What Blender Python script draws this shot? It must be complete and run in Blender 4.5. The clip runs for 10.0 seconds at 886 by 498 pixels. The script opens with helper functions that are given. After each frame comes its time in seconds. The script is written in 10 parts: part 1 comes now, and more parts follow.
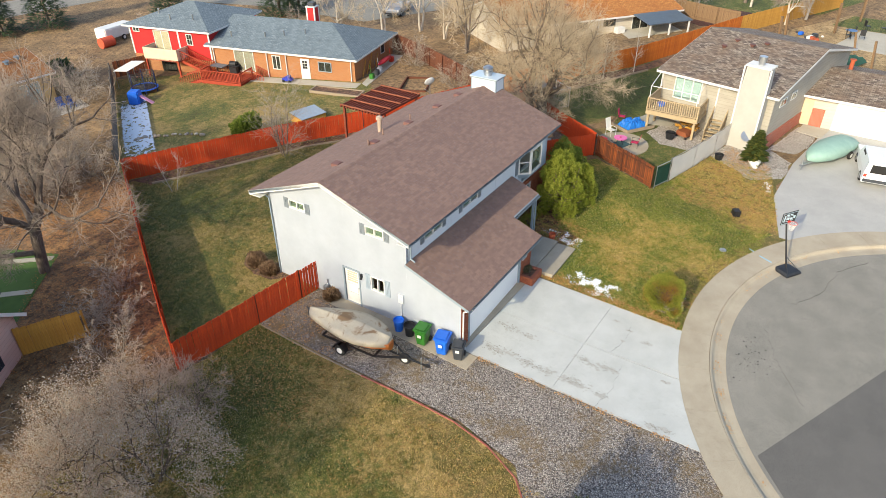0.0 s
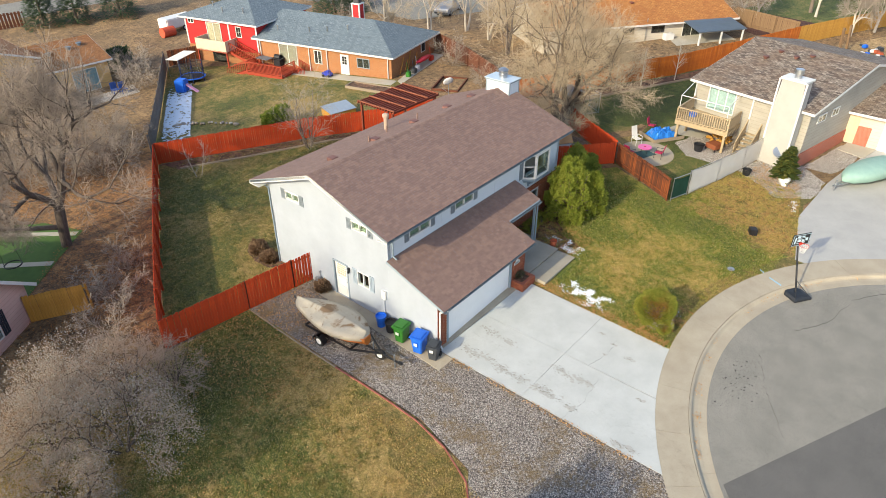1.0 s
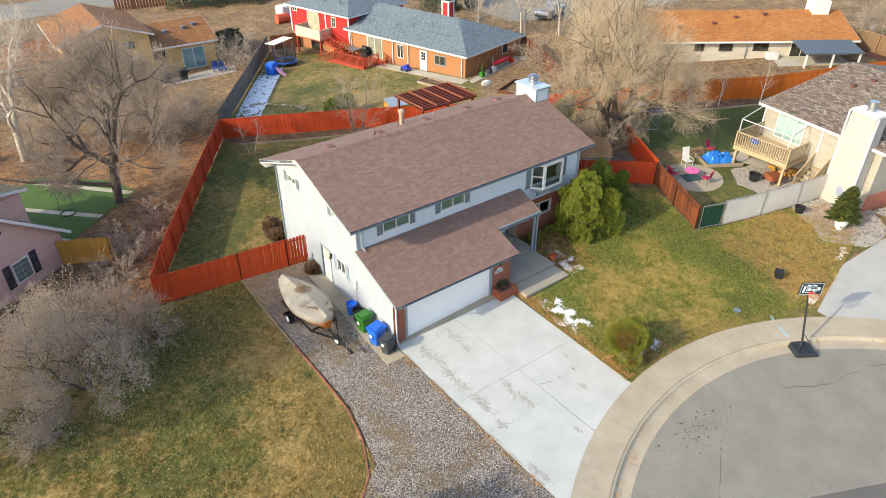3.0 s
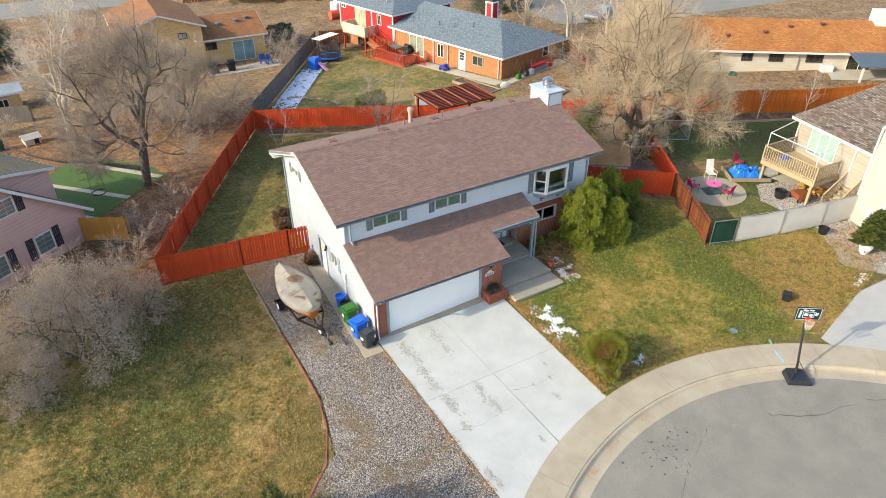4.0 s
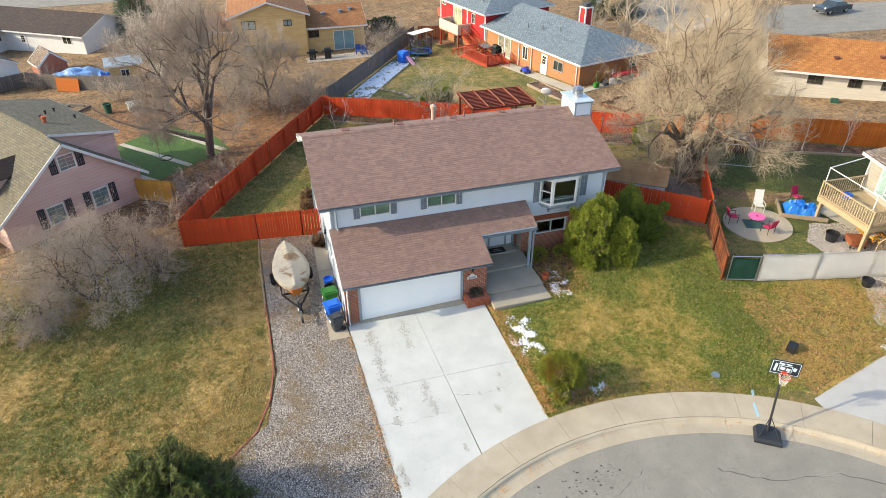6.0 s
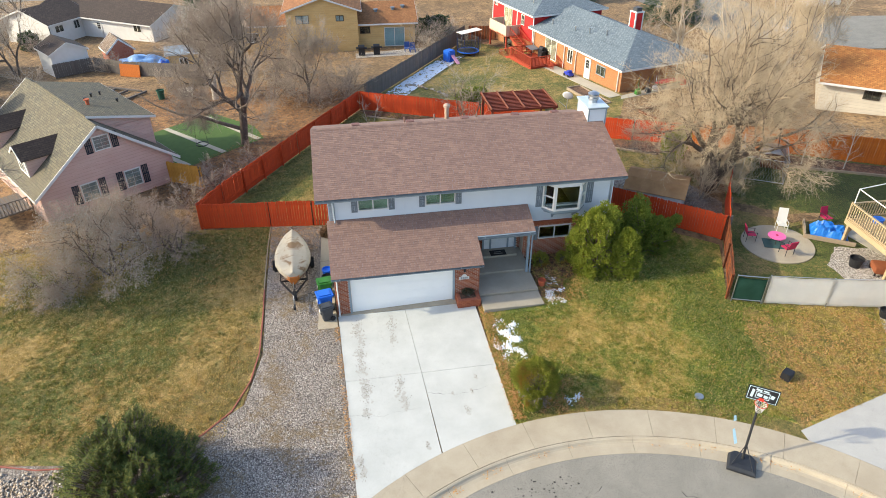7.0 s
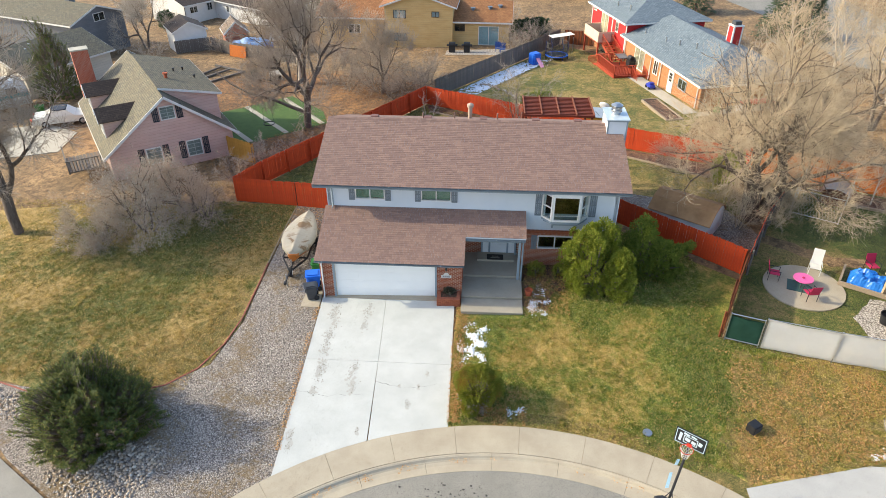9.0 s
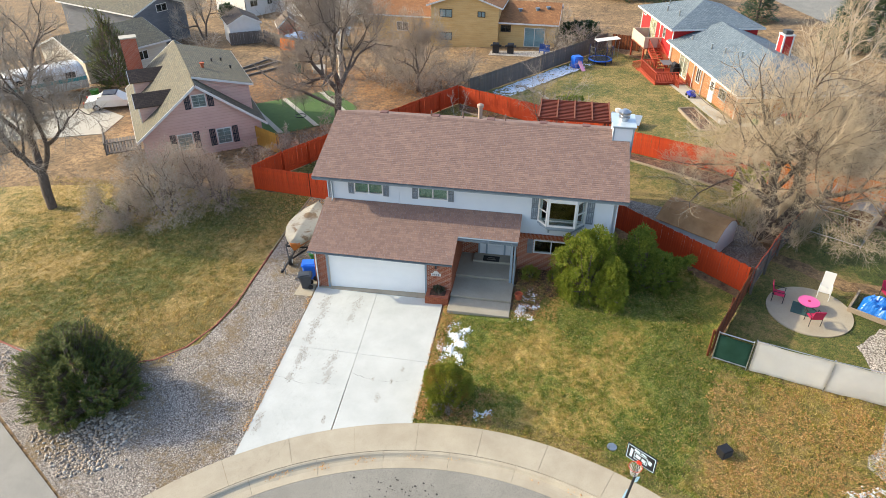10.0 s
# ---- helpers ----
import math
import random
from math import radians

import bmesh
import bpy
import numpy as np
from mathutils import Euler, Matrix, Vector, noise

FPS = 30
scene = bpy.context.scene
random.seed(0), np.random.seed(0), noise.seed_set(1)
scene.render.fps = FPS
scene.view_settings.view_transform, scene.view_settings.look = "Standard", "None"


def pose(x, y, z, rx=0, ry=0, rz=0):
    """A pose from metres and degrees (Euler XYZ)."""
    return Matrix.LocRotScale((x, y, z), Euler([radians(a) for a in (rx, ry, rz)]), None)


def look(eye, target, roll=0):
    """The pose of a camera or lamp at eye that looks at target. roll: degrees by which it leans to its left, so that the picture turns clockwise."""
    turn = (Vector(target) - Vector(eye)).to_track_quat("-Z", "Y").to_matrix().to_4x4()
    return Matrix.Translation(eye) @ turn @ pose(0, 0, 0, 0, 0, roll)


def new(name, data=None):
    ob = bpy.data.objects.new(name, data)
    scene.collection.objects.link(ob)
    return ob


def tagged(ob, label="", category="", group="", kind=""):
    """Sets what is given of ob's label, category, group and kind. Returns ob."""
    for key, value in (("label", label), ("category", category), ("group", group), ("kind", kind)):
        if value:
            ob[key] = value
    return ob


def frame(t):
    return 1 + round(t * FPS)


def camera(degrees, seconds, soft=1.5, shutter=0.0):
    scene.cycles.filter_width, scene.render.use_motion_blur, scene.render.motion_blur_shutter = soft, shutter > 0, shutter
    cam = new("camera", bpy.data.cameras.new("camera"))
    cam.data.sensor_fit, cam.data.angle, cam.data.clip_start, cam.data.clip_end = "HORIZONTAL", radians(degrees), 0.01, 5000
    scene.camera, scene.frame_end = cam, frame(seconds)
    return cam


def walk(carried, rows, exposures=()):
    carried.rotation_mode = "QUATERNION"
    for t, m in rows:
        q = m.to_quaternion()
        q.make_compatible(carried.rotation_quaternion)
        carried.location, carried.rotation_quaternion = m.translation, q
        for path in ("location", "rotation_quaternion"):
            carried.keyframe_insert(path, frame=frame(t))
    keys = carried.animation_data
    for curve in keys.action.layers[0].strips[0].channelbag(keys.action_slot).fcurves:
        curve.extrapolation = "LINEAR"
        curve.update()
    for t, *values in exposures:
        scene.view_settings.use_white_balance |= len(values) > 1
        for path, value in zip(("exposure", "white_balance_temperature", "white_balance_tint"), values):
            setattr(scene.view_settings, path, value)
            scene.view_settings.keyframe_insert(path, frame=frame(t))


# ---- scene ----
cam = camera(68.0, 10.0, 0.8)
METRES, EYE, TILT, LEAN, TURN = 37.6, 21.9, 0.0, 0.0, -55.3
ROWS = [
    (0.0, 0.0, 0.0, 0.0, -0.19, -35.25, 0.27),
    (0.5, 0.0495, 0.0006, 0.0001, 3.08, -35.24, 0.37),
    (1.0, 0.1026, 0.0044, 0.0007, 6.61, -35.23, 0.49),
    (1.5, 0.1499, 0.0104, 0.0005, 9.8, -35.19, 0.59),
    (2.0, 0.2032, 0.021, 0.0003, 13.44, -35.16, 0.69),
    (2.5, 0.2495, 0.033, -0.0001, 16.62, -35.12, 0.79),
    (3.0, 0.3018, 0.0494, -0.0003, 20.25, -35.07, 0.92),
    (4.5, 0.438, 0.1098, -0.0024, 30.25, -34.87, 1.3),
    (5.0, 0.483, 0.1365, -0.0034, 33.81, -34.79, 1.41),
    (5.5, 0.5232, 0.1634, -0.0044, 37.16, -34.7, 1.51),
    (7.0, 0.6367, 0.2616, -0.0079, 47.68, -34.44, 1.81),
    (7.5, 0.6688, 0.2962, -0.0094, 50.99, -34.32, 1.89),
    (8.0, 0.7007, 0.335, -0.011, 54.45, -34.21, 1.95),
    (8.5, 0.728, 0.373, -0.0129, 57.64, -34.1, 1.98),
    (9.0, 0.7551, 0.415, -0.0148, 61.05, -33.97, 2.05),
    (9.5, 0.7781, 0.4561, -0.0168, 64.25, -33.86, 2.09),
    (10.0, 0.8004, 0.502, -0.0189, 67.64, -33.73, 2.13),
]
# the guess stands square on the sloping ground; LEVEL turns it upright
LEVEL = Vector((0.034, 0.020, 1)).rotation_difference(Vector((0, 0, 1))).to_matrix().to_4x4()
walk(cam, [(t, LEVEL @ pose(-19.0, -12.57, EYE, TILT, LEAN, TURN) @ pose(METRES * x, METRES * y, METRES * z, 90 + pitch, roll, yaw)) for t, x, y, z, yaw, pitch, roll in ROWS],
     [(0.0, 1.05), (2.5, 1.16), (5.0, 1.25), (10.0, 1.35)])

# ---- light ----
SUN = Vector((-5.6, 0.22, 2.78)).normalized()
sun = new("sun", bpy.data.lights.new("sun", "SUN"))
sun.data.energy, sun.data.angle, sun.data.color = 2.1, radians(0.8), (1.0, 0.89, 0.64)
sun.matrix_world = look((0, 0, 60), Vector((0, 0, 60)) - SUN)
world = bpy.data.worlds.new("sky")
scene.world = world
world.use_nodes = True
wn = world.node_tree.nodes
sky = wn.new("ShaderNodeTexSky")
sky.sky_type, sky.sun_disc = "NISHITA", False
sky.sun_elevation = math.asin(SUN.z)
sky.sun_rotation = math.atan2(SUN.x, SUN.y)
sky.air_density, sky.dust_density, sky.ozone_density = 1.0, 2.0, 1.0
world.node_tree.links.new(sky.outputs[0], wn["Background"].inputs[0])
wn["Background"].inputs[1].default_value = 0.15

# ---- materials ----
def lin(h):
    return tuple((c / 12.92 if c <= 0.04045 else ((c + 0.055) / 1.055) ** 2.4) for c in (int(h[i:i + 2], 16) / 255 for i in (0, 2, 4))) + (1,)


class Nodes:
    """A small builder for node materials."""

    def __init__(self, name, rough=0.8, metal=0.0):
        self.mat = bpy.data.materials.new(name)
        self.mat.use_nodes = True
        self.t = self.mat.node_tree
        self.b = self.t.nodes["Principled BSDF"]
        self.b.inputs["Roughness"].default_value = rough
        self.b.inputs["Metallic"].default_value = metal
        self.co = self.t.nodes.new("ShaderNodeTexCoord").outputs["Object"]

    def put(self, a, b):
        self.t.links.new(a, b)

    def scaled(self, s, turn=0.0):
        n = self.t.nodes.new("ShaderNodeMapping")
        n.inputs["Scale"].default_value = s if hasattr(s, "__len__") else (s, s, s)
        n.inputs["Rotation"].default_value = (0, 0, turn)
        self.put(self.co, n.inputs[0])
        return n.outputs[0]

    def noise(self, s, detail=4, rough=0.6, turn=0.0, bend=0.0):
        n = self.t.nodes.new("ShaderNodeTexNoise")
        n.inputs["Scale"].default_value = 1
        n.inputs["Detail"].default_value, n.inputs["Roughness"].default_value = detail, rough
        n.inputs["Distortion"].default_value = bend
        self.put(self.scaled(s, turn), n.inputs["Vector"])
        return n.outputs[0]

    def cells(self, s, feature="F1", out=0):
        n = self.t.nodes.new("ShaderNodeTexVoronoi")
        n.feature = feature
        n.inputs["Scale"].default_value = 1
        self.put(self.scaled(s), n.inputs["Vector"])
        return n.outputs[out]

    def ramp(self, v, *stops):
        n = self.t.nodes.new("ShaderNodeValToRGB")
        e = n.color_ramp.elements
        while len(e) < len(stops):
            e.new(0.5)
        for i, (p, c) in enumerate(stops):
            e[i].position = p
            e[i].color = lin(c) if isinstance(c, str) else (c, c, c, 1)
        self.put(v, n.inputs[0])
        return n.outputs[0]

    def mix(self, f, a, b, how="MIX"):
        n = self.t.nodes.new("ShaderNodeMix")
        n.data_type, n.blend_type = "RGBA", how
        for v, i in ((f, 0), (a, 6), (b, 7)):
            if isinstance(v, str):
                n.inputs[i].default_value = lin(v)
            elif isinstance(v, (int, float)):
                n.inputs[i].default_value = v if i == 0 else (v, v, v, 1)
            else:
                self.put(v, n.inputs[i])
        return n.outputs[2]

    def math(self, how, a, b=0.0):
        n = self.t.nodes.new("ShaderNodeMath")
        n.operation = how
        for v, i in ((a, 0), (b, 1)):
            if isinstance(v, (int, float)):
                n.inputs[i].default_value = v
            else:
                self.put(v, n.inputs[i])
        return n.outputs[0]

    def random(self):
        return self.t.nodes.new("ShaderNodeObjectInfo").outputs["Random"]

    def island(self):
        return self.t.nodes.new("ShaderNodeNewGeometry").outputs["Random Per Island"]

    def axis(self, i):
        n = self.t.nodes.new("ShaderNodeSeparateXYZ")
        self.put(self.co, n.inputs[0])
        return n.outputs[i]

    def done(self, colour, bump=None, strength=0.3, distance=0.02, rough=None):
        if isinstance(colour, str):
            self.b.inputs["Base Color"].default_value = lin(colour)
        else:
            self.put(colour, self.b.inputs["Base Color"])
        if bump is not None:
            n = self.t.nodes.new("ShaderNodeBump")
            n.inputs["Strength"].default_value, n.inputs["Distance"].default_value = strength, distance
            self.put(bump, n.inputs["Height"])
            self.put(n.outputs[0], self.b.inputs["Normal"])
        if rough is not None:
            self.put(rough, self.b.inputs["Roughness"])
        return self.mat


def plain(name, c1, c2, scale=6.0, rough=0.7, metal=0.0, fine=60.0, bump=0.15, vary=0.0):
    """Paint, plastic, metal: two tones at two scales, and a little relief."""
    n = Nodes(name, rough, metal)
    big, small = n.noise(scale, 5), n.noise(fine, 3)
    c = n.mix(n.ramp(big, (0.3, 0.0), (0.7, 1.0)), c1, c2)
    c = n.mix(0.25, c, n.ramp(small, (0.3, c2), (0.7, c1)))
    if vary:
        c = n.mix(vary, c, n.ramp(n.random(), (0.0, c2), (1.0, c1)))
    return n.done(c, small, bump, 0.004)


def wood(name, dark, light, grain=(40, 40, 2.5), rough=0.75, vary=0.6, stain=None):
    n = Nodes(name, rough)
    g, s = n.noise(grain, 5, 0.7, bend=0.6), n.noise(1.3, 4)
    c = n.mix(n.ramp(g, (0.3, 0.0), (0.72, 1.0)), dark, light)
    c = n.mix(n.math("MULTIPLY", n.random(), vary), c, dark)
    if stain:
        c = n.mix(n.ramp(s, (0.5, 0.0), (0.72, 0.7)), c, stain)
    return n.done(c, g, 0.4, 0.006)


def sward(n, lush, dull, straw, zones=(), lean=0.0, patch=0.3):
    """Winter grass: green and straw patches at two scales; zones (x, y, radius, more green or less) are where it grows well or has died."""
    v = n.mix(0.45, n.noise(patch, 4, 0.6), n.noise(1.5, 4, 0.65))
    for x, y, rad, w in zones:
        d = n.t.nodes.new("ShaderNodeVectorMath")
        d.operation = "DISTANCE"
        n.put(n.co, d.inputs[0])
        d.inputs[1].default_value = (x, y, rise(x, y))
        k = n.t.nodes.new("ShaderNodeMapRange")
        k.interpolation_type = "SMOOTHSTEP"
        k.inputs[1].default_value, k.inputs[2].default_value, k.inputs[3].default_value, k.inputs[4].default_value = 0.1 * rad, 1.5 * rad, w * 0.32, 0.0
        n.put(d.outputs["Value"], k.inputs[0])
        v = n.math("ADD", v, k.outputs[0])
    v = n.math("ADD", n.math("MULTIPLY", v, 1.5), -0.25)
    clump = n.noise(4.5, 4, 0.75)
    v = n.math("ADD", v, n.math("MULTIPLY", n.math("SUBTRACT", clump, 0.5), 0.9))
    return n.ramp(v, (0.33 - lean, straw), (0.48 - lean, dull), (0.62 - lean, lush), (0.8 - lean, lin_dark(lush, 0.8))), clump


def turf(name, lush, dull, straw, zones=(), lean=0.0, litter="8a6238", patch=0.3):
    """Winter lawn: patches of sward, blades, a little litter."""
    n = Nodes(name, 0.95)
    c, clump = sward(n, lush, dull, straw, zones, lean, patch)
    fine = n.noise((24, 34, 24), 3, 0.8)
    c = n.mix(n.ramp(fine, (0.42, 0.85), (0.52, 0.0)), c, lin_dark(lush, 0.4))
    c = n.mix(n.ramp(fine, (0.54, 0.0), (0.64, 0.75)), c, straw)
    c = n.mix(n.ramp(n.noise(26, 2, 0.5), (0.66, 0.0), (0.7, 0.7)), c, litter)
    return n.done(c, n.mix(0.7, fine, clump), 1.0, 0.2)


def rise(x, y):
    """The even slope of the whole neighbourhood."""
    return 0.034 * max(-100, min(100, x)) + 0.020 * min(150, y)


def lin_dark(h, k=0.45):
    return "".join("%02x" % min(255, int(int(h[i:i + 2], 16) * k)) for i in (0, 2, 4))


def stones(name, tones, size=0.05, gap="3a332c", soil=None, amount=0.55):
    """Gravel: cells of many tones with dark gaps, soil showing in patches."""
    n = Nodes(name, 0.9)
    s = 1 / size
    tone = n.cells(s, "F1", 1)
    sep = n.t.nodes.new("ShaderNodeSeparateColor")
    n.put(tone, sep.inputs[0])
    c = n.ramp(sep.outputs[0], *[(i / max(1, len(tones) - 1), t) for i, t in enumerate(tones)])
    d = n.cells(s, "F1", 0)
    c = n.mix(n.ramp(d, (0.42, 0.0), (0.75, 0.9)), c, gap)
    c = n.mix(n.math("MULTIPLY", n.ramp(n.noise(0.8, 4), (0.3, 0.5), (0.7, 0.0)), 0.6), c, gap)
    if soil:
        c = n.mix(n.ramp(n.mix(0.35, n.noise(0.45, 5, 0.65), n.noise(7, 3)), (amount, 0.0), (amount + 0.12, 0.85)), c, soil)
    return n.done(c, n.math("SUBTRACT", 1.0, d), 0.8, size * 0.6)


def earth(name, a, b, leaf1, leaf2, cover=0.5):
    """Bare soil and dry grass with leaf litter."""
    n = Nodes(name, 0.95)
    c = n.mix(n.ramp(n.noise(0.5, 5, 0.65), (0.35, 0.0), (0.65, 1.0)), a, b)
    sep = n.t.nodes.new("ShaderNodeSeparateColor")
    n.put(n.cells(13, "F1", 1), sep.inputs[0])
    leaf = n.mix(sep.outputs[1], leaf1, leaf2)
    f = n.ramp(n.mix(0.5, sep.outputs[0], n.noise(0.9, 4)), (cover - 0.08, 0.0), (cover + 0.08, 0.85))
    c = n.mix(f, c, leaf)
    fine, mid, wide = n.noise(14, 4, 0.85), n.noise(2.6, 5, 0.75), n.noise(0.35, 6, 0.7)
    c = n.mix(n.ramp(wide, (0.4, 0.55), (0.52, 0.0)), c, lin_dark(b, 0.72))
    c = n.mix(n.ramp(wide, (0.54, 0.0), (0.68, 0.6)), c, lin_dark(leaf2, 1.08))
    c = n.mix(n.ramp(mid, (0.38, 0.75), (0.52, 0.0)), c, lin_dark(a, 0.6))
    c = n.mix(n.ramp(mid, (0.55, 0.0), (0.72, 0.45)), c, leaf2)
    c = n.mix(n.ramp(fine, (0.34, 0.65), (0.5, 0.0)), c, lin_dark(a))
    return n.done(c, fine, 0.8, 0.05)


def slab(name, a, b, dirt, crack=0.0, smear=0.0, grain=0.3):
    """Poured concrete or asphalt: mottled, pitted, with dirt, hairline cracks and tyre smears."""
    n = Nodes(name, 0.85)
    c = n.mix(n.ramp(n.noise(0.7, 6, 0.65), (0.35, 0.0), (0.65, 1.0)), a, b)
    c = n.mix(n.ramp(n.noise(2.2, 6, 0.75, bend=0.8), (0.62, 0.0), (0.8, 0.55)), c, dirt)
    c = n.mix(n.ramp(n.noise(34, 3, 0.7), (0.34, grain), (0.52, 0.0)), c, dirt)
    c = n.mix(n.ramp(n.noise(19, 2, 0.8), (0.58, 0.0), (0.75, grain)), c, lin_dark(dirt, 0.8))
    if smear:
        m = n.math("MULTIPLY", n.ramp(n.noise((5.5, 3.0, 1), 7, 0.8, -0.12, 0.8), (0.53, 0.0), (0.64, 0.9)), n.ramp(n.noise(0.5, 3, 0.5), (0.44, 0.0), (0.54, smear)))
        lane = n.ramp(n.math("ABSOLUTE", n.math("SUBTRACT", n.axis(0), 2.1)), (0.3, 1.0), (1.7, 0.12))
        c = n.mix(n.math("MULTIPLY", m, lane), c, "5c544c")
        m = n.math("MULTIPLY", n.ramp(n.noise(4.5, 5, 0.7), (0.66, 0.0), (0.72, 0.6)), n.ramp(n.noise(0.9, 2), (0.45, 0.0), (0.55, smear)))
        c = n.mix(m, c, "6a5c4e")
    if crack:
        line = n.math("ABSOLUTE", n.math("SUBTRACT", n.noise(crack, 3, 0.55, bend=1.2), 0.5))
        c = n.mix(n.math("MULTIPLY", n.ramp(line, (0.0, 0.7), (0.0022, 0.0)), n.ramp(n.noise(0.35, 2), (0.5, 0.0), (0.56, 1.0))), c, "3a3835")
    return n.done(c, n.noise(70, 3), 0.25, 0.004)


def shingle(name, a, b, c3, scale=1.0):
    """Asphalt shingle: each tab its own tone, grit, weathering in broad streaks."""
    n = Nodes(name, 0.92)
    r = n.math("FRACT", n.math("ADD", n.island(), n.random()))
    c = n.ramp(r, (0.0, a), (0.45, b), (0.8, c3), (1.0, a))
    c = n.mix(n.ramp(n.noise(0.5, 4), (0.3, 0.35), (0.7, 0.0)), c, a)
    g = n.noise(42, 3, 0.85)
    c = n.mix(n.ramp(g, (0.36, 0.45), (0.52, 0.0)), c, lin_dark(a, 0.6))
    c = n.mix(n.ramp(g, (0.54, 0.0), (0.7, 0.4)), c, c3)
    return n.done(c, g, 0.5, 0.004)


def shingle_far(name, a, b, c3):
    """Shingles on the far roofs, as courses and tabs in the material; u along x, v along y of the mesh."""
    n = Nodes(name, 0.92)
    k = n.t.nodes.new("ShaderNodeTexBrick")
    k.inputs["Scale"].default_value = 1
    k.inputs["Brick Width"].default_value, k.inputs["Row Height"].default_value = 0.32, 0.16
    k.inputs["Mortar Size"].default_value = 0.012
    k.inputs["Color1"].default_value, k.inputs["Color2"].default_value = lin(a), lin(b)
    k.inputs["Mortar"].default_value = lin(lin_dark(a, 0.6))
    k.inputs["Bias"].default_value = 0.0
    uv = n.t.nodes.new("ShaderNodeUVMap")
    n.put(uv.outputs[0], k.inputs["Vector"])
    c = n.mix(n.ramp(n.noise(0.6, 5), (0.4, 0.0), (0.65, 0.6)), k.outputs[0], c3)
    c = n.mix(n.ramp(n.noise(5, 4, 0.8), (0.4, 0.35), (0.6, 0.0)), c, lin_dark(a, 0.6))
    return n.done(c, k.outputs[1], 0.3, 0.01)


def bricks(name, a, b, mortar):
    """Brickwork for surfaces that stay far off, courses from UV metres."""
    n = Nodes(name, 0.9)
    k = n.t.nodes.new("ShaderNodeTexBrick")
    k.inputs["Scale"].default_value = 1
    k.inputs["Brick Width"].default_value, k.inputs["Row Height"].default_value = 0.22, 0.075
    k.inputs["Mortar Size"].default_value = 0.009
    k.inputs["Color1"].default_value, k.inputs["Color2"].default_value = lin(a), lin(b)
    k.inputs["Mortar"].default_value = lin(mortar)
    uv = n.t.nodes.new("ShaderNodeUVMap")
    n.put(uv.outputs[0], k.inputs["Vector"])
    c = n.mix(n.ramp(n.noise(0.9, 4), (0.35, 0.0), (0.7, 0.4)), k.outputs[0], b)
    return n.done(c, k.outputs[1], 0.4, 0.008)


def siding(name, c1, c2, board=0.2):
    """Painted lap siding: a shadow line put into the colour at each board's foot, faint weathering."""
    n = Nodes(name, 0.7)
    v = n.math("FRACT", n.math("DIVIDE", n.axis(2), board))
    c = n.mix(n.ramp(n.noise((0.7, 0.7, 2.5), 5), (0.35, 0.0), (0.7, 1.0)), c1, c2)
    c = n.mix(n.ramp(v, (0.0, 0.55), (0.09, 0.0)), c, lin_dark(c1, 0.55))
    return n.done(c, v, 0.5, 0.02)


def glass():
    n = Nodes("glass", 0.04)
    n.b.inputs["Transmission Weight"].default_value = 1.0
    n.b.inputs["IOR"].default_value = 1.45
    return n.done("e8f2ee")


GLASS = glass()
ZONES_F = ((19.4, -3.3, 2.4, 0.55), (18.9, -5.8, 1.7, 0.6), (17.0, -8.2, 1.5, 0.5), (18.9, 0.6, 3.2, 0.35), (14.8, -0.3, 2.6, 0.3), (14.4, -3.8, 2.6, -0.2), (11.8, -3.2, 1.8, -0.15), (23.6, -6.2, 3.6, -0.45), (20.6, -9.4, 1.9, -0.4), (12.5, -7.6, 1.6, -0.3))
ZONES_S = ((-10.2, -1.3, 2.4, 0.4), (-13.2, -3.4, 2.2, 0.35), (-9.2, 4.1, 3.6, 0.35), (-5.2, 8.0, 2.4, 0.5), (-7.8, 6.5, 2.6, 0.35), (-5.4, -3.8, 2.0, -0.6), (-3.7, -4.2, 1.4, -0.7), (-5.8, -6.6, 1.8, -0.7), (-5.3, 2.2, 1.7, -0.5), (-11.2, -3.6, 1.2, -0.3), (-22.0, 6.8, 4.5, -0.3), (-15.5, -0.9, 1.4, -0.5))
ZONES_B = ((-1.2, 12.5, 1.6, -0.5), (2.5, 22.0, 3.0, 0.4), (-3.5, 14.0, 3.0, 0.3), (8.0, 38.0, 3.5, -0.5), (15.0, 30.0, 3.0, -0.5), (13.0, 36.0, 3.0, 0.4), (25.5, 6.0, 2.0, -0.5))
GRASS_F, GRASS_S, GRASS_B = ("6c8426", "a89a48", "dcb86c"), ("687430", "9c8a4a", "d6b472"), ("667030", "968644", "bea062")
M_LAWN = turf("front_lawn", *GRASS_F, ZONES_F, 0.03)
M_LAWN_L = turf("side_lawn", *GRASS_S, ZONES_S, -0.03)
M_LAWN_B = turf("back_lawn", *GRASS_B, ZONES_B, 0.0)
M_LAWN_T = turf("tan_house_lawn", "5a6c28", "7c7c3c", "a89058", ((27.2, 4.4, 1.6, -0.7), (33.0, 7.0, 4.0, 0.4), (24.6, 5.4, 2.2, -0.4), (22.6, 0.2, 1.6, -0.3)), 0.1)
M_TURF = plain("synthetic_turf", "3a561e", "4a662a", 2.0, 0.9, 0, 80, 0.6)
M_STRAW = turf("dormant_strip", "767236", "94824a", "b4945a")
M_EARTH = earth("leafy_earth", "5e4a38", "80684e", "945f34", "b88c58", 0.47)
M_EARTH2 = earth("dry_ground", "70583f", "967c58", "846240", "b49468", 0.5)
M_TILL = earth("tilled_soil", "4a2a24", "5c3830", "50302a", "6a443a", 0.5)
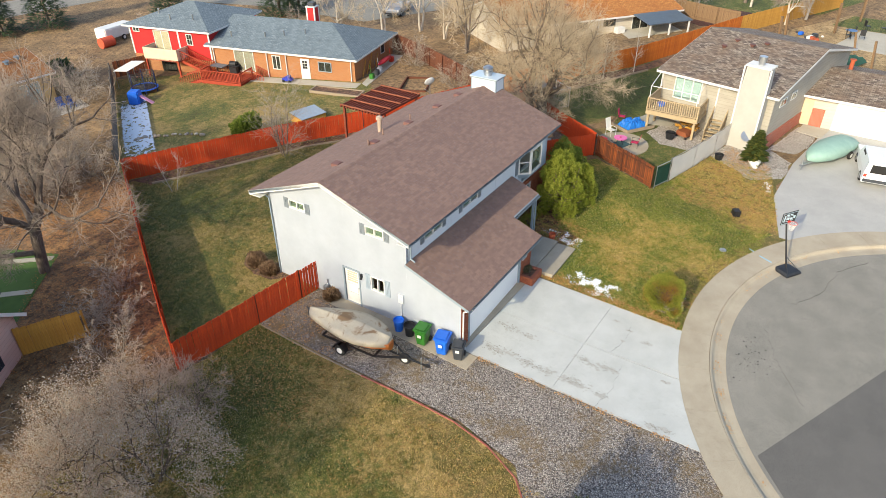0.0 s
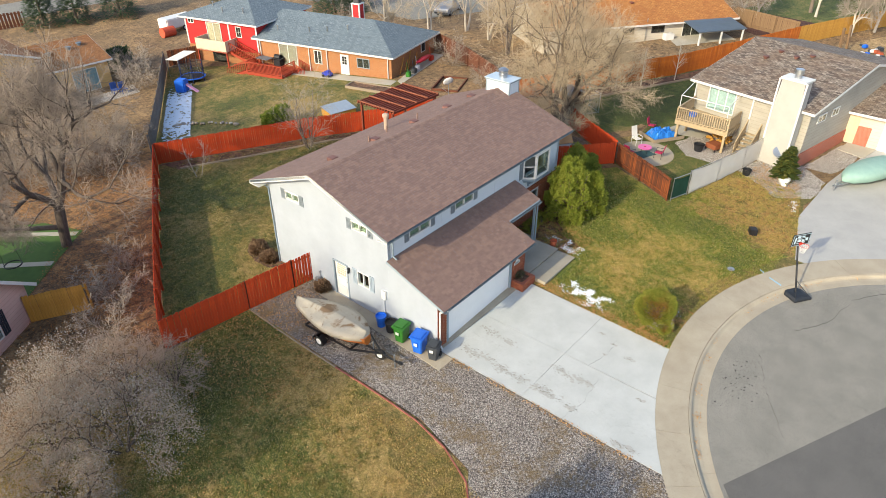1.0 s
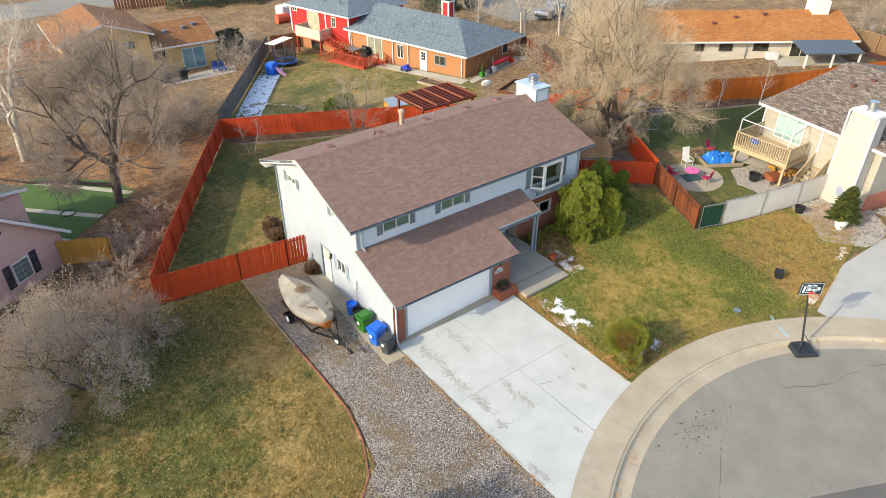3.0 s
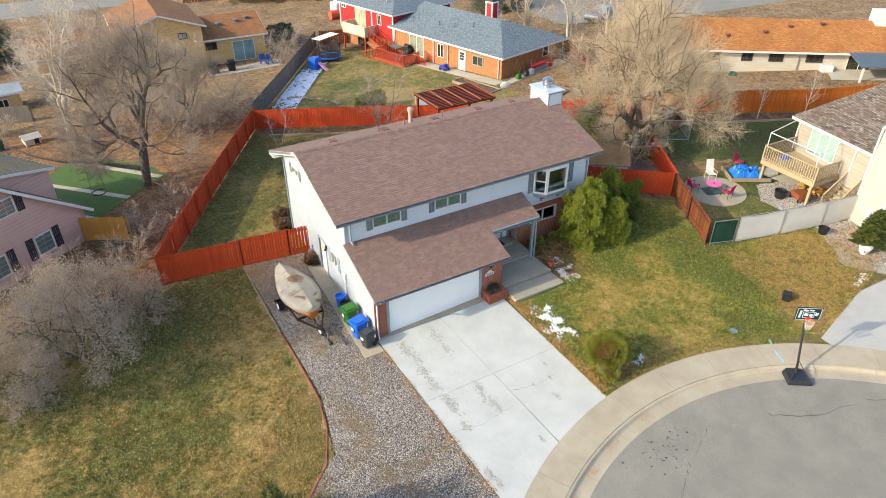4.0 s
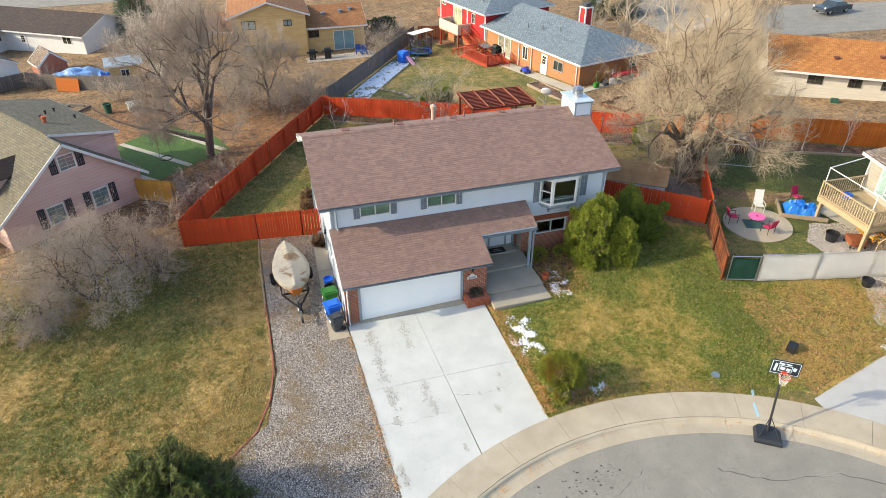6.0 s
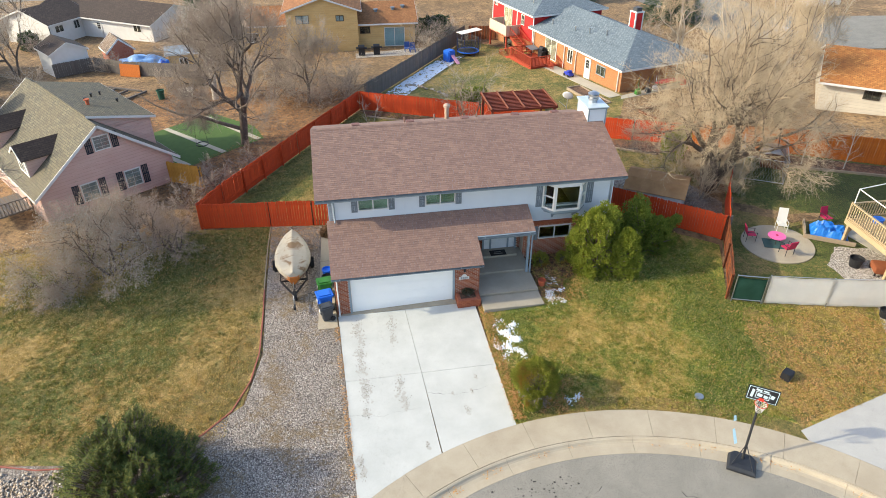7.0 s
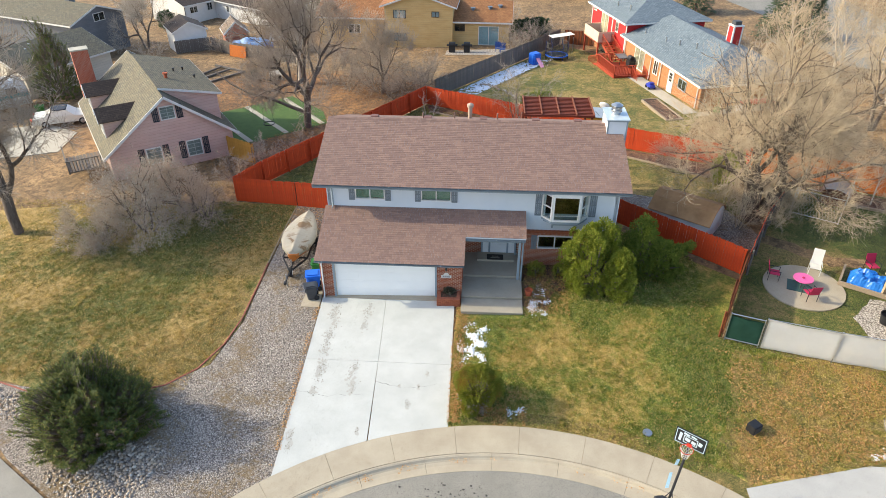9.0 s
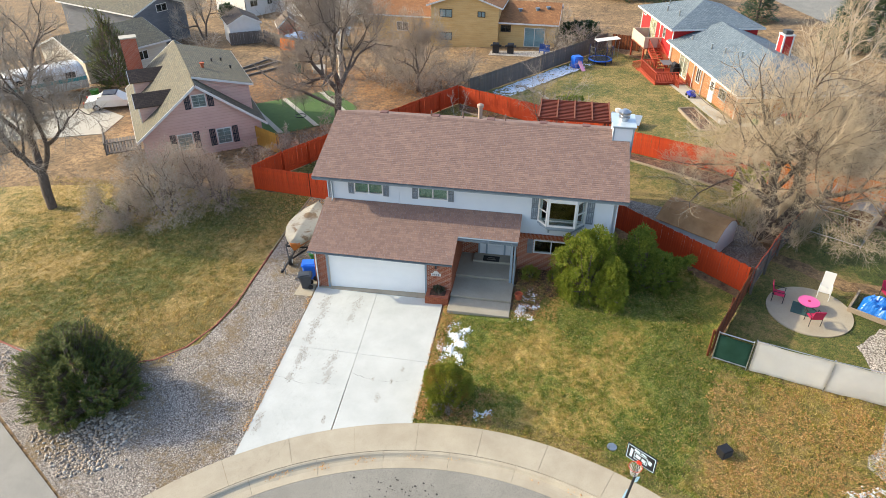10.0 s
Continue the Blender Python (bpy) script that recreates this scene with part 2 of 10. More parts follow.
M_SAND = earth("sandy_ground", "a08458", "b89c70", "987850", "c8ac80", 0.52)
M_MULCH = earth("bark_mulch", "5c463a", "6e5444", "7a5640", "9a7658", 0.48)
M_GRAVEL = stones("gravel", ["857d76", "a89e94", "645d59", "bcb2a6", "94867a", "d0c8bc", "7a6e66"], 0.05, "37312c", "6e5a3a", 0.49)
M_GRAVEL_W = stones("pale_gravel", ["b9b0a4", "d4ccc0", "9c948b", "e2dbd0", "a89c8e"], 0.07, "5c534a", "8d7a5e", 0.62)
M_DRIVE = slab("driveway_concrete", "b0b2ae", "bcbeba", "98968f", 0, 0.2, 0.2)
M_DRIVE2 = slab("neighbour_concrete", "a3a29e", "aeada8", "85827c")
M_WALK = slab("pavement_concrete", "9e9380", "aca28e", "82765f", 0, 0.35)
M_PATH = slab("path_concrete", "a8a294", "b4ae9f", "85806f")
M_DRIVE3 = slab("aged_concrete", "827f78", "8e8b83", "66635b")
M_STEP = slab("step_concrete", "989080", "a69e8e", "766f62")
M_ASPH = slab("old_asphalt", "807d74", "8f8b81", "55524b", 0, 0, 0.8)
M_ASPH2 = slab("new_asphalt", "5c5a56", "66635f", "464441", 0, 0, 0.6)
M_SHIN = shingle("brown_shingle", "7b635a", "866c62", "917669")
M_SHIN_GREY = shingle_far("grey_shingle", "62707a", "7d8a92", "6f7c84")
M_SHIN_TAN = shingle_far("weathered_shingle", "574b43", "a6998a", "7c6450")
M_SHIN_ORANGE = shingle_far("cedar_tone_shingle", "a86a34", "c48848", "985c2c")
M_SHIN_CEDAR = shingle_far("brown_cedar_shingle", "90603a", "aa784c", "80522e")
M_SHIN_PINK = shingle_far("mossy_shingle", "5e5b50", "78735f", "665e4c")
M_SHIN_DARK = shingle_far("dark_shingle", "42362f", "54463d", "3a302a")
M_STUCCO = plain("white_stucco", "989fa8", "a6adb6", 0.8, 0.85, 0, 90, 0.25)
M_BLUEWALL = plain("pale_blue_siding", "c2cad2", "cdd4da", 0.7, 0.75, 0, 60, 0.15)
M_TRIM = plain("blue_grey_trim", "7d8b96", "8997a0", 3, 0.55)
M_SHUT = plain("slate_shutter", "6f7880", "7c858c", 3, 0.6)
M_SHUT_P = plain("pale_blue_shutter", "8c9aa6", "a0adb8", 3, 0.6)
M_WHITE = plain("white_paint", "cbcbc8", "d6d6d4", 2, 0.5)
M_DOORW = plain("garage_door_white", "e6e7e6", "eeeeec", 0.8, 0.45)
M_BRICK = wood("fired_brick", "7d3e28", "b8704c", (30, 30, 30), 0.9, 0.75)
M_MORTAR = plain("mortar", "c2b4a4", "d0c4b6", 8, 0.95)
M_BRICKW = bricks("orange_brickwork", "925a34", "a66c40", "a08464")
M_BRICKR = bricks("red_brickwork", "9a4a34", "ac5a40", "b09484")
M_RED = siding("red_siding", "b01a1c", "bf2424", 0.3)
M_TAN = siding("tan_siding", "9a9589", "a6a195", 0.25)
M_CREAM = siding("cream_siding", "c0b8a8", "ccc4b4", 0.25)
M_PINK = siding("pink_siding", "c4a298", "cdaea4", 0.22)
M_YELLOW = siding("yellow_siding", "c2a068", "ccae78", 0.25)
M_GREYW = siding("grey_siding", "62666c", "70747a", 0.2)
M_FENCE = wood("red_stained_cedar", "a2300a", "d44c10", (30, 30, 2.0), 0.8, 0.4, "b4380e")
M_FENCE_D = wood("weathered_fence", "4e2a1c", "7c4a2e", (30, 30, 2.0), 0.9, 0.6, "3e2a22")
M_FENCE_O = wood("orange_cedar", "9a4a0e", "d2781e", (30, 30, 2.0), 0.8, 0.55, "b05c18")
M_FENCE_W = wood("patchy_brown_fence", "2e1a12", "a4541e", (24, 24, 0.9), 0.9, 0.75, "4a2a1a")
M_FENCE_G = wood("grey_weathered_fence", "55504c", "7d766e", (30, 30, 2.0), 0.9, 0.5)
M_FENCE_T = wood("tan_fence", "66503a", "8c7050", (30, 30, 2.0), 0.9, 0.4)
M_FENCE_Y = wood("yellow_pine", "a07028", "d2a048", (30, 30, 2.0), 0.8, 0.4)
M_DECK = wood("red_stained_deck", "8a3018", "b8492a", (3, 40, 40), 0.7, 0.4)
M_DECK_T = wood("tan_deck", "9a8768", "b3a080", (3, 40, 40), 0.7, 0.3)
M_BARK = wood("bark", "554a42", "8a7c6e", (9, 9, 2), 0.95, 0.1)
M_TWIG = plain("twig", "8f8274", "b4a798", 2, 0.95)
M_TWIG_P = plain("pale_twig", "a59a8c", "c6bdb0", 2, 0.95)
M_TWIG_W = plain("golden_twig", "a6947a", "c6b498", 2, 0.95)
# near-black colour that stands in for the shade of unlit interiors
M_DARK = plain("unlit_interior", "1a1a1a", "242322", 2, 0.9)
M_METAL = plain("galvanised_metal", "a8acb0", "b8bcc0", 6, 0.35, 0.9)
M_BLACK = plain("black_plastic", "16171a", "212328", 4, 0.5)
M_RUBBER = plain("tyre_rubber", "1a1a1a", "262626", 8, 0.85)

# ---- building helpers ----
def mesh_object(name, bm, material, parent=None, label=""):
    me = bpy.data.meshes.new(name)
    bmesh.ops.recalc_face_normals(bm, faces=bm.faces) if len(bm.faces) < 20000 else None
    bm.to_mesh(me)
    bm.free()
    for m in (material if isinstance(material, (list, tuple)) else [material]):
        me.materials.append(m)
    ob = new(name, me)
    ob.parent = parent
    if label:
        ob["label"] = label
    return ob


def part(name, bm, material, parent, label=""):
    return mesh_object(name, bm, material, parent, label)


def thing(name, label, category, group="", kind="", at=(0, 0, 0), turn=0.0, base=None):
    """An Empty for a thing; at is above the even slope, or, with base, in that thing's axes."""
    e = new(name)
    e.empty_display_size = 0.2
    e.matrix_basis = base.matrix_basis @ pose(*at, 0, 0, turn) if base else pose(at[0], at[1], at[2] + rise(at[0], at[1]), 0, 0, turn)
    return tagged(e, label, category, group, kind)


def raw(name, verts, faces, material, parent=None, label="", kind="", smooth=False):
    me = bpy.data.meshes.new(name)
    me.from_pydata(verts, [], faces)
    me.materials.append(material)
    if smooth:
        me.polygons.foreach_set("use_smooth", [True] * len(me.polygons))
    ob = new(name, me)
    ob.parent = parent
    return tagged(ob, label, "", "", kind)


def shared(name, me, parent, m):
    ob = new(name, me)
    ob.parent = parent
    ob.matrix_basis = m
    return ob


def box(bm, x0, y0, z0, x1, y1, z1, m=None, bevel=0.0):
    vs = bmesh.ops.create_cube(bm, size=1, matrix=Matrix.Translation(((x0 + x1) / 2, (y0 + y1) / 2, (z0 + z1) / 2)) @ Matrix.Diagonal((abs(x1 - x0), abs(y1 - y0), abs(z1 - z0), 1)))["verts"]
    if bevel:
        es = list({e for v in vs for e in v.link_edges})
        r = bmesh.ops.bevel(bm, geom=es, offset=bevel, segments=2, affect="EDGES")
        vs = list({v for f in r["faces"] for v in f.verts} | {v for v in vs if v.is_valid})
    if m is not None:
        bmesh.ops.transform(bm, matrix=m, verts=vs)
    return vs


def rod(bm, a, b, r0, r1=None, seg=8):
    a, b = Vector(a), Vector(b)
    d = b - a
    m = Matrix.Translation((a + b) / 2) @ d.to_track_quat("Z", "Y").to_matrix().to_4x4()
    return bmesh.ops.create_cone(bm, cap_ends=True, segments=seg, radius1=r0, radius2=r0 if r1 is None else r1, depth=d.length, matrix=m)["verts"]


def beam(bm, a, b, w, h):
    """A rectangular bar from a to b, w wide and h deep, upright as far as it can be."""
    a, b = Vector(a), Vector(b)
    d = b - a
    m = Matrix.Translation((a + b) / 2) @ d.to_track_quat("X", "Z").to_matrix().to_4x4()
    return box(bm, -d.length / 2, -w / 2, -h / 2, d.length / 2, w / 2, h / 2, m)


def solid(bm, poly, z0, z1):
    """An upright prism over a plan outline."""
    lo = [bm.verts.new((x, y, z0)) for x, y in poly]
    hi = [bm.verts.new((x, y, z1)) for x, y in poly]
    bm.faces.new(hi)
    bm.faces.new(lo[::-1])
    for i in range(len(poly)):
        j = (i + 1) % len(poly)
        bm.faces.new((lo[i], lo[j], hi[j], hi[i]))


def slice_solid(bm, pts, thick):
    """A slab of that thickness under the outline pts in space."""
    pts = [Vector(p) for p in pts]
    n = (pts[1] - pts[0]).cross(pts[2] - pts[0]).normalized()
    n = n if n.z > 0 else -n
    hi = [bm.verts.new(p) for p in pts]
    lo = [bm.verts.new(p - n * thick) for p in pts]
    bm.faces.new(hi)
    bm.faces.new(lo[::-1])
    for i in range(len(pts)):
        j = (i + 1) % len(pts)
        bm.faces.new((lo[i], lo[j], hi[j], hi[i]))


def uv_planar(ob):
    """UVs in metres: along each face's level direction, and up its slope."""
    me = ob.data
    layer = me.uv_layers.new(name="UVMap")
    for p in me.polygons:
        n = p.normal
        u = Vector((-n.y, n.x, 0))
        u = u.normalized() if u.length > 0.05 else Vector((1, 0, 0))
        v = n.cross(u)
        for li in p.loop_indices:
            co = me.vertices[me.loops[li].vertex_index].co
            layer.data[li].uv = (co.dot(u), co.dot(v))
    return ob


def wall(bm, a, b, thick, z0, z1, holes=()):
    """A wall along the plan line a-b, its outer face on that line and its thickness to the left of it; holes: (from, to, sill, head)."""
    a, b = Vector((*a, 0)), Vector((*b, 0))
    d = (b - a).normalized()
    m = Matrix.Translation(a) @ Matrix(((d.x, -d.y, 0, 0), (d.y, d.x, 0, 0), (0, 0, 1, 0), (0, 0, 0, 1)))
    n = (b - a).length
    xs = sorted({0, n, *[v for h in holes for v in h[:2]]})
    zs = sorted({z0, z1, *[v for h in holes for v in h[2:] if z0 < v < z1]})
    made = {}

    def vert(i, j, k):
        if (i, j, k) not in made:
            made[i, j, k] = bm.verts.new(m @ Vector((xs[i], thick * k, zs[j])))
        return made[i, j, k]

    def full(i, j):
        if not (0 <= i < len(xs) - 1 and 0 <= j < len(zs) - 1):
            return False
        x, z = (xs[i] + xs[i + 1]) / 2, (zs[j] + zs[j + 1]) / 2
        return not any(h[0] < x < h[1] and h[2] < z < h[3] for h in holes)

    for i in range(len(xs) - 1):
        for j in range(len(zs) - 1):
            if full(i, j):
                for k in (0, 1):
                    bm.faces.new([vert(i, j, k), vert(i + 1, j, k), vert(i + 1, j + 1, k), vert(i, j + 1, k)])
                for di, dj, p, q in ((-1, 0, (i, j), (i, j + 1)), (1, 0, (i + 1, j), (i + 1, j + 1)), (0, -1, (i, j), (i + 1, j)), (0, 1, (i, j + 1), (i + 1, j + 1))):
                    if not full(i + di, j + dj):
                        bm.faces.new([vert(*p, 0), vert(*q, 0), vert(*q, 1), vert(*p, 1)])


# ---- the ground ----
BREAKS = (-9.0, -0.5, 12.0, 60.0, 150.0)


def land(x, y):
    return fall(x, y) + rise(x, y)


def fall(x, y):
    z = 0.0
    if y > 12:
        z -= 0.06 * (min(y, 60) - 12)
    if y > 60:
        z -= 0.03 * (min(y, 150) - 60)
    if y < -0.5:
        z -= 0.03 * (-0.5 - max(y, -9))
    return z


def patch(name, outline, material, lift, label, depth=0.0, category="ground", kind="structure", parent=None):
    """A sheet that follows the ground, lift above it; with depth it is a slab with sides."""
    bm = bmesh.new()
    f = bm.faces.new([bm.verts.new((x, y, 0)) for x, y in outline])
    for x in (-100, 100):
        bmesh.ops.bisect_plane(bm, geom=bm.verts[:] + bm.edges[:] + bm.faces[:], plane_co=(x, 0, 0), plane_no=(1, 0, 0), dist=1e-5)
    for y in BREAKS:
        bmesh.ops.bisect_plane(bm, geom=bm.verts[:] + bm.edges[:] + bm.faces[:], plane_co=(0, y, 0), plane_no=(0, 1, 0), dist=1e-5)
    bmesh.ops.triangulate(bm, faces=[f for f in bm.faces if len(f.verts) > 4])
    for v in bm.verts:
        v.co.z = land(v.co.x, v.co.y) + lift
    if depth:
        r = bmesh.ops.extrude_face_region(bm, geom=bm.faces[:])
        for e in r["geom"]:
            if isinstance(e, bmesh.types.BMVert):
                e.co.z -= depth
    else:
        for f in bm.faces:
            f.normal_update()
            if f.normal.z < 0:
                f.normal_flip()
    me = bpy.data.meshes.new(name)
    if depth:
        bmesh.ops.recalc_face_normals(bm, faces=bm.faces)
    bm.to_mesh(me)
    bm.free()
    me.materials.append(material)
    ob = new(name, me)
    ob.parent = parent
    return tagged(ob, label, category, "", kind) if parent is None else ob


def rough_edge(pts, step=0.5, amount=0.08, seed=1, close=True):
    """A plan outline with its long sides broken into short, slightly uneven ones."""
    rnd = random.Random(seed)
    out = []
    for (x0, y0), (x1, y1) in zip(pts, pts[1:] + pts[:1] if close else pts[1:]):
        n = max(1, int(math.hypot(x1 - x0, y1 - y0) / step))
        for i in range(n):
            t = i / n
            k = amount if i else 0
            out.append((x0 + (x1 - x0) * t + rnd.uniform(-k, k), y0 + (y1 - y0) * t + rnd.uniform(-k, k)))
    return out


def arc(cx, cy, r, a0, a1, n):
    return [(cx + r * math.cos(radians(a0 + (a1 - a0) * i / n)), cy + r * math.sin(radians(a0 + (a1 - a0) * i / n))) for i in range(n + 1)]


CX, CY, R_BACK, R_CURB, R_GUT = 10.1, -23.45, 15.15, 13.75, 13.0

EXIT = math.degrees(math.asin(5.0 / R_CURB))
patch("ground", [(-900, -400), (CX - 5, -400)] + arc(CX, CY, R_CURB - 0.08, 270 - EXIT, -90 + EXIT, 80) + [(CX + 5, -400), (900, -400), (900, 1500), (-900, 1500)], M_EARTH2, -0.03, "dry winter ground with thin grass and leaf litter")
patch("lawn_front", [(7.3, -0.6), (7.45, -8.0)] + arc(CX, CY, R_BACK - 0.05, 100, 47, 24) + [(23.6, -9.3), (26.5, -5.0), (20.0, -2.4), (21.9, 2.3), (15.6, 7.5), (11, 3.2), (10.6, -0.5)], M_LAWN, 0.0, "patchy green and straw winter front lawn with fallen leaves")
patch("lawn_side", rough_edge([(-3.95, 9.0), (-3.8, 2.5), (-3.55, -2.6), (-4.1, -5.7), (-6.2, -7.5), (-10, -7.9), (-14.5, -7.0), (-17, -4), (-30, -3), (-32, 6), (-20, 8.5), (-9, 9.4)], 0.4, 0.05, 3), M_LAWN_L, 0.0, "wide patchy winter lawn beside the gravel strip")
patch("lawn_back", [(-8.3, 9.6), (-0.1, 8.4), (0.0, 12.0), (15.8, 12.2), (15.8, 8.2), (24, 9), (24.5, 16.5), (16, 20.3), (1.9, 29.0), (-2.8, 20.5)], M_LAWN_B, -0.005, "fenced back lawn, mown green and tan in stripes")
patch("yard_leafy", [(-8.4, 9.5), (-3.0, 20.5), (1.8, 29.3), (4, 34.5), (-10, 40), (-30, 36), (-22, 24), (-10, 17)], M_EARTH, -0.012, "brown earth strewn with fallen leaves under bare trees")
patch("yard_neighbour", [(2.6, 31.2), (1.9, 29.3), (14, 23.5), (20, 20.4), (26, 24), (25.6, 28.2), (21, 44), (15.2, 51.5)], M_LAWN_B, -0.01, "worn back lawn of the brick house")
patch("yard_tan_house", [(20.2, -2.4), (22.4, 3), (26, 9.5), (30, 13.5), (44, 6.5), (38, -2), (31.5, -5)], M_LAWN_T, -0.008, "trodden lawn with a bare footpath behind the tan house")
patch("synthetic_lawn", [(-11.2, 31.6), (-7.0, 27.2), (-5.9, 24.2), (-8.7, 21.6), (-11.2, 19.2), (-12.2, 19.2), (-18.6, 24.7)], M_TURF, 0.012, "bright green artificial turf beside the pink house")
patch("gravel", [(-3.95, 9.0), (-0.0, 8.4), (-0.0, -0.6), (0.15, -1.0), (0.9, -11.3)] + arc(CX, CY, R_BACK - 0.03, 128, 146, 10) + [(-4.9, -14.5), (-10.4, -11.4), (-15, -8.0), (-14.5, -7.2), (-10, -7.8), (-6.2, -7.4), (-4.0, -5.6), (-3.45, -2.6), (-3.7, 2.5)], M_GRAVEL, 0.015, "grey and tan decorative gravel beside the driveway")
patch("mulch_bed", rough_edge([(-0.05, 14.3), (-0.9, 13.6), (-1.3, 12.4), (-1.2, 11.2), (-0.6, 10.6), (-0.02, 10.6), (-0.02, 14.2)], 0.4, 0.05, 5), M_MULCH, 0.02, "curved planting bed with dead leaves at the house corner")
patch("shrub_bed", rough_edge([(10.65, 3.25), (10.65, -0.6), (11.9, -0.9), (12.2, 0.6), (13.4, 1.2), (15.6, 3.2)], 0.4, 0.06, 6), M_MULCH, 0.015, "leafy bark bed between porch and juniper")
patch("road", arc(CX, CY, R_GUT + 0.1, 270 - EXIT, -90 + EXIT, 80) + [(CX + 5.2, -400), (CX - 5.2, -400)], M_ASPH, -0.11, "worn grey asphalt turning circle with cracks", category="road")
patch("road_patch", [(2.1, -13.4), (11.0, -17.4), (22.5, -22.55), (22.3, -27.0), (19.0, -33.0), (15.0, -35.4), (15.0, -399), (5.2, -399), (5.2, -35.4), (0, -31), (-2.7, -25.5), (-2.6, -20.0), (-1.2, -17.0), (0.2, -15.1)], M_ASPH2, -0.104, "newer dark asphalt with a straight seam", category="road")


# ---- pavement, kerb and gutter in poured pieces ----
def ring(name, r0, r1, a0, a1, z, depth, material, parent, n=4):
    outer, inner = arc(CX, CY, r1, a0, a1, n), arc(CX, CY, r0, a0, a1, n)
    return patch(name, outer + inner[::-1], material, z, "", depth, parent=parent)


ROLL = ((R_GUT, -0.1), (R_GUT + 0.35, -0.118), (R_CURB - 0.24, -0.105), (R_CURB - 0.17, -0.07), (R_CURB - 0.11, -0.005), (R_CURB - 0.05, 0.02), (R_CURB, 0.024), (R_CURB, -0.25), (R_GUT, -0.25))


def rolled(name, a0, a1, n=8):
    """One poured length of kerb and gutter with a rolled face."""
    bm = bmesh.new()
    rows = []
    for i in range(n + 1):
        a = radians(a0 + (a1 - a0) * i / n)
        c, d = math.cos(a), math.sin(a)
        rows.append([bm.verts.new((CX + r * c, CY + r * d, land(CX + r * c, CY + r * d) + z)) for r, z in ROLL])
    m = len(ROLL)
    for p, q in zip(rows, rows[1:]):
        for k in range(m):
            bm.faces.new((p[k], p[(k + 1) % m], q[(k + 1) % m], q[k]))
    bm.faces.new(rows[0][::-1])
    bm.faces.new(rows[-1])
    return part(name, bm, M_WALK, kerb)


pavement = thing("pavement", "curved tan concrete pavement around the turning circle", "pavement", kind="structure")
kerb = thing("kerb", "rolled concrete kerb and gutter with leaves in it", "kerb", kind="structure")
ROUND = (-90 + EXIT, 270 - EXIT)
k = -4.4 - 7 * 10.3
while k < ROUND[1]:
    a0, a1 = max(k, ROUND[0]), min(k + 10.3, ROUND[1])
    if a1 - a0 > 0.3:
        ring("pavement_slab", R_CURB + 0.02, R_BACK, a0 + 0.022, a1 - 0.022, 0.03, 0.2, M_WALK, pavement, 8)
    k += 10.3
k = -8.0 - 6 * 11.2
while k < ROUND[1]:
    a0, a1 = max(k, ROUND[0]), min(k + 11.2, ROUND[1])
    if a1 - a0 > 0.3:
        rolled("kerb_section", a0 + 0.02, a1 - 0.02)
    k += 11.2

# ---- driveway: poured panels with open joints ----
driveway = thing("driveway", "pale concrete driveway with dark tyre stains and cracked joints", "driveway", kind="structure")
xs_l = lambda y: 0.15 + (0.9 - 0.15) * (-0.45 - y) / 10.85
xs_m = lambda y: 3.55 + (4.35 - 3.55) * (-0.45 - y) / 9.2
xs_r = lambda y: 7.15 + (7.55 - 7.15) * (-0.45 - y) / 7.8
front = [(CX + R_BACK * math.cos(radians(a)), CY + R_BACK * math.sin(radians(a))) for a in (127.6, 123, 118, 112.6)]
front2 = [(CX + R_BACK * math.cos(radians(a)), CY + R_BACK * math.sin(radians(a))) for a in (112.4, 108, 104, 99.6)]
G = 0.007
for y0, y1, end in ((-0.45, -4.95, None), (-4.95, -12, front)):
    lo = [(xs_l(y1), y1 + G), (xs_m(y1) - G, y1 + G)] if end is None else end
    patch("driveway_panel", [(xs_m(y0) - G, y0 - G), (xs_l(y0), y0 - G)] + lo, M_DRIVE, 0.03, "", 0.15, parent=driveway)
for y0, y1, end in ((-0.45, -4.95, None), (-4.95, -12, front2)):
    lo = [(xs_m(y1) + G, y1 + G), (xs_r(y1), y1 + G)] if end is None else end
    patch("driveway_panel", [(xs_r(y0), y0 - G), (xs_m(y0) + G, y0 - G)] + lo, M_DRIVE, 0.03, "", 0.15, parent=driveway)
patch("garage_apron", [(0.7, 0.25), (0.25, -0.44), (6.3, -0.44), (6.3, 0.25)], M_WALK, 0.04, "", 0.15, parent=driveway)
side_path = thing("side_path", "narrow tan concrete path along the white wall", "path", kind="structure")
for a, b in ((-1.25, 0.6), (0.62, 2.6), (2.62, 4.6), (4.62, 7.5)):
    patch("path_slab", [(-0.85, a), (-0.02 if a > 0 else 0.14, a), (-0.02, b), (-0.85, b)], M_WALK, 0.035, "", 0.12, parent=side_path)
patch("neighbour_driveway", [(19.0, -10.65), (21.5, -9.95), (23.9, -9.3), (29.4, -9.4), (37, -10.4), (37, -20), (25.4, -19)] + arc(CX, CY, R_BACK + 0.02, 17, 54, 12), M_DRIVE2, 0.02, "light concrete driveway of the tan house", 0.15, "driveway")
patch("corner_driveway", [(-4.9, -14.6), (-10.5, -11.5), (-14.6, -9.2), (-18, -14), (-8, -20), (-3.9, -16.3)], M_DRIVE3, 0.02, "grey concrete driveway beyond the gravel", 0.15, "driveway")
patch("pink_house_driveway", [(-26, 17.2), (-34, 14), (-44, 13), (-48, 19), (-38, 20.5), (-31, 23.5), (-27, 21.5)], M_PATH, 0.02, "concrete driveway beside the pink house", 0.1, "driveway")
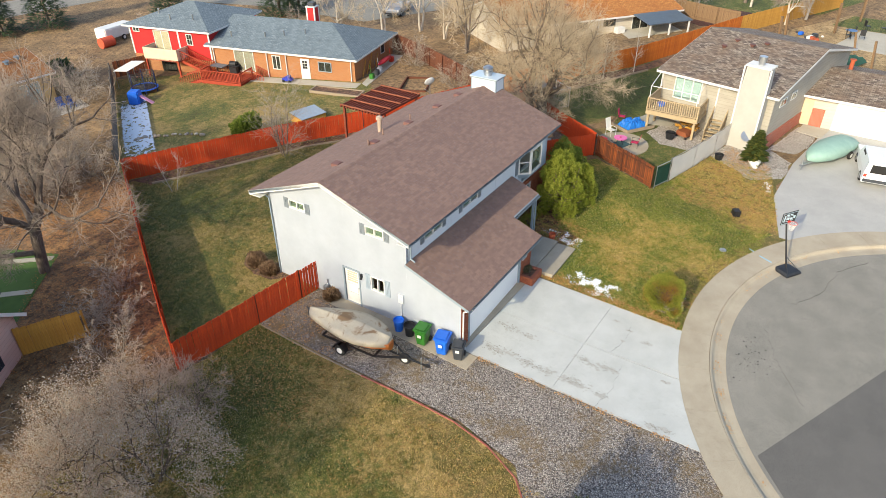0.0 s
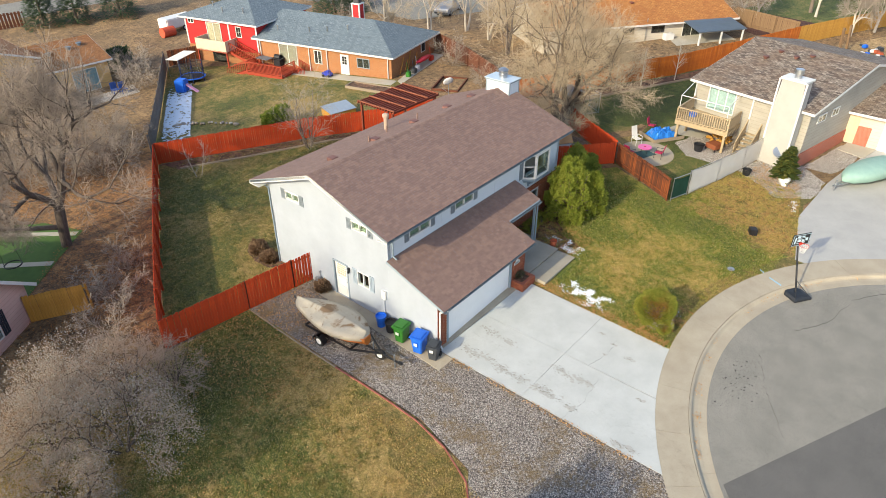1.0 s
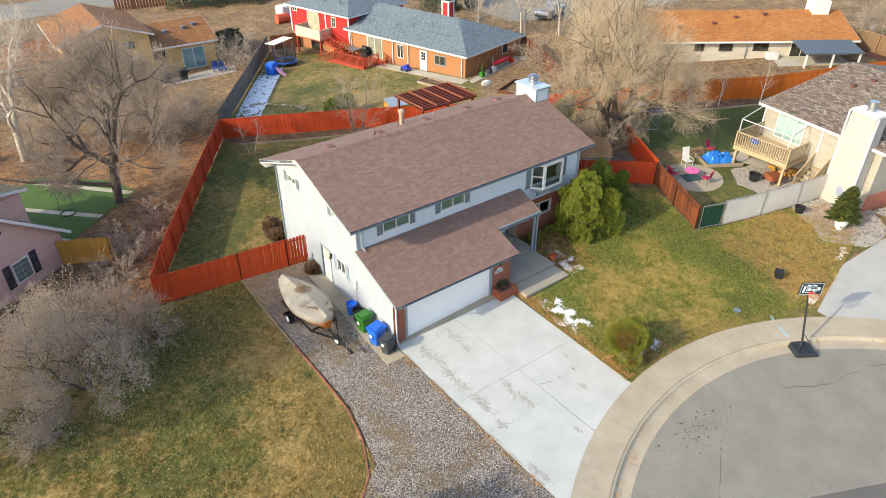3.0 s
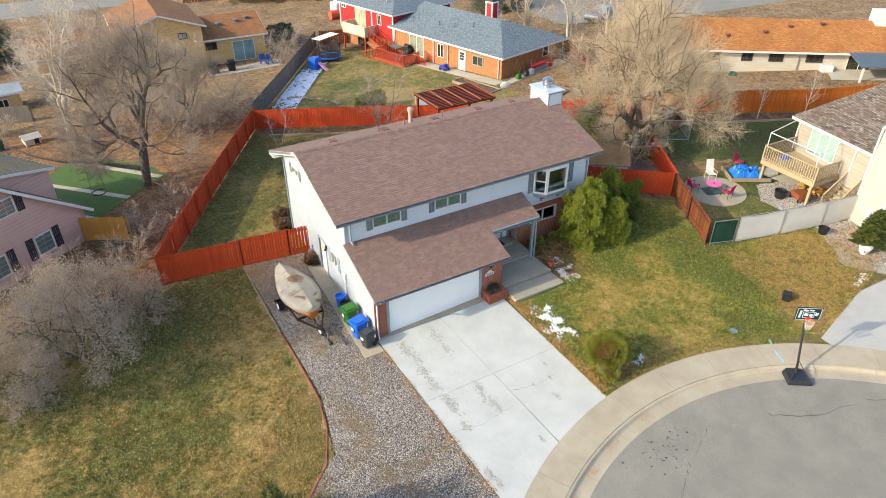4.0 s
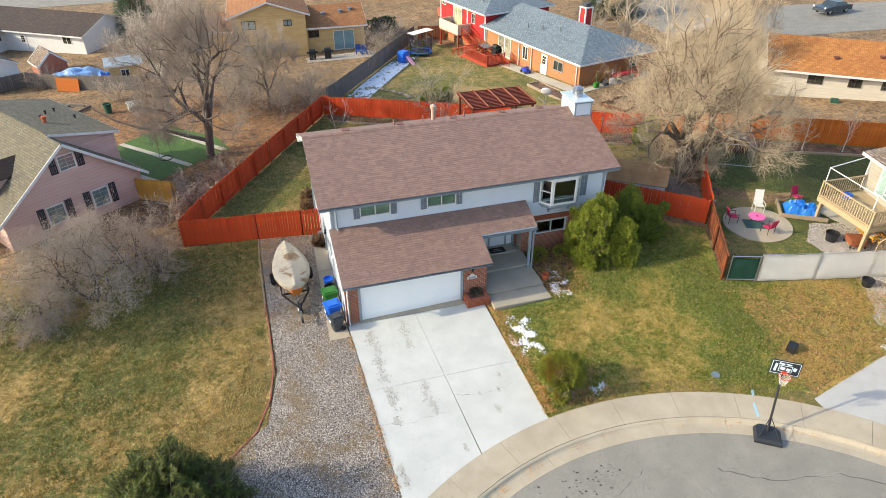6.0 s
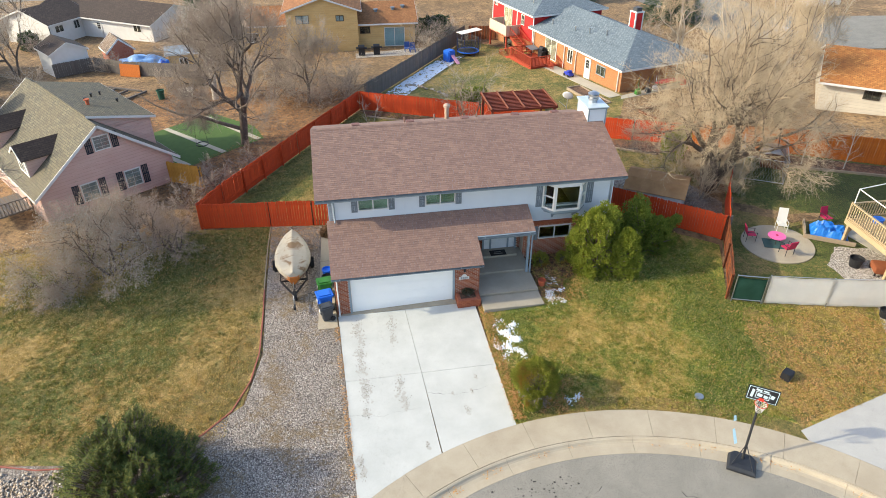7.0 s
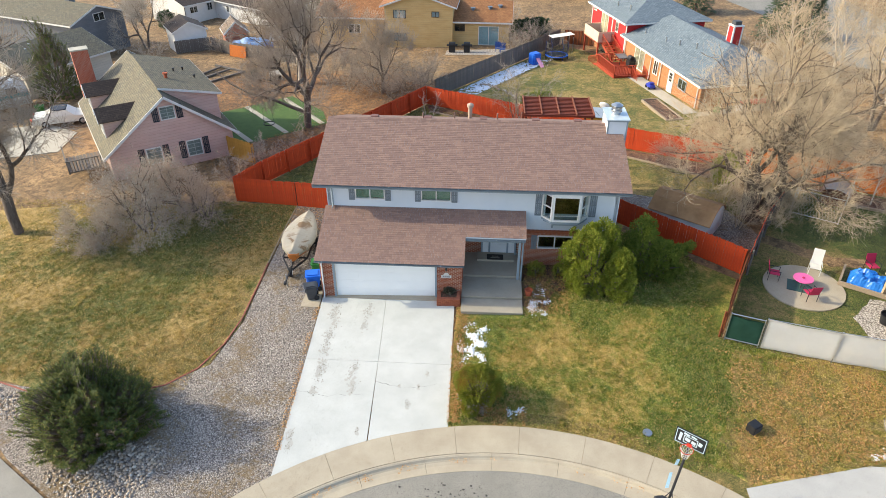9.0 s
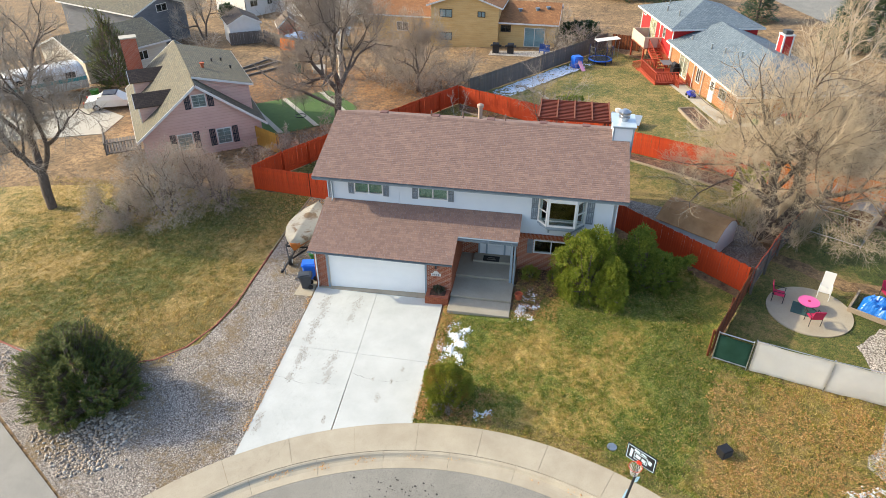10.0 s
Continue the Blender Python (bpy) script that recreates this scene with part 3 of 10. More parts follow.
patch("far_road", [(44, 60), (43, 42), (52, 36), (75, 33), (200, 20), (200, 34), (76, 46), (56, 52), (56, 75), (30, 160), (18, 160)], M_ASPH, 0.0, "grey street behind the brick house", category="road")
patch("far_road", [(-200, 108), (-20, 92), (24, 88), (60, 78), (62, 86), (24, 99), (-20, 104), (-200, 122)], M_ASPH, 0.0, "distant street behind the houses", category="road")

# ---- windows and shutters ----
def window(parent, at, turn, w, h, leaves=2, cover=0.0, cover_mat=None, depth=0.12, name="window", bar=0.055, frame_mat=None, grid=0):
    """A framed window whose outer face looks along -y of its own axes; at is its middle foot. cover: share of the pane behind a blind."""
    bm = bmesh.new()
    b = bar
    box(bm, -w / 2, -0.03, 0, w / 2, depth, b)
    box(bm, -w / 2, -0.03, h - b, w / 2, depth, h)
    box(bm, -w / 2, -0.03, b, -w / 2 + b, depth, h - b)
    box(bm, w / 2 - b, -0.03, b, w / 2, depth, h - b)
    for i in range(1, leaves):
        x = -w / 2 + w * i / leaves
        box(bm, x - b * 0.5, -0.02, b, x + b * 0.5, depth - 0.03, h - b)
    if grid:
        for i in range(1, grid):
            z = h * i / grid
            box(bm, -w / 2 + b, -0.012, z - 0.012, w / 2 - b, 0.02, z + 0.012)
        for i in range(1, 2 * leaves):
            x = -w / 2 + w * i / (2 * leaves)
            box(bm, x - 0.012, -0.012, b, x + 0.012, 0.02, h - b)
    f = part(name, bm, frame_mat or M_WHITE, parent)
    f.matrix_basis = pose(*at, 0, 0, turn)
    for i in range(leaves):
        bm = bmesh.new()
        x0, x1 = -w / 2 + w * i / leaves + b * 0.6, -w / 2 + w * (i + 1) / leaves - b * 0.6
        box(bm, x0, 0.03, b * 0.8, x1, 0.036, h - b * 0.8)
        part("pane", bm, GLASS, f).visible_shadow = False
    if cover:
        bm = bmesh.new()
        n = 24
        for i in range(n):
            x0, x1 = -w / 2 + b + (w - 2 * b) * i / n, -w / 2 + b + (w - 2 * b) * (i + 1) / n
            box(bm, x0, 0.10 + 0.015 * (i % 2), h - b - (h - 2 * b) * cover, x1, 0.12 + 0.015 * (i % 2), h - b)
        part("curtain", bm, cover_mat or M_WHITE, f)
    return f


def shutter(parent, at, turn, w, h, material):
    bm = bmesh.new()
    box(bm, -w / 2, -0.035, 0, -w / 2 + 0.05, 0, h)
    box(bm, w / 2 - 0.05, -0.035, 0, w / 2, 0, h)
    for z in (0, h / 2 - 0.03, h - 0.06):
        box(bm, -w / 2 + 0.05, -0.035, z, w / 2 - 0.05, 0, z + 0.06)
    n = max(6, int(h / 0.07))
    for i in range(n):
        z = 0.06 + (h - 0.12) * i / n
        box(bm, -w / 2 + 0.05, -0.022, z, w / 2 - 0.05, -0.002, z + 0.035, pose(0, 0, 0, 0, 0, 0))
    for i in (1, 2):
        x = -w / 2 + w * i / 3
        box(bm, x - 0.02, -0.034, 0.06, x + 0.02, -0.001, h - 0.06)
    s = part("shutter", bm, material, parent)
    s.matrix_basis = pose(*at, 0, 0, turn)
    return s


def shingle_slope(parent, name, o, u, v, w, length, near=None, limit=None):
    """Courses of shingle tabs on a slope: o lower corner, u along the eave, v up the slope. near: (u0, u1, v0, v1), laid as single pieces."""
    o, u, v = Vector(o), Vector(u).normalized(), Vector(v).normalized()
    n = u.cross(v).normalized()
    n = n if n.z > 0 else -n
    rnd = random.Random(hash((round(o.x, 2), round(o.y, 2), round(w, 2))) % 1000)
    rise, tab = 0.142, 0.31
    verts, faces = [], []
    base = Matrix((u, v, n)).transposed()
    pieces = {}
    k = 0
    count = 0
    y = -0.02
    full = w
    while y < length:
        x = -rnd.uniform(0.0, tab)
        w = min(full, limit(y)) if limit else full
        while x < w:
            t = rnd.choice((0.16, 0.2, 0.28, 0.34))
            a, b = max(0, x), min(w, x + t - 0.006)
            top = min(length, y + rise + 0.03)
            x += t
            if b - a < 0.02:
                continue
            lift = 0.010 + rnd.uniform(0, 0.005)
            quad = ((a, y, lift), (b, y, lift), (b, top, 0.003), (a, top, 0.003))
            if near and near[0] <= a and b <= near[1] and near[2] <= y <= near[3] and count < 300:
                key = (round(b - a, 2), round(lift, 3))
                if key not in pieces:
                    bw = b - a
                    me = bpy.data.meshes.new("shingle")
                    me.from_pydata([(0, 0, 0), (bw, 0, 0), (bw, 0, lift), (0, 0, lift), (bw, top - y, 0.003), (0, top - y, 0.003)], [], [(0, 1, 2, 3), (3, 2, 4, 5), (0, 3, 5), (1, 4, 2)])
                    me.materials.append(M_SHIN)
                    pieces[key] = me
                m = Matrix.Translation(o + u * a + v * y) @ base.to_4x4()
                shared("shingle", pieces[key], parent, m)
                count += 1
                continue
            s = len(verts)
            for px, py, pz in quad:
                verts.append(o + u * px + v * py + n * pz)
            verts.append(o + u * a + v * y)
            verts.append(o + u * b + v * y)
            faces += [(s, s + 1, s + 2, s + 3), (s + 4, s + 5, s + 1, s)]
        y += rise
    return raw(name, verts, faces, M_SHIN, parent, kind="stuff")


def brick_face(parent, a, b, z0, z1, holes=(), single=True, out=0.012):
    """Running-bond bricks proud of a wall face along the plan line a-b (outside to the right of it)."""
    a, b = Vector((*a, 0)), Vector((*b, 0))
    d = (b - a).normalized()
    nrm = Vector((d.y, -d.x, 0))
    length = (b - a).length
    L, H, J = 0.2, 0.064, 0.015
    meshes = {}
    verts, faces = [], []
    row = 0
    z = z0
    while z + H <= z1 + 0.01:
        x = -(L + J) / 2 * (row % 2)
        while x < length:
            p, q = max(0, x), min(length, x + L)
            x += L + J
            if q - p < 0.04 or any(h[0] - 0.02 < (p + q) / 2 < h[1] + 0.02 and h[2] - 0.03 < z + H / 2 < h[3] + 0.03 for h in holes):
                continue
            w = round(q - p, 2)
            cs = [(0, 0, 0), (w, 0, 0), (w, 0, H), (0, 0, H), (0.004, -out, 0.004), (w - 0.004, -out, 0.004), (w - 0.004, -out, H - 0.004), (0.004, -out, H - 0.004)]
            fs = [(4, 5, 6, 7), (0, 1, 5, 4), (1, 2, 6, 5), (2, 3, 7, 6), (3, 0, 4, 7)]
            m = Matrix.Translation(a + d * p + Vector((0, 0, z))) @ Matrix(((d.x, -d.y, 0, 0), (d.y, d.x, 0, 0), (0, 0, 1, 0), (0, 0, 0, 1)))
            if single:
                if w not in meshes:
                    me = bpy.data.meshes.new("brick")
                    me.from_pydata(cs, [], fs)
                    me.materials.append(M_BRICK)
                    meshes[w] = me
                shared("brick", meshes[w], parent, m)
            else:
                s = len(verts)
                verts += [m @ Vector(c) for c in cs]
                faces += [tuple(i + s for i in f) for f in fs]
        z += H + J
        row += 1
    if not single:
        raw("brickwork", verts, faces, M_BRICK, parent, kind="stuff")


# ---- the white two-storey house ----
house = thing("house", "white and pale blue two-storey house with brown shingle roof", "house", at=(0.121, -0.305, 0), turn=2.2)
W, D0, D1 = 15.4, 3.0, 11.6          # right wall, upper front wall, back wall
EF, EB, YR, ZR = 2.41, 12.3, 7.4, 7.1   # eaves front and back, ridge
ZF, ZB = 5.40, 5.30
LX0, LX1 = -0.58, 15.83
LOW_R, PORCH_R = 7.45, 10.58
S_LOW = 0.37
ZLOW = 2.58                              # garage eave
low_z = lambda y: ZLOW + (y + 0.45) * S_LOW
up_f = lambda y: ZF + (y - EF) * (ZR - ZF) / (YR - EF)
up_b = lambda y: ZB + (EB - y) * (ZR - ZB) / (EB - YR)

bm = bmesh.new()
# side gable walls as upright slabs
T = 0.2
def gable_wall(bm, x0, x1, pts):
    lo = [bm.verts.new((x0, y, z)) for y, z in pts]
    hi = [bm.verts.new((x1, y, z)) for y, z in pts]
    bm.faces.new(lo)
    bm.faces.new(hi[::-1])
    for i in range(len(pts)):
        j = (i + 1) % len(pts)
        bm.faces.new((lo[i], hi[i], hi[j], lo[j]))


SIDE_HOLES = [(9.08, 10.15, 4.70, 5.2), (4.23, 5.31, 4.70, 5.2), (5.95, 6.88, 0.17, 2.3), (4.33, 5.18, 1.5, 2.35)]
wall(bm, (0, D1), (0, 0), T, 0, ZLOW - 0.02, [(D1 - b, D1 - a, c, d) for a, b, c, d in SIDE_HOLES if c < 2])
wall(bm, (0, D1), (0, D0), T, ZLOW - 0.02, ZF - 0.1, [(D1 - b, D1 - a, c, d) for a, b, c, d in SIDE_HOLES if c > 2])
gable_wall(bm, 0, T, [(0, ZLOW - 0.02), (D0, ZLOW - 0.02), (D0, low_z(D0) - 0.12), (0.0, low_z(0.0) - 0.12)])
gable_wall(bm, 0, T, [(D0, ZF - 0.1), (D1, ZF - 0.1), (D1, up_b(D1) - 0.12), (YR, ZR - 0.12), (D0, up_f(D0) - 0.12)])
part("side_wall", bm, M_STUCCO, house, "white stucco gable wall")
bm = bmesh.new()
wall(bm, (W, 0 + D0), (W, D1), T, 0, ZF - 0.1)
gable_wall(bm, W - T, W, [(D0, ZF - 0.1), (D1, ZF - 0.1), (D1, up_b(D1) - 0.12), (YR, ZR - 0.12), (D0, up_f(D0) - 0.12)])
part("side_wall", bm, M_BLUEWALL, house)
bm = bmesh.new()
wall(bm, (W, D1), (0, D1), T, 0, ZB + 0.05)
part("back_wall", bm, M_BLUEWALL, house)
# upper front wall
UPW = [(1.52, 3.11, 4.28, 5.08), (5.04, 6.64, 4.28, 5.08), (11.6, 13.65, 3.64, 5.08)]
bm = bmesh.new()
wall(bm, (0.02, D0), (W, D0), T, 2.5, ZF + 0.05, UPW)
part("front_wall", bm, M_BLUEWALL, house, "pale blue siding")
for x in (0.0, 0.06 + T, 3.95, 8.6, W - 0.05):
    bm = bmesh.new()
    box(bm, x, D0 - 0.012, 2.75, x + 0.05, D0, ZF - 0.05)
    part("batten", bm, M_BLUEWALL, house)
for a, b, c, d in UPW[:2]:
    x = (a + b) / 2
    window(house, (x, D0, c), 0, b - a, d - c, 2, 0.98, plain("green_blind", "6c8a74", "809c86", 3))
    shutter(house, (a - 0.17, D0 - 0.003, c - 0.05), 0, 0.31, d - c + 0.1, M_SHUT)
    shutter(house, (b + 0.17, D0 - 0.003, c - 0.05), 0, 0.31, d - c + 0.1, M_SHUT)
# bay window
bay = part("bay_window", (lambda b: (box(b, 11.5, D0 - 0.02, 3.5, 13.8, D0 + 0.02, 3.64), b)[1])(bmesh.new()), M_WHITE, house, "white bay window on grey brackets")
bx0, bx1, bo = 11.42, 13.85, 0.58
plan = [(bx0, D0), (bx0 + 0.5, D0 - bo), (bx1 - 0.5, D0 - bo), (bx1, D0)]
bm = bmesh.new()
solid(bm, plan, 3.44, 3.58)
solid(bm, [(bx0 + 0.12, D0), (bx0 + 0.6, D0 - bo + 0.12), (bx1 - 0.6, D0 - bo + 0.12), (bx1 - 0.12, D0)], 3.3, 3.44)
part("bay_sill", bm, M_TRIM, bay, "blue-grey sill board")
bm = bmesh.new()
solid(bm, plan, 5.1, 5.24)
part("bay_head", bm, M_WHITE, bay)
for (p, q), lv in zip(zip(plan, plan[1:]), (1, 1, 1)):
    d = Vector((q[0] - p[0], q[1] - p[1], 0))
    w = window(bay, ((p[0] + q[0]) / 2, (p[1] + q[1]) / 2, 3.58), math.degrees(math.atan2(d.y, d.x)), d.length, 1.52, 1, 0, None, 0.07, "bay_pane_frame", 0.1, None, 0)
    if lv and d.length < 1:
        bm = bmesh.new()
        box(bm, -d.length / 2 + 0.08, -0.02, 0.74, d.length / 2 - 0.08, 0.05, 0.8)
        part("meeting_rail", bm, M_WHITE, w).matrix_basis = Matrix()
for x in (bx0 + 0.62, bx1 - 0.62):
    bm = bmesh.new()
    beam(bm, (x, D0, 3.02), (x, D0 - 0.36, 3.3), 0.09, 0.1)
    box(bm, x - 0.045, D0 - 0.09, 2.92, x + 0.045, D0, 3.32)
    part("bracket", bm, M_TRIM, bay)
shutter(house, (bx0 - 0.19, D0 - 0.003, 3.62), 0, 0.34, 1.46, M_SHUT)
shutter(house, (bx1 + 0.22, D0 - 0.003, 3.62), 0, 0.36, 1.46, M_SHUT)

# ground floor front: garage, brick piers, porch recess, brick wall
GD0, GD1 = 0.77, 5.97
bm = bmesh.new()
wall(bm, (0.02, 0.0), (LOW_R - 0.1, 0.0), 0.22, -0.06, low_z(0.0) - 0.1, [(GD0, GD1, -0.07, 2.2)])
wall(bm, (LOW_R - 0.1, 0.22), (LOW_R - 0.1, D0 + 0.6), 0.22, -0.06, low_z(0.0) - 0.1)
wall(bm, (LOW_R - 0.1, D0 + 0.6), (10.6, D0 + 0.6), 0.2, 0, 2.75, [(1.0, 2.95, 0.75, 2.7)])
part("ground_floor_wall", bm, M_MORTAR, house, "mortar backing of the brickwork")
brick_face(house, (0.0, -0.004), (GD0 - 0.1, -0.004), 0.0, low_z(0) - 0.2)
brick_face(house, (GD1 + 0.1, -0.004), (LOW_R - 0.1, -0.004), 0.0, low_z(0) - 0.2)
bm = bmesh.new()
for x in (GD0 - 0.1, GD1):
    box(bm, x, -0.05, 0, x + 0.1, 0.1, 2.3)
box(bm, GD0 - 0.1, -0.05, 2.17, GD1 + 0.1, 0.1, 2.38)
part("garage_frame", bm, M_TRIM, house)
bm = bmesh.new()
n_p = 4
for i in range(n_p):
    z0, z1 = 0.02 + 2.15 * i / n_p, 0.02 + 2.15 * (i + 1) / n_p
    box(bm, GD0, 0.06, z0 + 0.0015, GD1, 0.11, z1 - 0.0015)
    for j in range(8):
        a = GD0 + (GD1 - GD0) * j / 8 + 0.09
        b = GD0 + (GD1 - GD0) * (j + 1) / 8 - 0.09
        box(bm, a, 0.057, z0 + 0.1, b, 0.07, z1 - 0.1)
part("garage_door", bm, M_DOORW, house, "white panelled double garage door")
# planter in front of the pier
PX0, PX1, PF = 6.12, 7.3, -0.75
bm = bmesh.new()
for a in ((PX0, PF, PX1, PF + 0.18), (PX0, PF + 0.18, PX0 + 0.18, 0), (PX1 - 0.18, PF + 0.18, PX1, 0)):
    box(bm, a[0], a[1], 0, a[2], a[3], 0.66)
planter = part("brick_planter", bm, plain("brick_capping", "8a4c36", "a4634a", 9, 0.9), house, "low brick planter")
brick_face(planter, (PX0, PF - 0.004), (PX1, PF - 0.004), 0.1, 0.66)
brick_face(planter, (PX0 - 0.004, 0.0), (PX0 - 0.004, PF), 0.1, 0.66)
brick_face(planter, (PX1 + 0.004, PF), (PX1 + 0.004, 0.0), 0.1, 0.66)
bm = bmesh.new()
box(bm, PX0 + 0.18, PF + 0.18, 0.3, PX1 - 0.18, -0.02, 0.6)
part("soil", bm, M_MULCH, planter)
# porch recess brick
brick_face(house, (LOW_R - 0.096, 0.0), (LOW_R - 0.096, D0 + 0.55), 0.4, low_z(0) - 0.2, (), False)
brick_face(house, (LOW_R - 0.1, D0 + 0.59), (10.6, D0 + 0.59), 0.75, 2.75, [(1.0, 2.95, 0.75, 2.7)], False)
bm = bmesh.new()
wall(bm, (10.5, D0 - 0.05), (W, D0 - 0.05), 0.2, 0, 2.55, [(0.85, 2.7, 1.57, 2.39)])
wall(bm, (10.5, D0 + 0.6), (10.5, D0 + 0.15), 0.2, 0, 2.55)
part("brick_backing", bm, M_MORTAR, house)
brick_face(house, (10.5, D0 - 0.055), (W, D0 - 0.055), 0.3, 2.55, [(0.85, 2.7, 1.57, 2.39)], False)
bm = bmesh.new()
x = 10.5
while x < W:
    box(bm, x, D0 - 0.14, 2.55, x + 0.06, D0, 2.73)
    x += 0.07
part("brick_ledge", bm, M_BRICK, house, "soldier course of bricks")
window(house, (12.27, D0 - 0.05, 1.57), 0, 1.85, 0.82, 2, 0, None, 0.12)
shutter(house, (11.15, D0 - 0.07, 1.55), 0, 0.3, 0.86, M_SHUT)
# front door with side lights, seen under the porch
bm = bmesh.new()
yd, zd = D0 + 0.5, 0.75
for x in (8.3, 8.72, 9.72, 10.15):
    box(bm, x, yd - 0.03, zd, x + 0.1, yd + 0.1, zd + 1.9)
box(bm, 8.3, yd - 0.03, zd + 1.9, 10.25, yd + 0.1, zd + 2.0)
part("door_frame", bm, M_TRIM, house)
bm = bmesh.new()
dx = 8.82
box(bm, dx, yd, zd + 0.02, dx + 0.9, yd + 0.05, zd + 1.9)
for a, b, c, d in ((0.1, 0.42, 0.15, 0.65), (0.48, 0.8, 0.15, 0.65)):
    box(bm, dx + a, yd - 0.015, zd + c, dx + b, yd, zd + d)
for a, b, c, d in ((0.15, 0.75, 0.85, 0.91), (0.15, 0.75, 1.59, 1.65), (0.15, 0.21, 0.91, 1.59), (0.69, 0.75, 0.91, 1.59)):
    box(bm, dx + a, yd - 0.02, zd + c, dx + b, yd, zd + d)
fd = part("front_door", bm, plain("grey_white_door", "c9cdd2", "d5d8dc", 3), house, "pale grey panelled front door")
# door and side-light panes: flat panels coloured as the unlit hall's shade
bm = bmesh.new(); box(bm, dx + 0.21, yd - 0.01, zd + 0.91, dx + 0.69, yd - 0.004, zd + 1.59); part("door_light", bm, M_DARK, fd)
bm = bmesh.new(); rod(bm, (dx + 0.1, yd - 0.05, zd + 0.8), (dx + 0.1, yd, zd + 0.8), 0.03); part("door_knob", bm, M_METAL, fd)
for a, b in ((8.4, 8.72), (9.82, 10.15)):
    bm = bmesh.new()
    box(bm, a, yd + 0.02, zd + 0.02, b, yd + 0.05, zd + 1.9)
    sl = part("side_light", bm, plain("side_light_white", "cfd2d6", "dadde0", 3), house)
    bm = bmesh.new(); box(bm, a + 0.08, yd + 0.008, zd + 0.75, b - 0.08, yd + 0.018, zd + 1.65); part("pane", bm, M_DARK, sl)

# side wall: door, windows, pipes
SD = 0.14
bm = bmesh.new()
box(bm, 0.06, 5.97, SD + 0.04, 0.11, 6.86, SD + 2.08)
for z in (0.2, 0.75):
    box(bm, 0.04, 6.1, SD + z, 0.06, 6.72, SD + z + 0.45)
door = part("side_door", bm, M_WHITE, house, "white side door with slatted blind in its window")
bm = bmesh.new()
for i in range(5):
    z = SD + 1.35 + i * 0.135
    box(bm, 0.035, 6.1, z, 0.058, 6.72, z + 0.07)
part("blind", bm, plain("cream_blind", "b9ab92", "c9bba2", 5), door)
bm = bmesh.new(); rod(bm, (-0.0, 6.04, SD + 1.05), (0.06, 6.04, SD + 1.05), 0.03); part("door_knob", bm, M_METAL, door)
bm = bmesh.new()
box(bm, -0.03, 5.87, 0.0, 0.1, 5.95, SD + 2.2); box(bm, -0.03, 6.88, 0.0, 0.1, 6.96, SD + 2.2); box(bm, -0.03, 5.95, SD + 2.1, 0.1, 6.88, SD + 2.2)
part("door_frame", bm, M_TRIM, house)
for a, b, c, d in SIDE_HOLES:
    if c < 1:
        continue
    window(house, (0, (a + b) / 2, c), -90, b - a, d - c, 2, 0.98 if c > 2 else 0.0, plain("pale_green_blind", "56645a", "6c7c6c", 3))
    shutter(house, (-0.003, a - 0.17, c - 0.04), -90, 0.3, d - c + 0.08, M_SHUT_P if c < 2 else M_SHUT)
    shutter(house, (-0.003, b + 0.17, c - 0.04), -90, 0.3, d - c + 0.08, M_SHUT_P if c < 2 else M_SHUT)
bm = bmesh.new(); box(bm, -0.1, 3.19, 1.45, 0, 3.49, 1.95); rod(bm, (-0.06, 3.34, 1.5), (-0.06, 3.34, 0.03), 0.025); rod(bm, (-0.12, 3.34, 1.77), (-0.08, 3.34, 1.77), 0.1, None, 14)
part("electric_meter", bm, plain("meter_grey", "c5c7c8", "d2d4d4", 5), house, "pale grey electric meter with conduit")
bm = bmesh.new(); box(bm, -0.1, 5.69, 2.05, 0, 5.79, 2.25); rod(bm, (-0.1, 5.74, 2.08), (-0.1, 5.74, 1.98), 0.05, 0.07)
part("wall_light", bm, M_BLACK, house)

# roofs
def roof_deck(name, pts, thick=0.14, mat=None):
    bm = bmesh.new()
    slice_solid(bm, pts, thick)
    return part(name, bm, mat or M_TRIM, house)


roof_deck("roof", [(LX0, EF, ZF), (LX1, EF, ZF), (LX1, YR, ZR), (LX0, YR, ZR)])
roof_deck("roof", [(LX0, YR, ZR), (LX1, YR, ZR), (LX1, EB, ZB), (LX0, EB, ZB)])
shingle_slope(house, "shingles", (LX0 - 0.02, EF - 0.03, ZF + 0.002), (1, 0, 0), (0, YR - EF, ZR - ZF), LX1 - LX0 + 0.04, math.hypot(YR - EF, ZR - ZF) + 0.05)
shingle_slope(house, "shingles", (LX0 - 0.02, EB + 0.03, ZB + 0.002), (1, 0, 0), (0, YR - EB, ZR - ZB), LX1 - LX0 + 0.04, math.hypot(EB - YR, ZR - ZB) + 0.05)
LEN_LOW = (D0 + 0.45) * math.hypot(1, S_LOW)
PY = 1.17
roof_deck("garage_roof", [(-0.1, -0.45, ZLOW), (LOW_R, -0.45, ZLOW), (LOW_R, PY, low_z(PY)), (PORCH_R, PY, low_z(PY)), (PORCH_R, D0, low_z(D0)), (-0.1, D0, low_z(D0))])
shingle_slope(house, "garage_shingles", (-0.12, -0.48, ZLOW + 0.002), (1, 0, 0), (0, 1, S_LOW), PORCH_R + 0.15, LEN_LOW, (0.2, 7.3, 0.1, 1.75), lambda v: LOW_R + 0.15 if v < (PY + 0.42) * math.hypot(1, S_LOW) else 99)
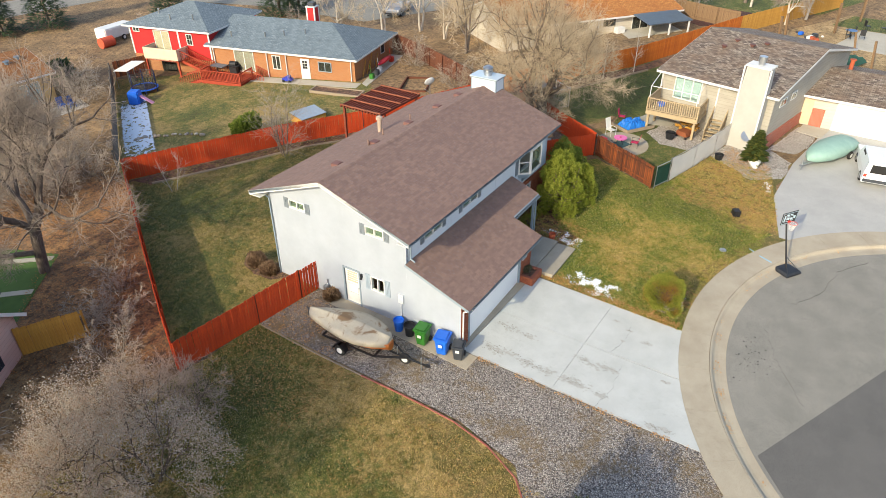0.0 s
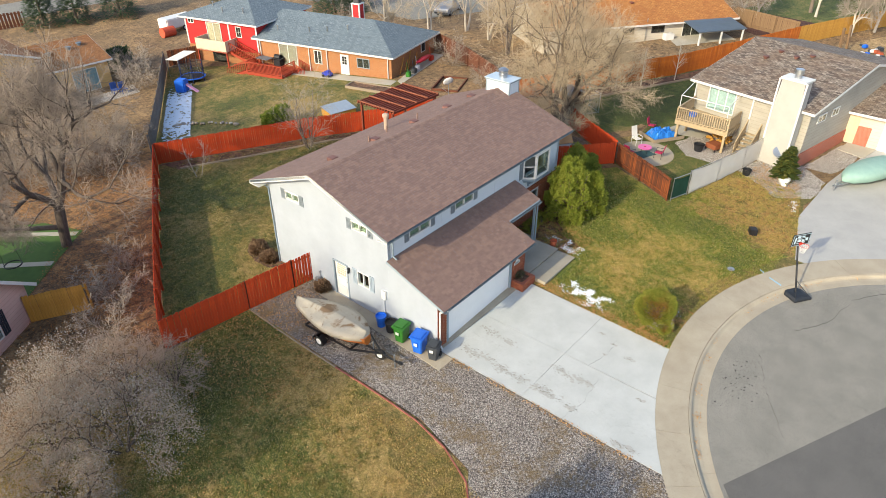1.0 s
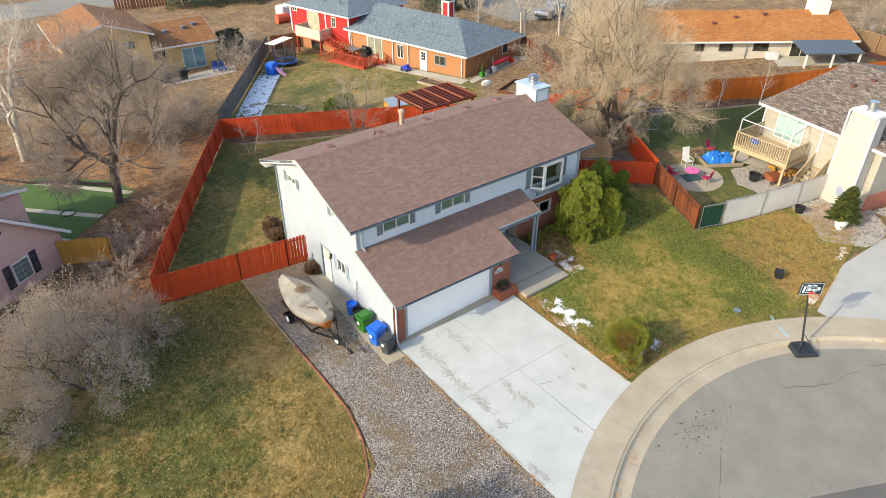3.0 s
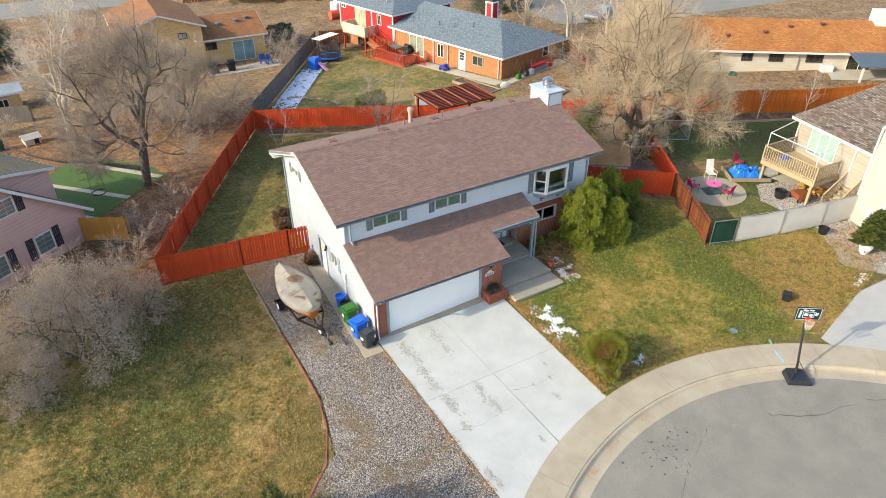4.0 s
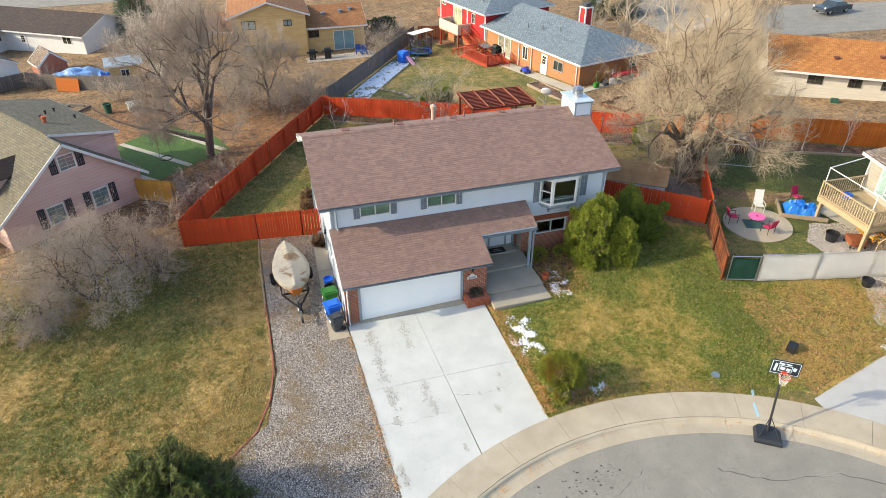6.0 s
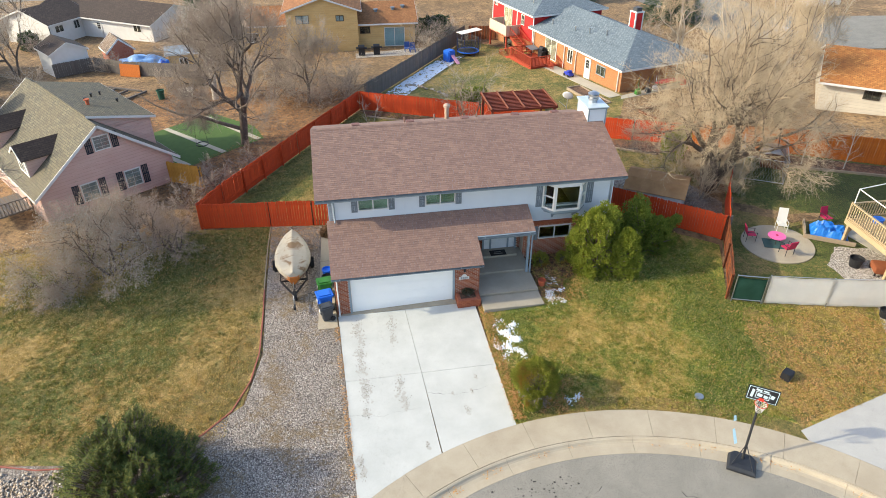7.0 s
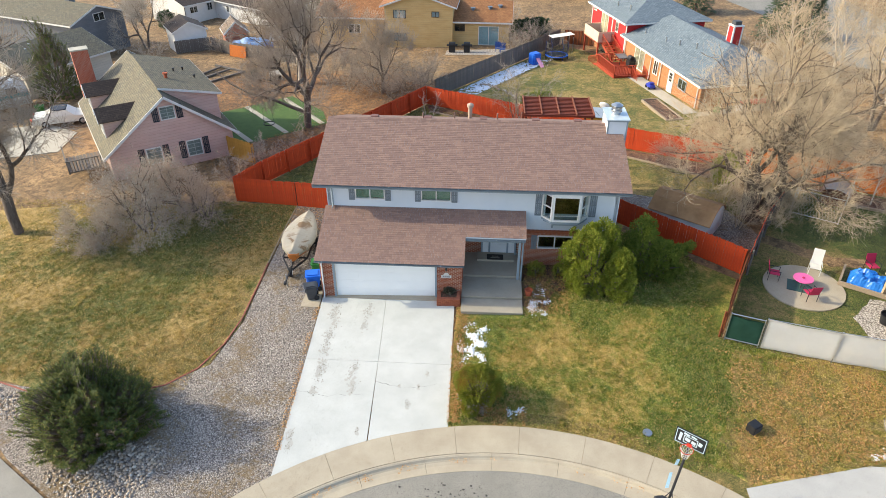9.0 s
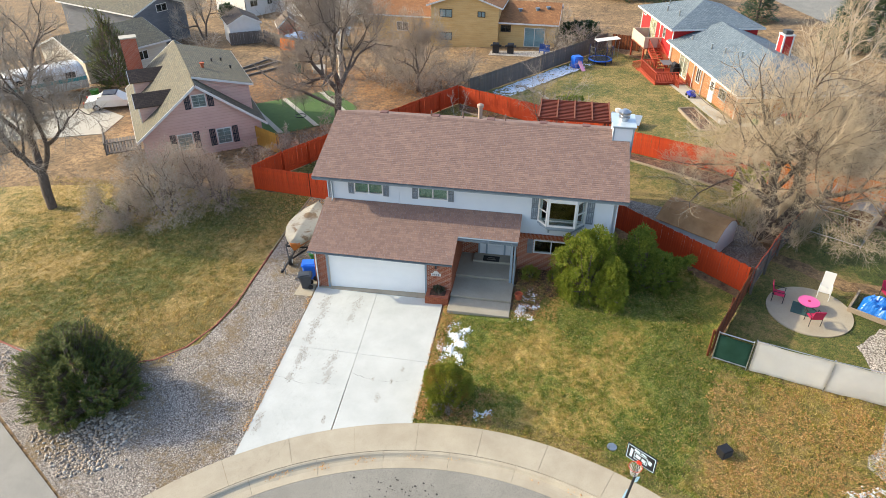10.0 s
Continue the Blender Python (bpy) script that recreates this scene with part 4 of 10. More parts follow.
# ridge caps
me = bpy.data.meshes.new("ridge_cap")
sl = (ZR - ZF) / (YR - EF)
me.from_pydata([(0, -0.15, -0.15 * sl + 0.03), (0.3, -0.15, -0.15 * sl + 0.022), (0.3, 0, 0.022), (0, 0, 0.035), (0.3, 0.15, -0.15 * sl + 0.022), (0, 0.15, -0.15 * sl + 0.03), (0, -0.15, -0.15 * sl), (0, 0.15, -0.15 * sl)], [], [(0, 1, 2, 3), (3, 2, 4, 5), (0, 3, 5, 7, 6)])
me.materials.append(M_SHIN)
x = LX0
while x < LX1 - 0.3:
    shared("ridge_cap", me, house, Matrix.Translation((x, YR, ZR + 0.012)))
    x += 0.15
# soffits, fascias, gutters
bm = bmesh.new()
box(bm, LX0, EF - 0.02, ZF - 0.2, LX1, EF + 0.02, ZF - 0.02)
part("fascia", bm, M_TRIM, house)
bm = bmesh.new()
box(bm, LX0, EB - 0.02, ZB - 0.2, LX1, EB + 0.02, ZB - 0.02)
part("fascia", bm, M_WHITE, house)
bm = bmesh.new()
box(bm, LX0, EF, ZF - 0.2, LX1, D0 + 0.05, ZF - 0.17)
box(bm, LX0, D1 - 0.05, ZB - 0.2, LX1, EB, ZB - 0.17)
part("soffit", bm, M_WHITE, house)
for x in (LX0, LX1 - 0.03):
    bm = bmesh.new()
    for a, b in (((x, EF, ZF - 0.1), (x, YR, ZR - 0.1)), ((x, YR, ZR - 0.1), (x, EB, ZB - 0.1))):
        beam(bm, (a[0] + 0.015, a[1], a[2]), (b[0] + 0.015, b[1], b[2]), 0.03, 0.2)
    part("bargeboard", bm, M_WHITE, house)


def gutter(a, b):
    bm = bmesh.new()
    a, b = Vector(a), Vector(b)
    n = 7
    ring_a, ring_b = [], []
    for i in range(n):
        t = math.pi * i / (n - 1)
        off = Vector((0, -0.06 - 0.055 * math.cos(t), -0.075 * math.sin(t)))
        ring_a.append(bm.verts.new(a + off)); ring_b.append(bm.verts.new(b + off))
    for i in range(n - 1):
        bm.faces.new((ring_a[i], ring_b[i], ring_b[i + 1], ring_a[i + 1]))
    bmesh.ops.solidify(bm, geom=bm.faces[:], thickness=0.004)
    x = a.x + 0.4
    while x < b.x:
        box(bm, x, a.y - 0.12, a.z - 0.004, x + 0.03, a.y, a.z + 0.004)
        x += 1.2
    return part("gutter", bm, M_TRIM, house, "grey metal gutter")


gutter((LX0, EF - 0.02, ZF - 0.02), (LX1, EF - 0.02, ZF - 0.02))
gutter((-0.12, -0.48, ZLOW - 0.02), (LOW_R, -0.48, ZLOW - 0.02))
gutter((LOW_R, PY - 0.03, low_z(PY) - 0.02), (PORCH_R, PY - 0.03, low_z(PY) - 0.02))


def pipe(pts, r, material, name="downpipe"):
    bm = bmesh.new()
    for a, b in zip(pts, pts[1:]):
        rod(bm, a, b, r)
    return part(name, bm, material, house)


pipe([(0.3, EF - 0.08, ZF - 0.08), (0.3, D0 - 0.08, ZF - 0.35), (0.3, D0 - 0.06, low_z(D0) + 0.1), (0.3, D0 - 0.3, low_z(D0) + 0.0)], 0.04, M_TRIM)
pipe([(0.12, -0.54, ZLOW - 0.08), (0.12, -0.06, ZLOW - 0.4), (0.12, -0.06, 0.25), (0.12, -0.2, 0.06)], 0.04, M_WHITE)
pipe([(-0.1, EB + 0.05, ZB - 0.1), (-0.05, D1 - 0.1, ZB - 0.4), (-0.05, D1 - 0.1, 0.1)], 0.04, M_TRIM)
pipe([(PORCH_R - 0.1, PY - 0.08, low_z(PY) - 0.08), (PORCH_R - 0.12, PY + 0.1, low_z(PY) - 0.3), (PORCH_R - 0.12, PY + 0.1, 0.3), (PORCH_R + 0.5, PY - 0.1, 0.1)], 0.045, M_TRIM)
bm = bmesh.new()
box(bm, PORCH_R - 0.35, PY + 0.12, 0.42, PORCH_R - 0.23, PY + 0.24, low_z(PY) - 0.1)
part("porch_post", bm, M_TRIM, house)
bm = bmesh.new()
box(bm, LOW_R - 0.1, PY + 0.1, low_z(PY) - 0.26, PORCH_R - 0.05, PY + 0.24, low_z(PY) - 0.12)
part("porch_beam", bm, M_TRIM, house)
bm = bmesh.new()
box(bm, LOW_R - 0.2, PY + 0.24, low_z(PY) - 0.16, PORCH_R - 0.03, D0, low_z(PY) - 0.13)
part("porch_ceiling", bm, M_WHITE, house)

# chimney, vents, dish
CX0, CX1, CY0, CY1, CZ = 14.95, 16.0, 6.55, 8.3, 7.6
bm = bmesh.new()
box(bm, CX0, CY0, 5.5, CX1, CY1, CZ)
ch = part("chimney", bm, M_BLUEWALL, house, "boxed pale blue chimney chase")
bm = bmesh.new()
for x, y in ((CX0 - 0.02, CY0 - 0.02), (CX1 - 0.06, CY0 - 0.02), (CX0 - 0.02, CY1 - 0.06), (CX1 - 0.06, CY1 - 0.06)):
    box(bm, x, y, 5.6, x + 0.08, y + 0.08, CZ)
box(bm, CX0 - 0.06, CY0 - 0.06, CZ - 0.05, CX1 + 0.06, CY1 + 0.06, CZ + 0.04)
part("chimney_trim", bm, M_TRIM, ch)
bm = bmesh.new()
box(bm, CX0 - 0.1, CY0 - 0.1, CZ + 0.04, CX1 + 0.1, CY1 + 0.1, CZ + 0.08)
part("chimney_cap", bm, plain("cap_metal", "bccad4", "c8d5de", 3, 0.4, 0.3), ch)
for z0, z1, r0, r1 in ((0.06, 0.25, 0.24, 0.24), (0.25, 0.33, 0.3, 0.3), (0.33, 0.43, 0.2, 0.2), (0.43, 0.51, 0.3, 0.3), (0.51, 0.59, 0.2, 0.2), (0.59, 0.7, 0.33, 0.12)):
    bm = bmesh.new()
    rod(bm, (15.47, 7.4, CZ + z0 - 0.01), (15.47, 7.4, CZ + z1), r0, r1, 18)
    part("flue_ring", bm, M_METAL, ch)
def back_z(y): return up_b(y)
bm = bmesh.new()
rod(bm, (7.4, 9.9, back_z(9.9) - 0.05), (7.4, 9.9, back_z(9.9) + 0.75), 0.13, 0.13, 14)
rod(bm, (7.4, 9.9, back_z(9.9) + 0.75), (7.4, 9.9, back_z(9.9) + 0.9), 0.2, 0.2, 14)
rod(bm, (7.4, 9.9, back_z(9.9) + 0.9), (7.4, 9.9, back_z(9.9) + 0.98), 0.2, 0.06, 14)
part("vent_pipe", bm, plain("tan_vent", "a08c7c", "b09c8a", 4), house, "tan capped vent pipe")
for x, y, hh in ((4.7, 8.6, 0.35), (6.5, 9.0, 0.4), (9.0, 8.9, 0.4)):
    bm = bmesh.new(); rod(bm, (x, y, back_z(y) - 0.05), (x, y, back_z(y) + hh), 0.045)
    part("vent_pipe", bm, M_SHIN, house)
for x, y in ((1.9, 8.4), (5.0, 8.4), (8.2, 8.45), (11.2, 8.45), (13.6, 8.45)):
    bm = bmesh.new()
    box(bm, x - 0.22, y - 0.2, back_z(y) - 0.06, x + 0.22, y + 0.22, back_z(y) + 0.13, bevel=0.02)
    part("roof_vent", bm, plain("brown_vent", "6a4a44", "7a564e", 4), house)

# porch, steps, path
porch = thing("porch_steps", "wide grey concrete porch slab with broad steps", "steps", kind="structure", at=(0.121, -0.305, 0), turn=2.2)
x0, x1 = 7.36, 10.5
for a, b, zt in ((-1.4, -0.3, 0.44), (-0.3, 1.4, 0.58), (1.4, 3.6, 0.73)):
    bm = bmesh.new()
    box(bm, x0 + 0.01, a + 0.05, 0, x1 - 0.01, b + 0.03, zt - 0.05)
    box(bm, x0, a, zt - 0.06, x1, b + 0.03, zt, bevel=0.012)
    part("step", bm, M_STEP, porch)
bm = bmesh.new()
box(bm, 8.1, 2.75, 0.7, 10.15, 3.5, 0.86, bevel=0.012)
part("door_step", bm, M_STEP, porch)

# ---- fences ----
def picket_mesh(w, h, t, front, back, ears=True):
    me = bpy.data.meshes.new("picket")
    e = min(0.03, w / 3) if ears else 0.0
    out = [(0, 0), (w, 0), (w, h - e), (w - e, h), (e, h), (0, h - e)]
    v = [(x, 0, z) for x, z in out] + [(x, t, z) for x, z in out]
    f = [(0, 1, 2, 3, 4, 5), (11, 10, 9, 8, 7, 6)] + [(i, i + 6, (i + 1) % 6 + 6, (i + 1) % 6) for i in range(6)]
    me.from_pydata(v, [], f)
    me.materials.append(front)
    me.materials.append(back or front)
    for p in me.polygons:
        p.material_index = 1 if p.index == 1 else 0
    return me


def fence(name, label, pts, height, front, back=None, w=0.14, gap=0.008, posts=True, seed=1, every=2.4, lift=0.04, ears=True):
    """Upright boards along a plan line, on rails and posts, each following the ground."""
    th = thing(name, label, "fence")
    rnd = random.Random(seed)
    meshes = [picket_mesh(w, height + d, 0.02, front, back, ears) for d in (-0.02, 0.0, 0.015)]
    for (x0, y0), (x1, y1) in zip(pts, pts[1:]):
        a, b = Vector((x0, y0, 0)), Vector((x1, y1, 0))
        d = (b - a).normalized()
        n = Vector((-d.y, d.x, 0))
        length = (b - a).length
        turn = math.degrees(math.atan2(d.y, d.x))
        s = 0.0
        while s + w < length + 0.02:
            p = a + d * s
            shared("picket", rnd.choice(meshes), th, pose(p.x, p.y, land(p.x, p.y) + lift + rnd.uniform(-0.01, 0.01), rnd.uniform(-0.6, 0.6), rnd.uniform(-0.5, 0.5), turn + rnd.uniform(-1, 1)))
            s += w + gap
        m = max(1, round(length / every))
        for i in range(m):
            p, q = a + d * (length * i / m), a + d * (length * (i + 1) / m)
            for z in (0.3, height - 0.25):
                bm = bmesh.new()
                beam(bm, (p.x + n.x * 0.045, p.y + n.y * 0.045, land(p.x, p.y) + lift + z), (q.x + n.x * 0.045, q.y + n.y * 0.045, land(q.x, q.y) + lift + z), 0.04, 0.09)
                part("rail", bm, back or front, th)
        for i in range(m + 1):
            p = a + d * (length * i / m) + n * 0.11
            bm = bmesh.new()
            box(bm, p.x - 0.045, p.y - 0.045, land(p.x, p.y) - 0.1, p.x + 0.045, p.y + 0.045, land(p.x, p.y) + height * 0.98)
            part("post", bm, back or front, th)
    return th


fence("fence", "red-stained cedar picket fence with a gate beside the house", [(-8.25, 9.5), (-4.0, 8.95)], 1.72, M_FENCE, M_FENCE_D, seed=2)
fence("gate", "red-stained cedar picket gate in the fence", [(-3.94, 8.95), (-1.36, 8.614)], 1.75, M_FENCE, M_FENCE_D, gap=0.012, seed=3)
fence("fence", "short red picket panel with open gaps beside the house wall", [(-1.3, 8.606), (-0.1, 8.45)], 1.75, M_FENCE, M_FENCE_D, gap=0.035, seed=4)
fence("fence", "long red-stained cedar fence along the leafy yard", [(2.0, 29.4), (-2.9, 20.2), (-7.2, 12.0), (-8.35, 9.6)], 1.7, M_FENCE, M_FENCE, seed=4)
fence("fence", "red-stained cedar fence across the back lawn", [(2.1, 29.3), (11.9, 23.6), (16.9, 19.8), (22.4, 17.0), (26.0, 15.2)], 1.65, M_FENCE, M_FENCE_G, seed=5)
fence("fence", "red-stained cedar fence beside the house and shed", [(15.7, 8.3), (22.25, 2.7)], 1.6, M_FENCE, M_FENCE_D, seed=6)
fence("fence", "weathered brown board fence with orange patches", [(20.05, -2.35), (22.35, 2.7)], 1.55, M_FENCE_W, M_FENCE_W, seed=7)
fence("fence", "board fence, red on one face and bare grey on the other", [(27.8, 11.9), (24.4, 6.6), (22.45, 2.8)], 1.6, M_FENCE, M_FENCE_G, seed=8)
fence("fence", "tall bright orange cedar fence", [(26.0, 15.3), (30.0, 13.2), (41.2, 7.0), (57.0, 1.4)], 1.85, M_FENCE_O, None, seed=9)
fence("fence", "pale yellow cedar fence", [(57.0, 1.4), (75, -6)], 1.85, M_FENCE_Y, None, 0.2, seed=10)
fence("fence", "weathered grey board fence beside the neighbour's yard", [(2.7, 31.3), (8.4, 40.5), (15.1, 51.6)], 1.75, M_FENCE_G, None, 0.16, seed=11)
fence("fence", "old brown board fence beside the bare yard", [(28.6, 17.2), (32.5, 24.5), (35.5, 31.5)], 1.7, M_FENCE_D, M_FENCE_D, 0.16, seed=12)
fence("fence", "dark brown board fence beside the balcony", [(15.6, 51.8), (18.6, 50.6)], 1.6, M_FENCE_W, M_FENCE_W, 0.16, seed=16)
fence("fence", "plain brown board fence beside the metal awning", [(58.6, 2.0), (60.2, 9.6)], 1.8, M_FENCE_T, M_FENCE_T, 0.18, seed=17)
fence("fence", "yellow pine fence panel at the pink house corner", [(-11.7, 16.9), (-9.2, 15.4)], 1.6, M_FENCE_Y, None, seed=13)
fence("fence", "dark slatted fence in the distance", [(6, 86), (13, 84)], 1.9, M_FENCE_D, None, 0.3, 0.12, seed=14)
fence("fence", "dark weathered fence behind the leafy yard", [(-30.4, 47.8), (-26.8, 49.8), (-22.8, 46.9), (-14.5, 43.4)], 1.5, M_FENCE_G, None, 0.2, seed=15)

# edging between lawn and gravel
edging = thing("lawn_edging", "low tan timber and red concrete lawn edging", "edging", kind="structure")
edge = [(-4.0, 9.0), (-3.98, 6.5), (-3.9, 4.2), (-3.82, 2.5), (-3.72, 0.8), (-3.66, -0.8), (-3.62, -2.4), (-3.85, -4.2), (-4.5, -5.9), (-5.6, -7.0), (-7.4, -7.7), (-9.6, -7.95), (-12.0, -7.75), (-14.4, -7.1)]
M_EDGE_R = plain("red_edging", "8a4438", "9c6456", 5, 0.9)
M_EDGE_T = wood("timber_edging", "8a7a66", "a5957e", (20, 3, 20), 0.9, 0.3)
for i, (p, q) in enumerate(zip(edge, edge[1:])):
    bm = bmesh.new()
    beam(bm, (*p, land(*p) - 0.005), (*q, land(*q) - 0.005), 0.06, 0.1)
    part("edging_piece", bm, M_EDGE_T if i < 3 else M_EDGE_R, edging)
garden = thing("lawn_edging", "pale timber edging along the back fence", "edging", kind="structure")
edge = [(2.6, 27.2), (7.0, 24.6), (12.4, 21.8), (16.6, 18.4), (20.0, 16.2), (23.0, 14.0)]
for p, q in zip(edge, edge[1:]):
    bm = bmesh.new()
    beam(bm, (*p, land(*p) + 0.04), (*q, land(*q) + 0.04), 0.12, 0.16)
    part("edging_piece", bm, M_EDGE_T, garden)
bed_b = thing("lawn_edging", "timber edging below the orange fence", "edging", kind="structure")
bm = bmesh.new()
beam(bm, (30.0, 10.7, land(30, 10.7) + 0.05), (41, 5.6, land(41, 5.6) + 0.05), 0.14, 0.18)
part("edging_piece", bm, M_EDGE_T, bed_b)
patch("planting_strip", [(29.0, 13.5), (30.0, 10.8), (41, 5.7), (57, 0.3), (57, 1.3), (41.2, 6.9)], M_MULCH, 0.0, "dark bark strip under the orange fence")
patch("planting_strip", [(2.2, 29.2), (2.5, 27.2), (12.4, 21.8), (16.6, 18.4), (23, 14), (26, 15.1), (22.4, 16.9), (16.9, 19.7), (11.9, 23.5)], M_MULCH, 0.004, "bark strip along the back fence")
patch("shed_yard", [(15.7, 8.5), (22.3, 2.9), (24.3, 6.7), (23.2, 9.5), (19, 11), (15.7, 12)], M_GRAVEL, 0.004, "grey gravel around the garden shed")
patch("leaf_drift", rough_edge([(20.5, -3.1), (30.2, -5.2), (29.4, -9.4), (23.9, -9.25), (21.5, -9.9), (19.2, -10.5), (18.3, -8.9), (19.6, -6.4), (20.0, -4.4)], 0.6, 0.25, 8), M_STRAW, 0.006, "straw-coloured turf strewn with tan leaves")
patch("gravel_bed", rough_edge([(27.2, -3.9), (30.4, -5.0), (31.0, -7.2), (29.4, -9.3), (26.6, -9.2), (25.2, -7.5)], 0.6, 0.15, 9), M_GRAVEL_W, 0.014, "pale gravel bed beside the tan house")
patch("gravel_bed", rough_edge([(26.6, -0.6), (28.0, 0.9), (31.5, 0.0), (31.8, -4.6), (27.2, -3.7)], 0.5, 0.12, 10), M_GRAVEL_W, 0.014, "pale gravel under the deck")
patch("dry_strip", rough_edge([(-3.7, -2.7), (-4.0, -5.4), (-6.2, -7.2), (-9.5, -7.6), (-9.0, -5.6), (-6.4, -4.4), (-5.0, -2.2), (-4.6, 0.5), (-3.75, 0.6)], 0.4, 0.35, 11), M_STRAW, 0.005, "straw-coloured dead grass along the lawn edge")
patch("dry_strip", arc(CX, CY, R_BACK + 0.0, 98, 52, 30) + [(p[0], p[1]) for p in rough_edge(arc(CX, CY, R_BACK + 0.75, 52, 98, 30), 0.4, 0.2, 12, False)], M_STRAW, 0.004, "straw-coloured grass beside the pavement")
patch("footpath", rough_edge([(22.9, 8.0), (25.6, 6.2), (27.6, 4.6), (29.5, 4.4), (29.5, 3.8), (27.2, 3.7), (25.4, 5.2), (22.6, 7.0)], 0.5, 0.12, 13), M_EARTH2, 0.0, "bare trodden footpath")
patio = patch("patio", arc(25.1, 1.75, 1.95, 0, 360, 40), M_WALK, 0.05, "round pale concrete patio", 0.1, "patio")

# ---- covered fence: green gate panel and white fabric ----
def cloth(name, a, b, z0, z1, material, parent, seed):
    a, b = Vector((*a, 0)), Vector((*b, 0))
    n, m = max(6, int((b - a).length / 0.16)), 10
    d = (b - a).normalized()
    nr = Vector((-d.y, d.x, 0))
    bm = bmesh.new()
    g = []
    for i in range(n + 1):
        row = []
        for j in range(m + 1):
            p = a.lerp(b, i / n)
            z = z0 + (z1 - z0) * j / m
            w = noise.noise(Vector((i * 0.16 * 1.2 + z * 0.9, z * 2.1, seed))) * 0.05 + noise.noise(Vector((i * 0.16 * 4 - z * 3, z * 3, seed + 5))) * 0.018
            sag = -0.04 * math.sin(math.pi * ((i * 0.16 / 2.4) % 1)) if j == m else 0
            row.append(bm.verts.new(p + nr * w + Vector((0, 0, z + land(p.x, p.y) + sag))))
        g.append(row)
    for i in range(n):
        for j in range(m):
            bm.faces.new((g[i][j], g[i + 1][j], g[i + 1][j + 1], g[i][j + 1])).smooth = True
    bmesh.ops.solidify(bm, geom=bm.faces[:], thickness=0.004)
    return part(name, bm, material, parent)


def fabric(name, c1, c2, thin):
    """Woven sheet that lets some light through."""
    n = Nodes(name, 0.8)
    weave = n.noise(120, 2)
    c = n.mix(n.ramp(n.noise(1.3, 5), (0.35, 0.0), (0.65, 1.0)), c1, c2)
    m = n.done(c, weave, 0.2, 0.003)
    t, mx = n.t.nodes.new("ShaderNodeBsdfTranslucent"), n.t.nodes.new("ShaderNodeMixShader")
    n.put(c, t.inputs[0])
    mx.inputs[0].default_value = thin
    n.put(n.b.outputs[0], mx.inputs[1])
    n.put(t.outputs[0], mx.inputs[2])
    n.put(mx.outputs[0], n.t.nodes["Material Output"].inputs[0])
    return m


M_TARP_G = fabric("green_windscreen", "2f5a4a", "3a6656", 0.3)
M_TARP_W = fabric("white_fabric", "eeebe4", "f4f1ea", 0.35)
yard_gate = thing("yard_gate", "steel-framed gate covered in dark green fabric", "gate")
g0, g1 = Vector((20.12, -2.52, land(20.12, -2.52))), Vector((21.5, -2.96, land(21.5, -2.96)))
cloth("fabric", g0[:2], g1[:2], 0.1, 1.5, M_TARP_G, yard_gate, 3)
for a, b in ((g0, g0 + Vector((0, 0, 1.65))), (g1, g1 + Vector((0, 0, 1.65))), (g0 + Vector((0, 0, 1.6)), g1 + Vector((0, 0, 1.6))), (g0 + Vector((0, 0, 0.15)), g1 + Vector((0, 0, 0.15)))):
    bm = bmesh.new(); rod(bm, a, b, 0.028); part("frame_tube", bm, M_METAL, yard_gate)
screen_fence = thing("screen_fence", "chain-link fence covered in white fabric", "fence")
line = [(21.6, -3.0), (24.5, -3.75), (27.4, -4.35), (30.3, -4.85)]
for p, q in zip(line, line[1:]):
    cloth("fabric", p, q, 0.08, 1.72, M_TARP_W, screen_fence, p[0])
    bm = bmesh.new(); rod(bm, (p[0], p[1] + 0.05, land(*p) + 1.7), (q[0], q[1] + 0.05, land(*q) + 1.7), 0.02); part("rail", bm, M_METAL, screen_fence)
for p in line:
    bm = bmesh.new(); rod(bm, (p[0], p[1] + 0.05, land(*p) - 0.1), (p[0], p[1] + 0.05, land(*p) + 1.75), 0.035); part("post", bm, M_METAL, screen_fence)

